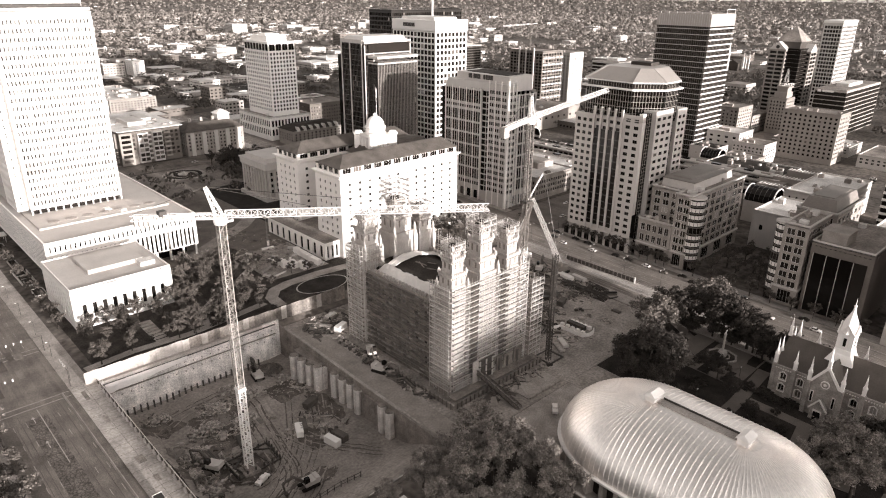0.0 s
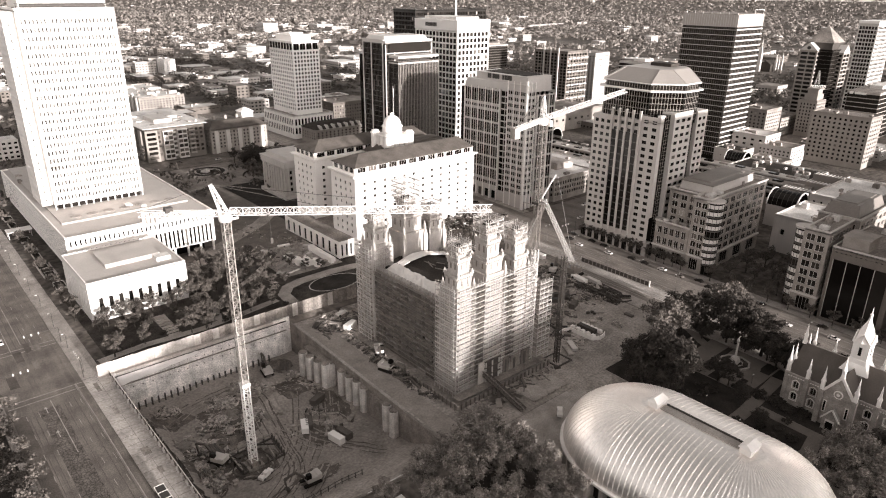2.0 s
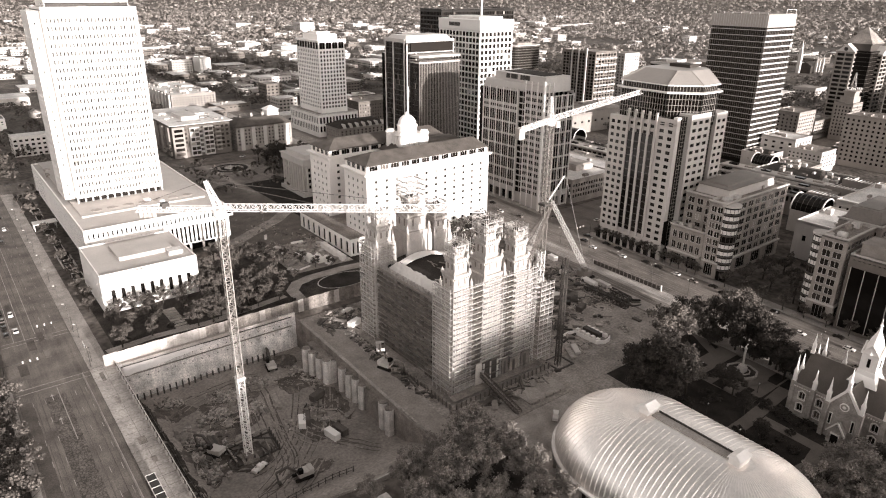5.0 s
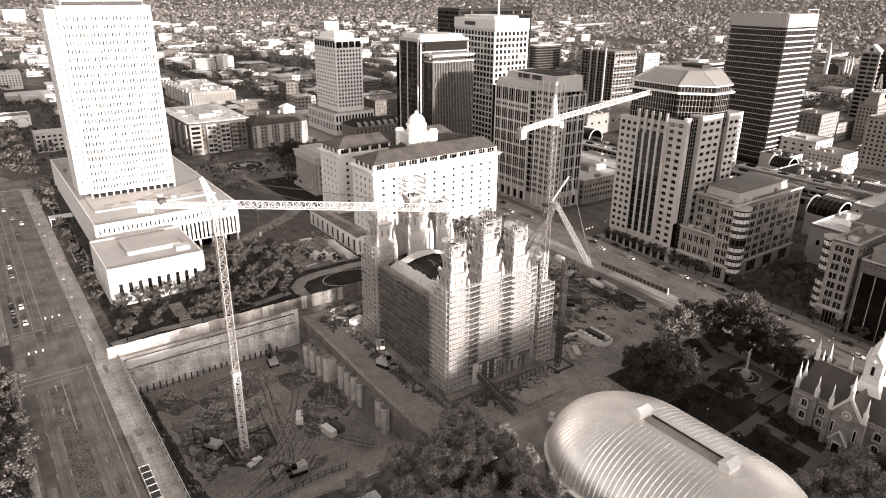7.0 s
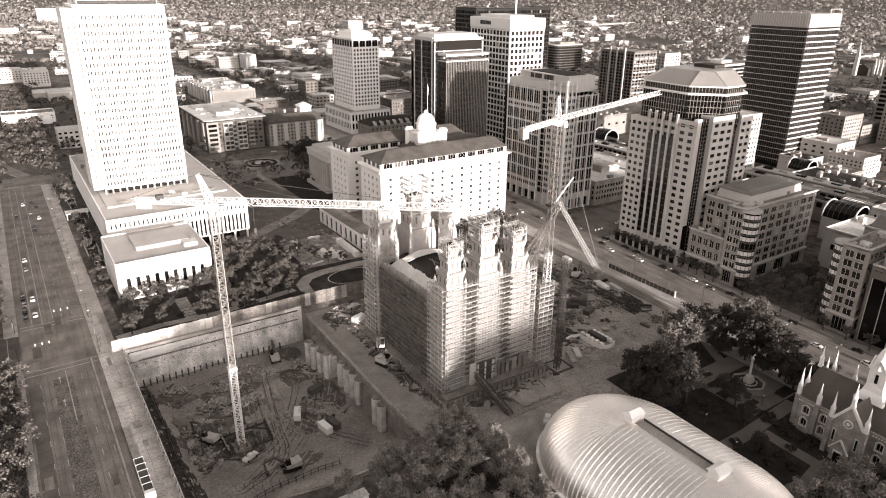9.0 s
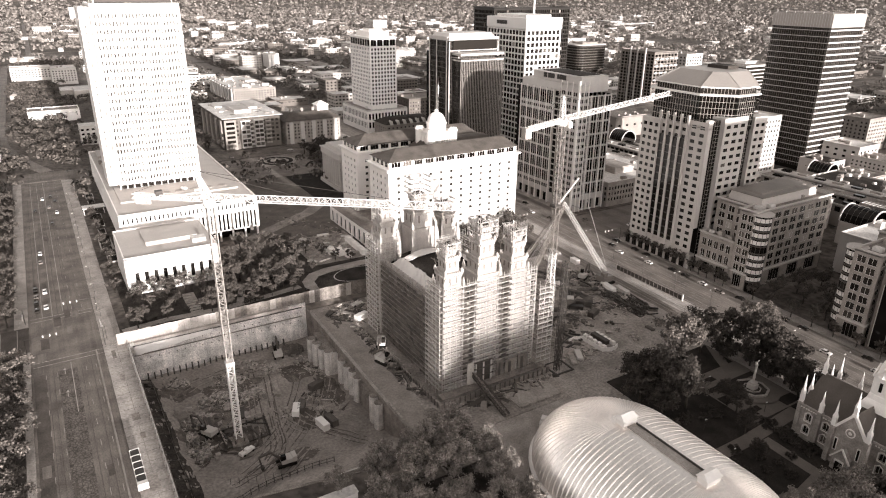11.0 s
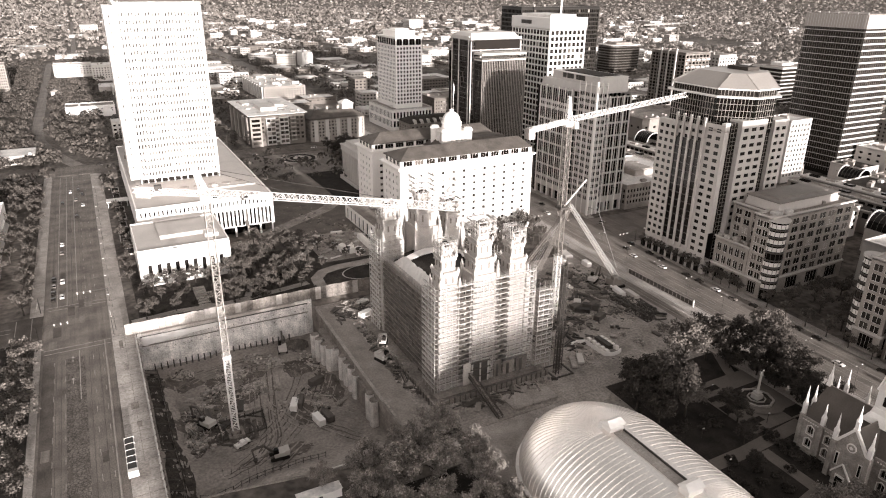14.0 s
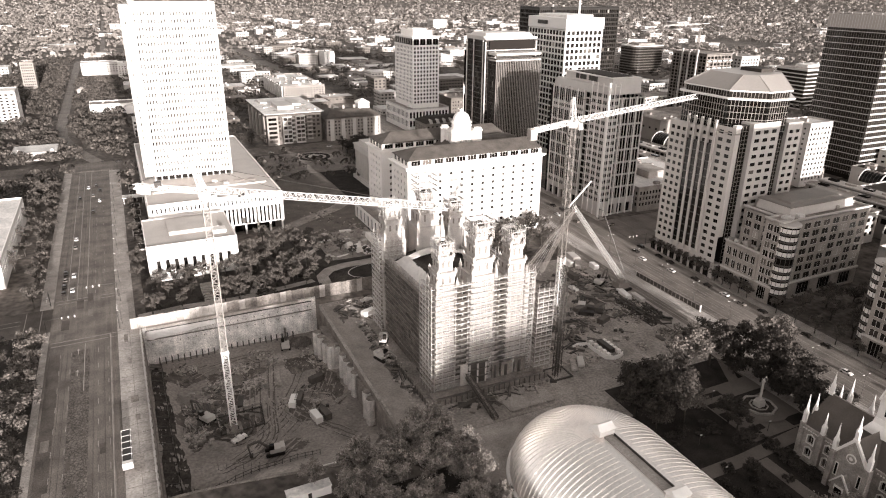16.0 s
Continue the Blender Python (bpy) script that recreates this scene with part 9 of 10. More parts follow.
def woods():
    """Countless far trees: each a cluster of leafy clumps, larger and coarser with distance."""
    g = np.random.default_rng(9)
    for name, r0, r1, n, clump, rad, k in (("close", 230, 560, 460, 1.1, 4.6, 110), ("grove", 470, 1150, 900, 1.35, 5.6, 70), ("near", 430, 1300, 5200, 1.6, 5.0, 32), ("mid", 1300, 2700, 11000, 3.6, 6.2, 12), ("far", 2700, 4850, 14000, 6.6, 9.0, 8)):
        P = []
        tries = 0
        got = 0
        while got < n and tries < n * 9:
            tries += 1
            r = math.sqrt(g.uniform(r0 ** 2, r1 ** 2))
            a = math.radians(g.uniform(-18, 86))
            x, y = r * math.sin(a), r * math.cos(a)
            if name == "close":
                if not (x < -8 and 265 < y) and not (x < 16 and 400 < y) or (-50 < x < 0 and y < 396):
                    continue
            elif name == "grove":
                if not -150 < x < 60 or y < 490:
                    continue
            elif y < 395 and x < 640:
                continue
            if noise.noise((x * 0.004, y * 0.004, 1.0)) < -0.38 and x > 60 and r < 2200:
                continue
            if on_street(x, y, 7) or not free(x, y, 2):
                continue
            if r < 1900 and any(p < x < q and s < y < u for p, q, s, u in TAKEN):
                continue
            P.append((x, y, gz(x, y)))
            got += 1
        P = np.array(P)
        m = len(P)
        v = g.normal(size=(m, k, 3))
        v /= np.linalg.norm(v, axis=2)[..., None]
        v[..., 2] = np.abs(v[..., 2]) * 0.9 - 0.15
        sc = g.uniform(0.65, 1.35, (m, 1, 1))
        c = P[:, None, :] + v * rad * sc * np.array([0.85, 0.85, 0.75]) + np.array([0, 0, 0.75 * rad]) * sc
        nr = v + g.normal(scale=0.4, size=v.shape)
        nr /= np.linalg.norm(nr, axis=2)[..., None]
        t = np.cross(nr, g.normal(size=v.shape))
        t /= np.linalg.norm(t, axis=2)[..., None]
        b = np.cross(nr, t)
        s = clump * sc * g.uniform(0.6, 1.3, (m, k, 1))
        Q = np.stack([c - t * s * 0.6, c + b * s * 0.5, c + t * s * 0.6, c - b * s * 0.5], 2).reshape(-1, 3)
        me = bpy.data.meshes.new("woods")
        me.from_pydata(Q.tolist(), [], [(4 * i + 3, 4 * i + 2, 4 * i + 1, 4 * i) for i in range(m * k)])
        # the distant tiers use the leaf colour with haze mixed in
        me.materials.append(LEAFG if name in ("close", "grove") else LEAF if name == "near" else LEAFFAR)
        me.polygons.foreach_set("use_smooth", [True] * len(me.polygons))
        if name not in ("close", "grove"):
            # crowns shade as rounded masses at this distance
            vn = v + np.array([0, 0, 0.35]) + g.normal(scale=0.12, size=v.shape)
            vn /= np.linalg.norm(vn, axis=2)[..., None]
            me.normals_split_custom_set_from_vertices(np.repeat(vn.reshape(-1, 3), 4, axis=0).tolist())
        me.update()
        tagged(new("far_woods", me), "countless leafy trees between far houses", "trees", kind="stuff")


woods()


def far_hills():
    """Hills at the edge of sight, far behind everything; their haze is only a pale colour."""
    m = M()
    n = 80
    for i in range(n + 1):
        a = math.radians(-25 + 120 * i / n)
        for r, z in ((4560, 60), (4700, 120 + 40 * noise.noise((i * 0.13, 0, 0))), (4860, 260 + 60 * noise.noise((i * 0.09, 4, 0)))):
            m.v.append((r * math.sin(a), r * math.cos(a), z))
    m.f = [(i * 3 + k, (i + 1) * 3 + k, (i + 1) * 3 + k + 1, i * 3 + k + 1) for i in range(n) for k in range(2)]
    solo("backdrop", m, HAZE, "hills at the horizon with haze in their colour", "hills", kind="structure", smooth=True)


far_hills()


# ---- vehicles, barriers, lamps and site clutter ----
def turned(ob, x, y, z, a=0.0):
    ob.location = (x, y, z)
    ob.rotation_euler = (0, 0, radians(a))
    return ob


def wheel_part(t, x, y, r=0.34, w=0.24):
    part("wheel", M().tube((x, y - w / 2, r), (x, y + w / 2, r), r, r, 12), RUBBER, t)


def make_car(paint, label):
    """A saloon car pointing along x, on its wheels at z = 0."""
    t = thing("car", label, "car", "cars on the streets")
    prof = [(-2.25, 0.35), (-2.3, 0.75), (-2.1, 0.95), (-1.6, 1.0), (1.0, 0.98), (2.1, 0.82), (2.3, 0.6), (2.25, 0.35)]
    m = M()
    n = len(prof)
    for y in (-0.88, 0.88):
        m.v += [(x, y, z) for x, z in prof]
    m.f = [tuple(range(n)), tuple(range(2 * n - 1, n - 1, -1))] + [(i, n + i, n + (i + 1) % n, (i + 1) % n) for i in range(n)]
    part("body", m, paint, t)
    part("cabin_glass", M().frustum((-1.75, 1.0, -0.82, 0.82), 0.97, (-1.2, 0.35, -0.66, 0.66), 1.4), GLASSD, t)
    part("roof", M().box(-1.2, 0.35, -0.66, 0.66, 1.4, 1.46), paint, t)
    for x in (-1.4, 1.4):
        for y in (-0.82, 0.82):
            wheel_part(t, x, y)
    return t


def make_pickup():
    t = thing("pickup_truck", "white pickup truck parked on the dirt", "truck", "site trucks")
    part("body", M().box(-2.7, 2.7, -0.95, 0.95, 0.5, 1.0).box(0.9, 2.6, -0.93, 0.93, 1.0, 1.25), CARW, t)
    part("cab", M().frustum((-0.7, 1.5, -0.93, 0.93), 1.0, (-0.5, 0.9, -0.8, 0.8), 1.85), CARW, t)
    part("windscreen", M().add([(1.52, -0.8, 1.28), (1.52, 0.8, 1.28), (0.98, 0.7, 1.78), (0.98, -0.7, 1.78)], [(0, 1, 2, 3)]), GLASSD, t)
    part("bed", M().box(-2.7, -0.75, -0.95, -0.85, 1.0, 1.4).box(-2.7, -0.75, 0.85, 0.95, 1.0, 1.4).box(-2.7, -2.6, -0.85, 0.85, 1.0, 1.4), CARW, t)
    for x in (-1.7, 1.75):
        for y in (-0.85, 0.85):
            wheel_part(t, x, y, 0.4, 0.28)
    return t


def make_excavator():
    t = thing("excavator", "tracked excavator with its arm lowered", "excavator", "excavators on the site")
    for y in (-1.2, 1.2):
        part("track", M().box(-2.0, 2.0, y - 0.3, y + 0.3, 0.15, 0.85).tube((-2.0, y - 0.3, 0.5), (-2.0, y + 0.3, 0.5), 0.35, 0.35, 8).tube((2.0, y - 0.3, 0.5), (2.0, y + 0.3, 0.5), 0.35, 0.35, 8), RUBBER, t)
    part("body", M().box(-2.3, 1.3, -1.3, 1.3, 1.0, 2.1).box(-2.5, -1.4, -1.25, 1.25, 1.2, 2.4), TANST, t)
    part("cab", M().frustum((0.2, 1.5, 0.2, 1.25), 2.1, (0.2, 1.3, 0.25, 1.2), 3.3), GLASSD, t)
    part("boom", M().bar((1.2, -0.3, 1.8), (3.6, -0.3, 4.4), 0.6, 0.5).bar((3.6, -0.3, 4.4), (6.4, -0.3, 3.9), 0.5, 0.4), RUST, t, "dark angled boom")
    part("stick", M().bar((6.4, -0.3, 3.9), (5.9, -0.3, 1.0), 0.42, 0.34), RUST, t)
    part("bucket", M().frustum((5.3, 6.3, -0.8, 0.2), 0.9, (5.6, 6.0, -0.7, 0.1), 0.1), STEELD, t)
    return t


def make_box(paint, label):
    t = thing("site_container", label, "container", "containers on the site")
    m = M()
    k = 29
    for sy in (-1, 1):
        for i in range(k):
            for z in (0.15, 2.6):
                m.v.append((-3.0 + i * 6.0 / (k - 1), sy * (1.2 + (0.05 if i % 2 else 0)), z))
    for q in range(2):
        o = q * 2 * k
        m.f += [(o + 2 * i, o + 2 * i + 2, o + 2 * i + 3, o + 2 * i + 1) for i in range(k - 1)]
    m.f += [tuple([2 * i + 1 for i in range(k)] + [2 * k + 2 * i + 1 for i in range(k - 1, -1, -1)]), (0, 1, 2 * k + 1, 2 * k), (2 * k - 2, 4 * k - 2, 4 * k - 1, 2 * k - 1)]
    part("body", m, paint, t)
    part("door", M().box(3.0, 3.06, -1.1, 1.1, 0.25, 2.5), paint, t)
    part("skid", M().box(-3, 3, -1.1, -0.9, 0, 0.15).box(-3, 3, 0.9, 1.1, 0, 0.15), STEELD, t)
    return t


CARS = [make_car(CARW, "white saloon car on the street"), make_car(CARD, "dark saloon car on the street"), make_car(CARG, "grey saloon car on the street")]
LOT = []
for x, y, k in ((24.2, 274, 0), (24.3, 291, 0), (24.0, 343, 0), (20.8, 272, 1), (20.8, 279.5, 1), (20.9, 287, 2), (20.8, 295, 1), (23.9, 330, 2), (31.5, 390, 1), (35, 412, 0), (31.4, 425, 2), (35.2, 436, 1), (24, 420, 1), (28.5, 445, 0), (33, 448, 1)):
    LOT.append((x, y, 0.07, 90, k))
for x, y, k in ((289.5, 188, 0), (293.6, 176, 1), (293.8, 168, 1), (293.8, 158, 0), (293.6, 148, 2), (286, 205, 0), (289.6, 214, 1), (293.5, 132, 1), (286, 92, 0), (289.8, 74, 0), (278, 66, 2), (282.0, 120, 1), (286, 262, 2), (282, 275, 0), (289, 290, 1), (286, 330, 0), (282, 352, 1)):
    LOT.append((x, y, 0.07, 90, k))
cr = random.Random(31)
for y in (64, 81, 108, 117, 139, 196, 204, 218):
    LOT.append((296.4, y, 0.07, 90, 1))
for i in range(9):
    LOT.append((512 + (i % 13) * 6 + cr.uniform(-0.3, 0.3), 128 + (i // 13) * 13 + cr.uniform(-1, 1), 0.0, 90, cr.randrange(3)))
for i in range(9):
    LOT.append((300 + i * 20 + cr.uniform(-5, 5), 232 + cr.choice((0, 4, 14, 18)), 0.07, 0, cr.randrange(3)))
for i in range(10):
    LOT.append((50 + i * 22 + cr.uniform(-6, 6), 496 + cr.choice((0, 4, 13, 17)), 0.13, 0, cr.randrange(3)))
used = set()
for x, y, lift, a, k in LOT:
    m4 = pose(x, y, gz(x, y) + lift, 0, 0, a + cr.choice((0, 180)))
    if k in used:
        copy_thing(CARS[k], m4)
    else:
        CARS[k].matrix_basis = m4
        used.add(k)

pk = make_pickup()
turned(pk, 74.6, 159.0, PITZ + 0.4, 25)
for x, y, z, a in ((160, 112.5, -5.95, 40), (140.5, 217, -3.0, 10), (232, 190, -3.7, 100)):
    copy_thing(pk, pose(x, y, z, 0, 0, a))
ex = make_excavator()
turned(ex, 84.0, 147.5, PITZ + 0.3, 176).scale = (1.3, 1.3, 1.3)
for x, y, z, a in ((103, 214, PITZ, 80), (66, 175, PITZ + 0.2, 120), (134.5, 181, -4.0, 240), (247, 190, -3.6, 30), (130.2, 170, -4.3, 290)):
    copy_thing(ex, pose(x, y, z, 0, 0, a))
bw, bd = make_box(CARW, "white steel site container"), make_box(RUST, "dark steel site container")
turned(bw, 101.3, 160, PITZ, 100)
turned(bd, 104.7, 160.6, PITZ, 100)
for b, x, y, z, a in ((bw, 96.2, 172.5, PITZ, 65), (bd, 98.5, 173.5, PITZ, 65), (bd, 108, 184, PITZ, 20), (bd, 222, 171, -4.0, 8), (bd, 230, 169, -4.0, 12), (bw, 214, 178, -3.9, 60), (bw, 196, 213, -3.0, 0), (bd, 239, 200, -3.3, 90), (bw, 137, 205, -3.4, 20), (bw, 246, 214, -3.0, 90)):
    copy_thing(b, pose(x, y, z, 0, 0, a))


def stacks(group, label, spots, seed, paints=None):
    """Bundles of boards, bars or blocks lying on the ground."""
    rnd = random.Random(seed)
    for x, y, z in spots:
        t = thing("material_stack", label, "stack", group, at=(x, y, z))
        t.rotation_euler = (0, 0, rnd.uniform(0, 3.1))
        kind, paint = rnd.randrange(3), rnd.choice(paints or (PIPE, PIPE, RUST, PLANK, CONC, STEELD))
        n, L = rnd.randrange(2, 5), rnd.uniform(2.5, 7.0)
        for k in range(n):
            if kind == 0:
                part("bar", M().bar((-L / 2, k * 0.42 - n * 0.2, 0.2), (L / 2, k * 0.42 - n * 0.2 + rnd.uniform(-0.2, 0.2), 0.2), 0.3), paint, t)
            elif kind == 1:
                part("board", M().box(-L / 2, L / 2, -0.9 + rnd.uniform(-0.2, 0.2), 0.9, 0.05 + k * 0.26, 0.27 + k * 0.26), paint, t)
            else:
                q = rnd.uniform(0.5, 1.1)
                a, b = rnd.uniform(-2, 2), rnd.uniform(-1.5, 1.5)
                part("block", M().box(a, a + q * 1.4, b, b + q, 0, q), paint, t)


sr = random.Random(12)
stacks("stacks on the yard", "bundle of building material on the dirt yard", [(sr.uniform(192, 246), sr.uniform(140, 220), 0) for _ in range(0)] + [(x, y, gz(x, y) + 0.12) for x, y in [(sr.uniform(194, 247), sr.uniform(138, 219)) for _ in range(18)] + [(sr.uniform(240, 256), sr.uniform(150, 215)) for _ in range(26)] + [(sr.uniform(180, 205), sr.uniform(150, 172)) for _ in range(14)]], 1)
stacks("stacks in the excavation", "heap of bars and timber on the pit floor", [(x, y, PITZ + 0.1) for x, y in [(sr.gauss(80, 6), sr.gauss(186, 7)) for _ in range(16)] + [(sr.uniform(60, 72), sr.uniform(160, 182)) for _ in range(12)] + [(sr.uniform(92, 114), sr.uniform(160, 182)) for _ in range(6)]], 2)
stacks("stacks beside the temple", "heap of site material beside the temple", [(x, y, gz(x, y) + 0.12) for x, y in [(sr.uniform(131, 133.2), sr.uniform(146, 205)) for _ in range(10)] + [(sr.uniform(136, 182), sr.uniform(129, 134.5)) for _ in range(12)] + [(sr.uniform(133, 150), sr.uniform(206, 221)) for _ in range(18)]], 3)
stacks("stacks in the garden", "stacked stone blocks on the garden ground", [(x, y, gz(x, y) + 0.12) for x, y in [(sr.uniform(138, 169), sr.uniform(263, 300)) for _ in range(32)]], 4, (STONE, WHITE, CONC, STONE))


def rubble(name, label, spots, seed):
    rnd = random.Random(seed)
    m = M()
    for x, y, z, r, n in spots:
        for _ in range(n):
            a, q = rnd.uniform(0, 6.28), abs(rnd.gauss(0, 0.5)) * r
            px, py, s = x + q * math.cos(a), y + q * math.sin(a), rnd.uniform(0.16, 0.5)
            h = z + max(0, (r - q)) * 0.3
            v = [(px + rnd.uniform(-s, s) * 0.3 + sx * s, py + sy * s * rnd.uniform(0.6, 1.2), h + sz * s * rnd.uniform(0.6, 1.1)) for sx in (-1, 1) for sy in (-1, 1) for sz in (-1, 1)]
            m.add(v, [(0, 1, 3, 2), (4, 6, 7, 5), (0, 4, 5, 1), (2, 3, 7, 6), (0, 2, 6, 4), (1, 5, 7, 3)])
    solo(name, m, PIPEROCK, label, "rubble", kind="stuff")


PIPEROCK = mat("broken_stone", 0.32, 0.9, var=0.3, size=2, fine=0.3, bump=0.3, island=0.5)
rubble("rubble_heap", "heaps of broken stone on the pit floor", [(97, 206, PITZ, 3.6, 160), (65, 186, PITZ, 4.2, 200), (78, 204, PITZ, 2.5, 70), (88, 192, PITZ, 4, 120), (70, 196, PITZ, 3, 80), (110, 196, PITZ, 3, 70), (62, 165, PITZ, 3, 90), (82, 205, PITZ, 5, 260), (76, 196, PITZ, 5, 240), (84, 192, PITZ, 4, 160), (60, 176, PITZ, 4, 180), (58, 168, PITZ, 3.5, 140), (104, 170, PITZ, 2.5, 70), (110, 206, PITZ, 3.5, 110), (90, 214, PITZ, 4, 120), (64, 212, PITZ, 4, 110)], 5)
rubble("rubble_strip", "scattered stones along the site tracks", [(x, y, gz(x, y) + 0.1, 2.2, 26) for x, y in [(sr.uniform(131, 133.6), sr.uniform(135, 221)) for _ in range(16)] + [(sr.uniform(190, 247), sr.uniform(130, 220)) for _ in range(22)]], 6)


def soil_mound(x, y, rx, ry, h, seed):
    """A loose heap of dug soil with an uneven foot."""
    m, n, k = M(), 22, 6
    for j in range(k + 1):
        q = j / k
        for i in range(n):
            a = 2 * math.pi * i / n
            w = 1 + 0.35 * noise.noise((math.cos(a) * 1.4 + seed, math.sin(a) * 1.4, q))
            z = h * (1 - q) ** 1.3 + 0.35 * noise.noise((math.cos(a) * q * 4, math.sin(a) * q * 4, seed)) * (1 - q) * (q > 0)
            m.v.append((x + rx * q * w * math.cos(a), y + ry * q * w * math.sin(a), PITZ - 0.1 + z))
    m.f = [(j * n + i, (j + 1) * n + i, (j + 1) * n + (i + 1) % n, j * n + (i + 1) % n) for j in range(k) for i in range(n)]
    solo("soil_mound", m, HEAP, "heap of dark dug soil on the pit floor", "soil heap", smooth=True)


HEAP = mat("dug_soil", 0.14, 0.95, var=0.8, size=2.5, fine=0.4, bump=0.6)
for k, (x, y, rx, ry, h) in enumerate(((102, 193.5, 6.5, 5, 2.6), (110, 217, 5.5, 4.5, 2.8), (88, 200, 5, 3.5, 1.4), (71, 184, 5, 6, 1.3), (62, 206, 4.5, 5, 1.6), (93, 186, 4, 3, 1.1))):
    soil_mound(x, y, rx, ry, h, k * 3.7)


def debris(name, label, clusters, seed):
    """Loose boards, bars and scraps, dropped in uneven heaps."""
    rnd = random.Random(seed)
    m = M()
    for x, y, z, rx, ry, n in clusters:
        for _ in range(n):
            px, py = x + rnd.gauss(0, 0.45) * rx, y + rnd.gauss(0, 0.45) * ry
            zz = (gz(px, py) + 0.15 if z is None else z) + rnd.uniform(0.1, 0.5)
            a, L, w = rnd.uniform(0, 6.28), rnd.uniform(0.3, 2.6) * (1.6 if rnd.random() < 0.12 else 0.8), rnd.choice((0.1, 0.16, 0.24, 0.4))
            d = Vector((math.cos(a) * L, math.sin(a) * L, rnd.uniform(-0.15, 0.35)))
            m.bar(Vector((px, py, zz)) - d / 2, Vector((px, py, zz)) + d / 2, w)
    solo(name, m, SCRAP, label, "debris", kind="stuff")


SCRAP = mat("site_scrap", 0.27, 0.85, var=0.4, size=2, fine=0.3, bump=0.2, island=0.85)
debris("pit_debris", "countless boards and scraps heaped on the pit floor", [(80, 205, PITZ + 0.2, 7, 6, 300), (78, 192, PITZ + 0.2, 8, 6, 280), (60, 178, PITZ + 0.2, 6, 14, 260), (57, 166, PITZ + 0.2, 4, 9, 160), (104, 178, PITZ + 0.2, 4, 6, 60), (112, 194, PITZ + 0.2, 3, 9, 70), (60, 212, PITZ + 0.4, 7, 5, 80), (104, 200, PITZ + 0.2, 3, 3, 30)], 81)
debris("temple_debris", "countless boards and scraps along the temple foot", [(132.6, 150, None, 1.6, 8, 70), (132.6, 168, None, 1.6, 14, 130), (132.6, 188, None, 1.6, 14, 120), (138, 212, None, 12, 9, 260), (150, 132, None, 14, 3, 120), (172, 132, None, 9, 3, 70)], 82)
debris("yard_debris", "countless boards, bars and scraps on the yard", [(250, 180, None, 5, 22, 260), (244, 200, None, 8, 16, 180), (240, 162, None, 10, 12, 170), (224, 166, None, 12, 12, 150), (205, 160, None, 14, 9, 150), (192, 152, None, 8, 9, 110), (200, 138, None, 9, 5, 60), (230, 190, None, 14, 14, 130), (196, 205, None, 14, 12, 120)], 83)
debris("garden_debris", "countless stone slabs and scraps in the stripped garden", [(150, 285, None, 14, 16, 260), (140, 300, None, 12, 10, 120), (165, 300, None, 8, 14, 110), (152, 330, None, 14, 16, 90)], 84)


def bundles(name, label, clusters, material, seed):
    """Bars and beams laid out in loose parallel bundles."""
    rnd = random.Random(seed)
    m = M()
    for x, y, rx, ry, n in clusters:
        for _ in range(n):
            px, py, a = x + rnd.uniform(-rx, rx), y + rnd.uniform(-ry, ry), rnd.uniform(0, 3.1)
            L, w = rnd.uniform(2.5, 7.5), rnd.choice((0.2, 0.3, 0.45))
            ux, uy = math.cos(a), math.sin(a)
            for k in range(rnd.randrange(2, 8)):
                o, e, z = (k % 4) * w * 1.5, rnd.uniform(-0.4, 0.4), gz(px, py) + 0.2 + (k // 4) * w * 1.1
                c = Vector((px - uy * o + ux * e, py + ux * o + uy * e, z + w / 2))
                m.bar(c - Vector((ux, uy, 0)) * L / 2, c + Vector((ux, uy, rnd.uniform(-0.02, 0.02))) * L / 2, w)
    solo(name, m, material, label, "building material", kind="stuff")


DARKBAR = mat("dark_bundled_bar", 0.1, 0.8, 0.1, var=0.4, size=2, fine=0.3, bump=0.1, island=0.8)
bundles("yard_bundles", "countless bundles of dark bars and beams on the yard", [(224, 172, 12, 12, 34), (243, 178, 8, 18, 40), (230, 196, 14, 10, 22), (212, 158, 9, 8, 22), (250, 160, 4, 14, 16), (205, 150, 6, 6, 10)], DARKBAR, 91)
bundles("temple_bundles", "countless bundles of bars beside the temple", [(132.2, 172, 1.2, 22, 26), (140, 210, 14, 6, 26), (152, 131.5, 14, 2.0, 14)], DARKBAR, 92)
# concrete pad west of the temple with low kerbs
t = thing("concrete_pad", "pale concrete pad with low kerbs", "slab")
part("slab", M().box(158, 176, 122.5, 133.5, -6.6, -5.2), CONC, t)
for i in range(5):
    part("kerb_block", M().box(158.5 + i * 3.5, 161.3 + i * 3.5, 121.8, 122.45, -6.4, -4.8), CONC, t)
t = thing("site_gantry", "long dark lattice gangway leaning to the temple", "gangway")
lattice(t, "truss", (151.5, 121, -5.2), (150.5, 140, 1.0), 1.6, RUST, chord=0.25, lace=0.14)
part("deck", M().bar((151.5, 121, -5.6), (150.5, 140, 0.6), 1.1), PLANK, t)
for x, y, a in ((243.6, 160.8, 91), (250, 158, 84)):
    t = thing("boom_section", "dark lattice crane boom section lying on the yard", "boom section", "boom sections")
    q = Vector((math.cos(radians(a)), math.sin(radians(a)), 0)) * (12 if a > 90 else 6)
    lattice(t, "truss", (x - q.x, y - q.y, gz(x, y) + 1.2), (x + q.x, y + q.y, gz(x, y) + 1.4), 2.5, STEELD, chord=0.36, lace=0.24)
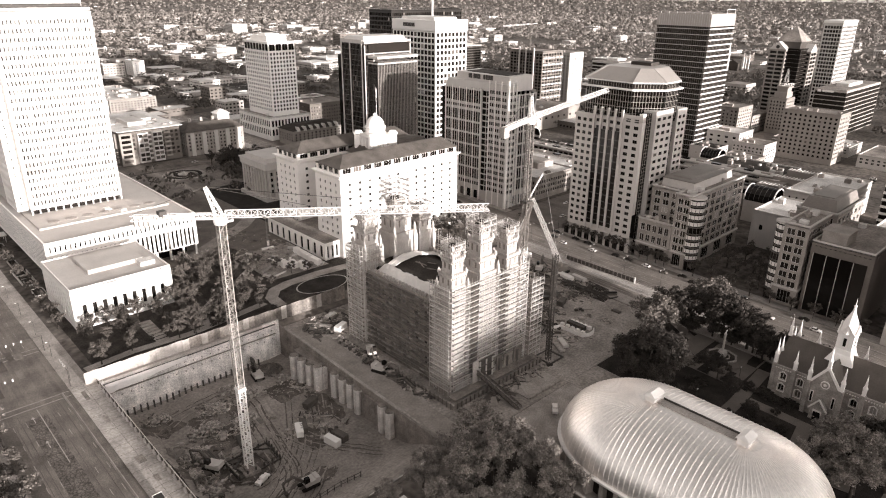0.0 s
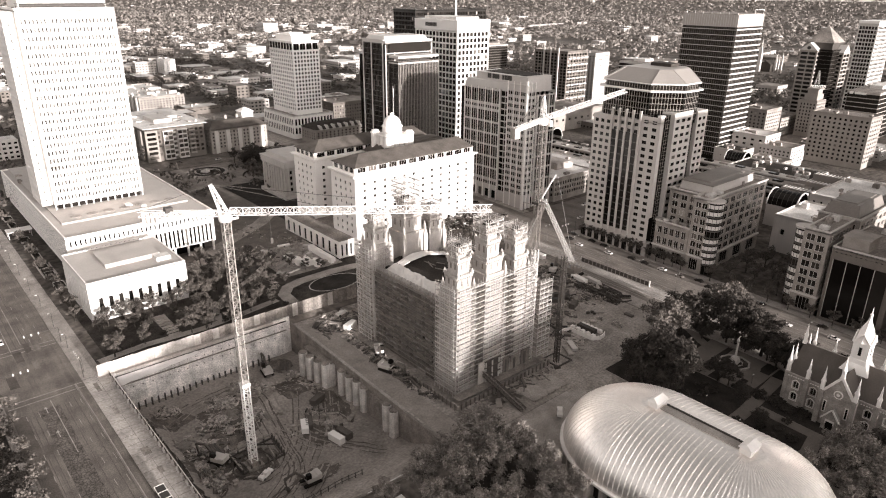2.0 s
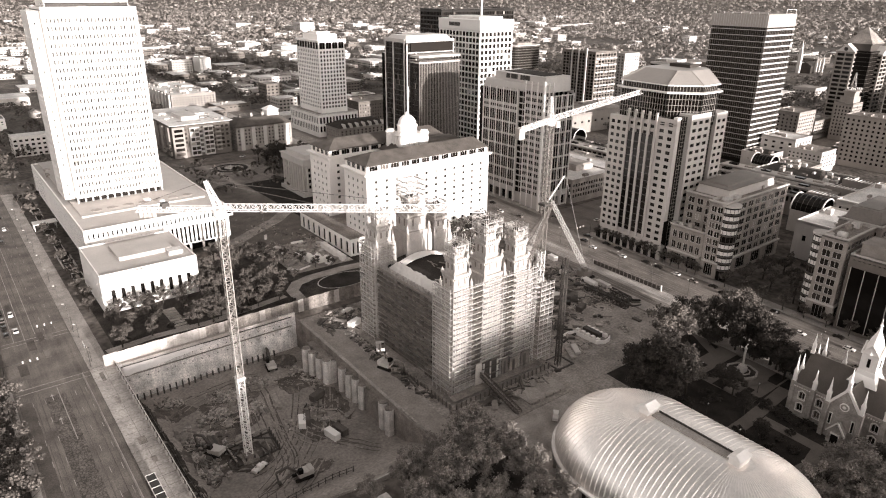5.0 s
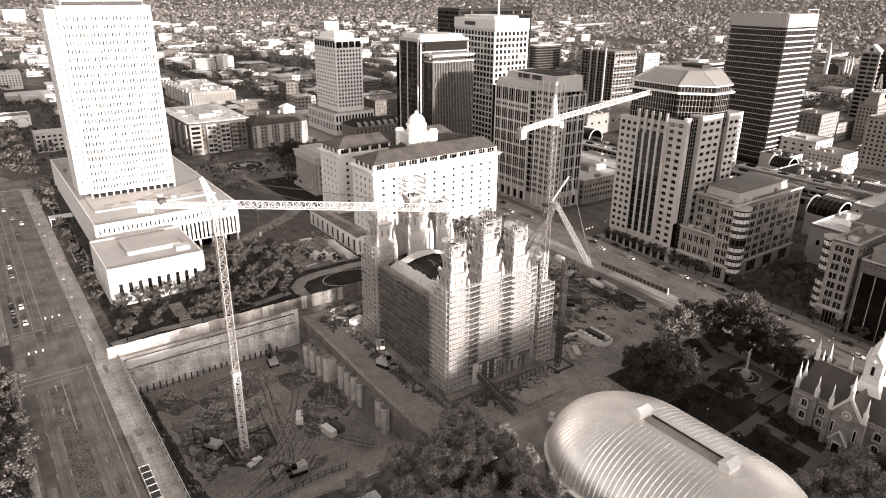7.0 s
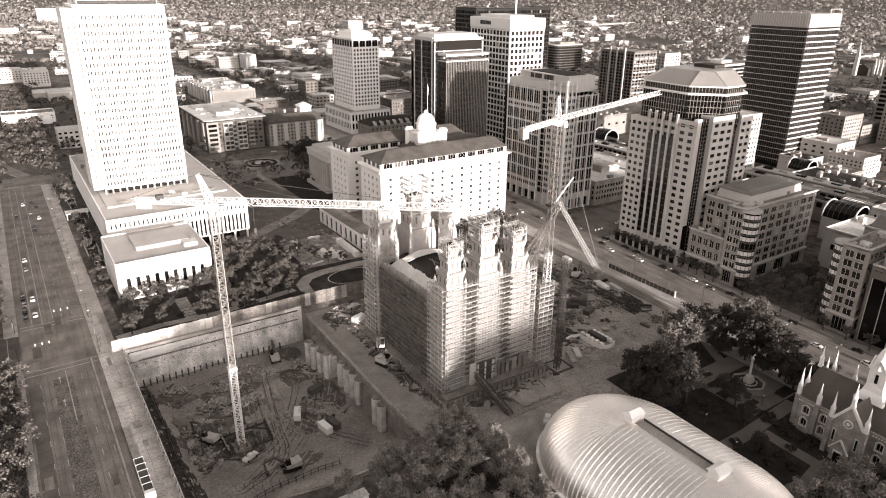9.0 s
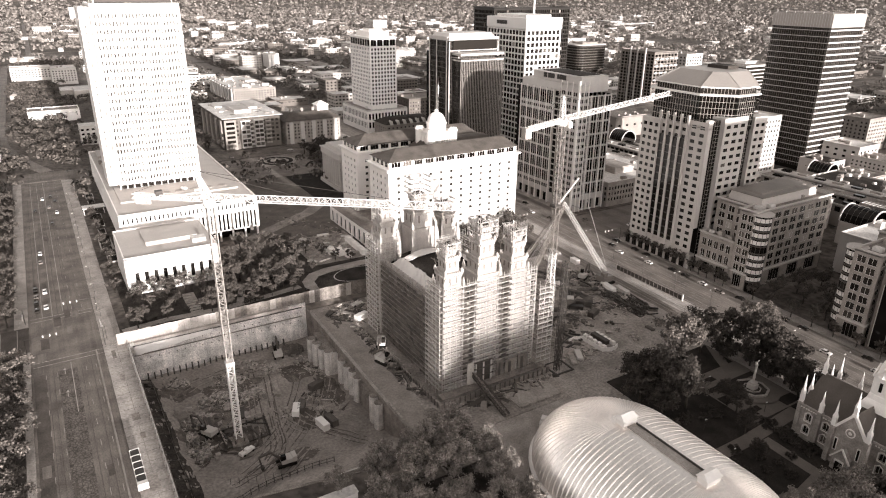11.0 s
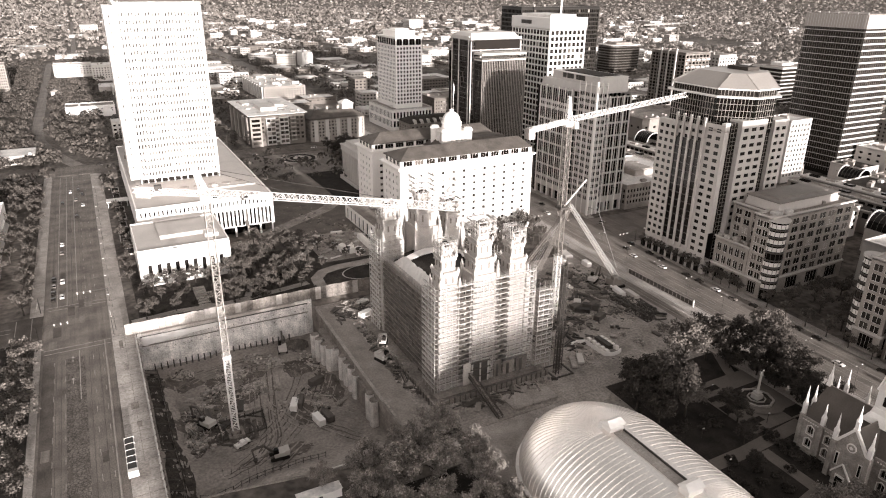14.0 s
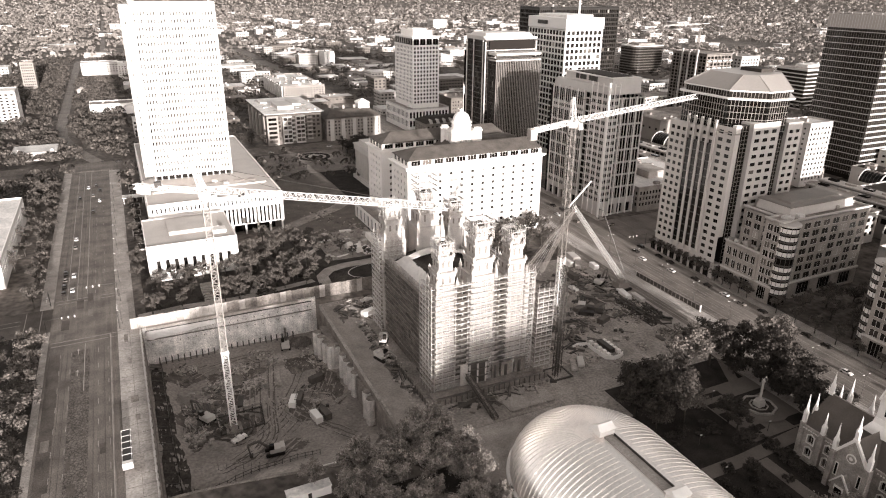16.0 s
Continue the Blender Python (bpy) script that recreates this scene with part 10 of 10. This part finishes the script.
run = [(201.2, 147.6), (204.5, 148.2), (207.6, 147.0), (208.0, 143.4), (208.2, 139.6), (208.6, 136.4), (211.4, 134.8), (214.2, 135.0), (216.6, 136.2)]
for (ax, ay), (bx, by) in zip(run, run[1:]):
    t = thing("jersey_barrier", "white concrete barrier on the dirt yard", "barrier", "white barriers")
    q = math.hypot(bx - ax, by - ay) / 2
    part("body", M().frustum((-q, q, -0.4, 0.4), 0, (-q, q, -0.15, 0.15), 1.5), WHITE, t)
    turned(t, (ax + bx) / 2, (ay + by) / 2, gz(ax, ay) + 0.13, math.degrees(math.atan2(by - ay, bx - ax)))
for x, y0, y1 in ((210.6, 137.4, 147.8), (216.0, 138.0, 146.6)):
    for i in range(5):
        t = thing("white_bag", "white bulk bag on a pallet", "bag", "rows of white bags")
        part("sack", M().frustum((-0.85, 0.85, -0.85, 0.85), 0.15, (-0.7, 0.7, -0.7, 0.7), 1.5), WHITE, t)
        part("pallet", M().box(-0.9, 0.9, -0.9, 0.9, 0, 0.14), PLANK, t)
        turned(t, x + 0.2 * math.sin(i * 3), y0 + (y1 - y0) * i / 4, gz(x, y0) + 0.13, 7 * math.sin(i * 5))
t = thing("dark_bin", "long open dark steel bin", "bin")
part("body", M().box(212.3, 214.6, 138.5, 147, -4.9, -3.2).box(212.6, 214.3, 138.8, 146.7, -3.2, -3.15), STEELD, t)
for x, y, L, w, h, a, mt, lab in ((250, 176, 9, 2.8, 1.9, 80, CARW, "white storage unit on the yard"), (254, 171, 8, 2.4, 1.6, 84, STONE, "pale storage unit on the yard"), (198, 138, 7, 2.4, 1.0, 60, STONE, "pale flat skip on the dirt"), (194, 137, 7, 2.2, 0.9, 62, CONC, "grey flat skip on the dirt"), (228, 168.5, 7, 2.6, 2.6, -45, STEELD, "dark steel container on the yard"), (224.5, 173.5, 4, 3.2, 2.8, 50, STONE, "pale site box on the yard"), (223, 168, 6.5, 2.6, 1.8, -40, DARKM, "dark open bin on the yard"), (252, 218, 8, 4, 3.0, 80, STONE, "pale site cabin on the yard"), (249, 210, 6, 3, 2.4, 60, CONC, "grey site cabin on the yard"), (256, 206, 5, 2.6, 2.4, 85, CARW, "white site cabin on the yard"), (226, 160, 6, 2.6, 2.2, 20, RUST, "rusty machine body on the yard"), (257, 185, 5, 2.2, 2.2, 90, STEELD, "dark machine on the yard"), (190, 158, 9, 2.6, 1.6, 85, RUST, "rusty steel bundle on the yard")):
    t = thing("storage_unit", lab, "container", "units on the yard", at=(x, y, gz(x, y) + 0.13))
    t.rotation_euler = (0, 0, radians(a))
    part("body", M().box(-L / 2, L / 2, -w / 2, w / 2, 0.15, h), mt, t)
    part("lid", M().box(-L / 2 + 0.15, L / 2 - 0.15, -w / 2 + 0.15, w / 2 - 0.15, h, h + 0.12), mt, t)
    part("skid", M().box(-L / 2, L / 2, -w / 2 + 0.2, -w / 2 + 0.5, 0, 0.15).box(-L / 2, L / 2, w / 2 - 0.5, w / 2 - 0.2, 0, 0.15), STEELD, t)
for i in range(12):
    t = thing("white_crate", "large white wrapped crate", "crate", "white crates")
    part("box", M().box(-1.7, 1.7, -1.3, 1.3, 0, 2.7).box(-1.5, 1.5, -1.1, 1.1, 2.7, 2.9), WHITE, t)
    x, y = (165.6, 265 + (i - 6) * 3.8) if i > 5 else (151.5 + (i % 3) * 3.2, 272 - (i % 3) * 3.6 + (i // 3) * 2.9)
    turned(t, x, y, gz(x, y) + 0.1, 8 * i if i < 6 else 90)
# traffic barrier and site fence along the north street
seg = M().frustum((-0.3, 0.3, -1.48, 1.48), 0, (-0.1, 0.1, -1.48, 1.48), 0.95).mesh("body", CONC)
for i in range(60):
    tagged(new("traffic_barrier", seg), "grey concrete traffic barrier segment", "barrier", "traffic barriers").location = (38.6, 46 + i * 3.0, 0.07)
fence = thing("site_fence", "mesh site fence with pale posts and rail above the excavation", "fence")
pm = M().bar((0, 0, 0), (0, 0, 2.3), 0.22).mesh("post", GALV)
blk = M().frustum((-0.4, 0.4, -0.95, 0.95), 0, (-0.25, 0.25, -0.85, 0.85), 1.0).mesh("foot", STONE)
scr = M().quad((0, 0.1, 0.3), (0, 3.5, 0.3), (0, 3.5, 2.1), (0, 0.1, 2.1)).mesh("mesh_panel", NETTING)
for i in range(50):
    y = 44 + i * 3.6
    for me, nm in ((pm, "post"), (blk, "foot"), (scr, "mesh_panel")):
        part(nm, me, None, fence).location = (49.2, y, 0.2)
part("rail", M().box(49.1, 49.3, 44, 222, 2.45, 2.55), GALV, fence)
part("kerb_wall", M().box(49.35, 49.75, 44, 222, 0.1, 0.6), CONCD, fence, "dark concrete kerb wall")
t = thing("flatbed_trailer", "long flatbed trailer with white end frames and dark load", "trailer")
part("bed", M().box(40.9, 43.4, 138, 153.5, 0.9, 1.3), STEELD, t)
for x in (40.85, 43.35):
    part("side_rail", M().box(x - 0.07, x + 0.07, 138, 153.4, 2.55, 2.75), STEEL, t, "thin white side rail")
part("headboard", M().box(40.8, 43.5, 136.6, 137.9, 0.9, 2.9), STEEL, t, "white headboard")
for i in range(6):
    part("frame", M().box(40.8, 43.5, 138.0 + i * 3.05, 138.2 + i * 3.05, 2.2, 2.8), STEEL, t, "white cross frame")
    if i < 5:
        part("load", M().box(41.05, 43.25, 138.25 + i * 3.05, 141.0 + i * 3.05, 1.3, 2.72), DARKM, t)
for y in (139.5, 141, 150.5, 152):
    for x in (41.1, 43.0):
        part("wheel", M().tube((x, y, 0.7), (x + 0.3, y, 0.7), 0.5, 0.5, 10), RUBBER, t)
# screened fence beside the tracks
t = thing("screened_fence", "long low fence with dark panels beside the tracks", "fence")
for i in range(17):
    x, y = 269.2 + i * 0.12, 190 - i * 2.3
    z = gz(x, y) + 0.1
    part("panel", M().box(x, x + 0.2, y - 2.15, y, z + 0.3, z + 2.6), STEELD, t)
    part("post", M().box(x - 0.1, x + 0.3, y - 0.12, y + 0.12, z, z + 2.9), CONC if i else STEEL, t)
part("top_rail", M().bar((269.2, 190, gz(269, 190) + 2.8), (271.2, 151, gz(271, 151) + 2.8), 0.25), CONC, t)
part("end_post", M().box(271.0, 271.6, 150.4, 151, gz(271, 151), gz(271, 151) + 3.2), STEEL, t, "pale end post")


def lamp_post(x, y, h, arm, label, two=False):
    t = thing("street_lamp", label, "street lamp", "street lamps", at=(x, y, gz(x, y) + 0.1))
    part("pole", M().tube((0, 0, 0), (0, 0, h), 0.12, 0.07, 6), STEELD, t)
    for s in ((-1, 1) if two else (1,)):
        part("arm", M().bar((0, 0, h - 0.1), (arm * s, 0, h + 0.2), 0.09), STEELD, t)
        part("head", M().box(arm * s - 0.35, arm * s + 0.35, -0.14, 0.14, h + 0.12, h + 0.3), STEEL, t)


for i in range(10):
    lamp_post(43.0, 232 + i * 22, 6.0, -0.9, "slim dark street lamp with a pale head")
for i in range(9):
    lamp_post(276.8, 60 + i * 20, 9.0, 1.6, "dark twin-arm lamp beside the tram tracks", True)
for x, y in ((204, 84), (221, 88), (230, 80), (226, 100), (200, 70), (212, 116)):
    lamp_post(x, y, 3.6, 0.3, "small garden lamp on a dark post")


def signal(x, y, ang, span):
    t = thing("traffic_signal", "traffic signal on a long mast arm", "traffic signal", "traffic signals", at=(x, y, gz(x, y) + 0.15))
    t.rotation_euler = (0, 0, radians(ang))
    part("pole", M().tube((0, 0, 0), (0, 0, 6.6), 0.16, 0.12, 8), STEELD, t)
    part("mast_arm", M().bar((0, 0, 6.3), (span, 0, 6.6), 0.14, 0.08), STEELD, t)
    for k in range(3):
        part("signal_head", M().box(span * (0.55 + 0.2 * k) - 0.18, span * (0.55 + 0.2 * k) + 0.18, -0.15, 0.15, 5.8, 6.7), STONE, t)


signal(16.6, 233.5, 0, 11)
signal(42.2, 260.5, 180, 12)
signal(42.0, 228.2, 90, 9)
signal(16.4, 261, 270, 9)
signal(300.6, 219.5, 180, 12)
signal(255.8, 260.5, 0, 12)
signal(301, 260.5, 270, 10)
signal(255.6, 221, 90, 10)
# bird monument and its basin
t = thing("bird_monument", "pale column with a bird on top in a round basin", "monument", at=(238.6, 91, gz(238.6, 91)))
part("basin", M().lathe(0, 0, [(6.0, 0), (6.0, 0.7), (5.2, 0.7), (5.2, 0.32), (5.1, 0.3)], 8), CONC, t)
part("planting", M().lathe(0, 0, [(5.2, 0.1), (5.2, 0.34), (0.1, 0.36)], 8), MUD, t, "dark planted bed inside the basin")
part("inner_kerb", M().lathe(0, 0, [(3.2, 0.3), (3.2, 0.7), (2.8, 0.7), (2.8, 0.3)], 8), CONC, t)
part("plinth", M().box(-1.4, 1.4, -1.4, 1.4, 0.3, 2.2).box(-1.1, 1.1, -1.1, 1.1, 2.2, 3.0), STONE, t)
part("column", M().lathe(0, 0, [(0.55, 3.0), (0.45, 3.3), (0.38, 9.4), (0.6, 9.9), (0.6, 10.2), (0.1, 10.3)], 12), STONE, t)
part("bird", M().lathe(0, 0, [(0.1, 10.3), (0.4, 10.6), (0.1, 11.1)], 8).add([(0, 0.1, 10.8), (1.3, 0.3, 11.5), (1.2, -0.2, 11.4), (-1.3, 0.3, 11.5), (-1.2, -0.2, 11.4)], [(0, 2, 1), (0, 3, 4)]), STEEL, t)
# round garden court on the plaza
t = thing("garden_court", "round planted court with curved paved walks", "garden")
for r0, r1, mt, z in ((0.2, 12.5, GRASS, 0.16), (12.5, 13.1, STONE, 0.3)):
    m = M()
    n = 40
    for i in range(n):
        a, b = 2 * math.pi * i / n + 0.5, 2 * math.pi * (i + 1) / n + 0.5
        c = [(154 + r * math.cos(q), 243.5 + r * math.sin(q) * 0.62) for r, q in ((r0, a), (r1, a), (r1, b), (r0, b))]
        m.quad(*[(x, y, max(gz(x, y), gz(150, 246)) + z + 0.1) for x, y in c])
    part("walk", m, mt, t)
# round fountain garden at the street end of the plaza
t = thing("fountain_garden", "round garden of clipped rings about a low fountain", "garden", at=(187, 471, 0.16))
for r0, r1, mt, z, nm in ((12.6, 15.0, PAVE, 0.06, "outer_walk"), (9.6, 12.6, GRASS, 0.3, "hedge_ring"), (7.2, 9.6, PAVE, 0.06, "inner_walk"), (4.6, 7.2, GRASS, 0.3, "hedge_ring")):
    m = M()
    n = 36
    for i in range(n):
        a, b = 2 * math.pi * i / n, 2 * math.pi * (i + 1) / n
        c = [(r * math.cos(q), r * math.sin(q)) for r, q in ((r0, a), (r1, a), (r1, b), (r0, b))]
        m.quad(*[(x, y, z) for x, y in c])
        m.quad((*c[1], 0), (*c[2], 0), (*c[2], z), (*c[1], z)).quad((*c[3], 0), (*c[0], 0), (*c[0], z), (*c[3], z))
    part(nm, m, mt, t)
part("fountain", M().lathe(0, 0, [(4.4, 0), (4.4, 0.8), (3.9, 0.8), (3.9, 0.4), (1.6, 0.4), (1.4, 1.6), (0.5, 1.8), (0.3, 2.6)], 24), STONE, t, "pale stone fountain basin")
for i in range(9):
    sheet(f"garden_step_{i + 1}", 75.5, 80.5, 236 + i * 2.6, 237.8 + i * 2.6, 0.2 + i * 0.05, PAVE, "pale garden steps between lawns", "steps", 3)
# barge boards and beams at the near end of the excavation
t = thing("shoring_beams", "pale steel walers and beams at the near end of the excavation", "shoring")
for i in range(5):
    part("waler", M().bar((70 + i * 10, 121.6, -5.0), (79.6 + i * 10, 121.6, -5.0), 0.7), CONC, t)
    part("rail", M().bar((70 + i * 10, 120.6, -3.6), (79.6 + i * 10, 120.6, -3.6), 0.25), GALV, t)
    part("post", M().bar((70 + i * 10, 120.6, -6), (70 + i * 10, 120.6, -3.5), 0.25), GALV, t)
for i in range(22):
    part("edge_post", M().bar((66 + i * 2.4, 146 - i * 0.9, PITZ + 1), (66 + i * 2.4, 146 - i * 0.9, PITZ + 3.4), 0.12), RUST, t)
t = thing("site_cabin", "white flat-roofed site cabin", "cabin", at=(86, 110, gz(86, 110)))
part("body", M().box(-6, 6, -1.5, 1.5, 0.2, 2.9), CARW, t)
part("roof", M().box(-6.2, 6.2, -1.7, 1.7, 2.9, 3.1), ROOFW, t)
part("door", M().box(-0.5, 0.5, -1.56, -1.5, 0.2, 2.3), STEELD, t)

# planted forecourt along the north street
pr = random.Random(6)
for i in range(9):
    y = 318 + i * 15
    t = thing("planter", "low stone-edged planter with dark soil", "planter", "forecourt planters", at=(54.0 + pr.uniform(-1, 1), y, gz(54, y) + 0.1))
    w, d = pr.uniform(1.6, 2.6), pr.uniform(3.5, 5.5)
    part("edge", M().box(-w, w, -d, -d + 0.4, 0, 0.8).box(-w, w, d - 0.4, d, 0, 0.8).box(-w, -w + 0.4, -d + 0.4, d - 0.4, 0, 0.8).box(w - 0.4, w, -d + 0.4, d - 0.4, 0, 0.8), STONE, t)
    part("soil", M().box(-w + 0.4, w - 0.4, -d + 0.4, d - 0.4, 0, 0.6), GRASS, t)
    tree("small", 54, y, 0.9, group="forecourt trees")
    tree("shrub", 53 + pr.uniform(-1, 2), y + pr.uniform(-3, 3), 1.0, group="garden shrubs")
t = thing("entrance_canopy", "white flat entrance canopy on slim posts", "canopy", at=(48, 402, 0.2))
part("roof", M().box(0, 12, -3.5, 3.5, 3.6, 4.1), WHITE, t)
for x in (0.6, 11.2):
    for y in (-3, 3):
        part("post", M().box(x - 0.15, x + 0.15, y - 0.15, y + 0.15, 0, 3.6), STEEL, t)
t = thing("ramp_opening", "dark vehicle ramp between pale walls", "ramp", at=(51, 340, 0.1))
part("side_wall", M().box(0, 0.5, -9, 9, 0, 1.0), STONE, t)
part("side_wall", M().box(5.5, 6, -9, 9, 0, 1.0), STONE, t)
part("deck", M().box(0.5, 5.5, -9, 9, 0.02, 0.1), ASPHALTN, t)
# solid dark panel painted for the unlit mouth of the ramp
part("portal", M().box(0.5, 5.5, 8.6, 9, 0.1, 2.6), DARKM, t)
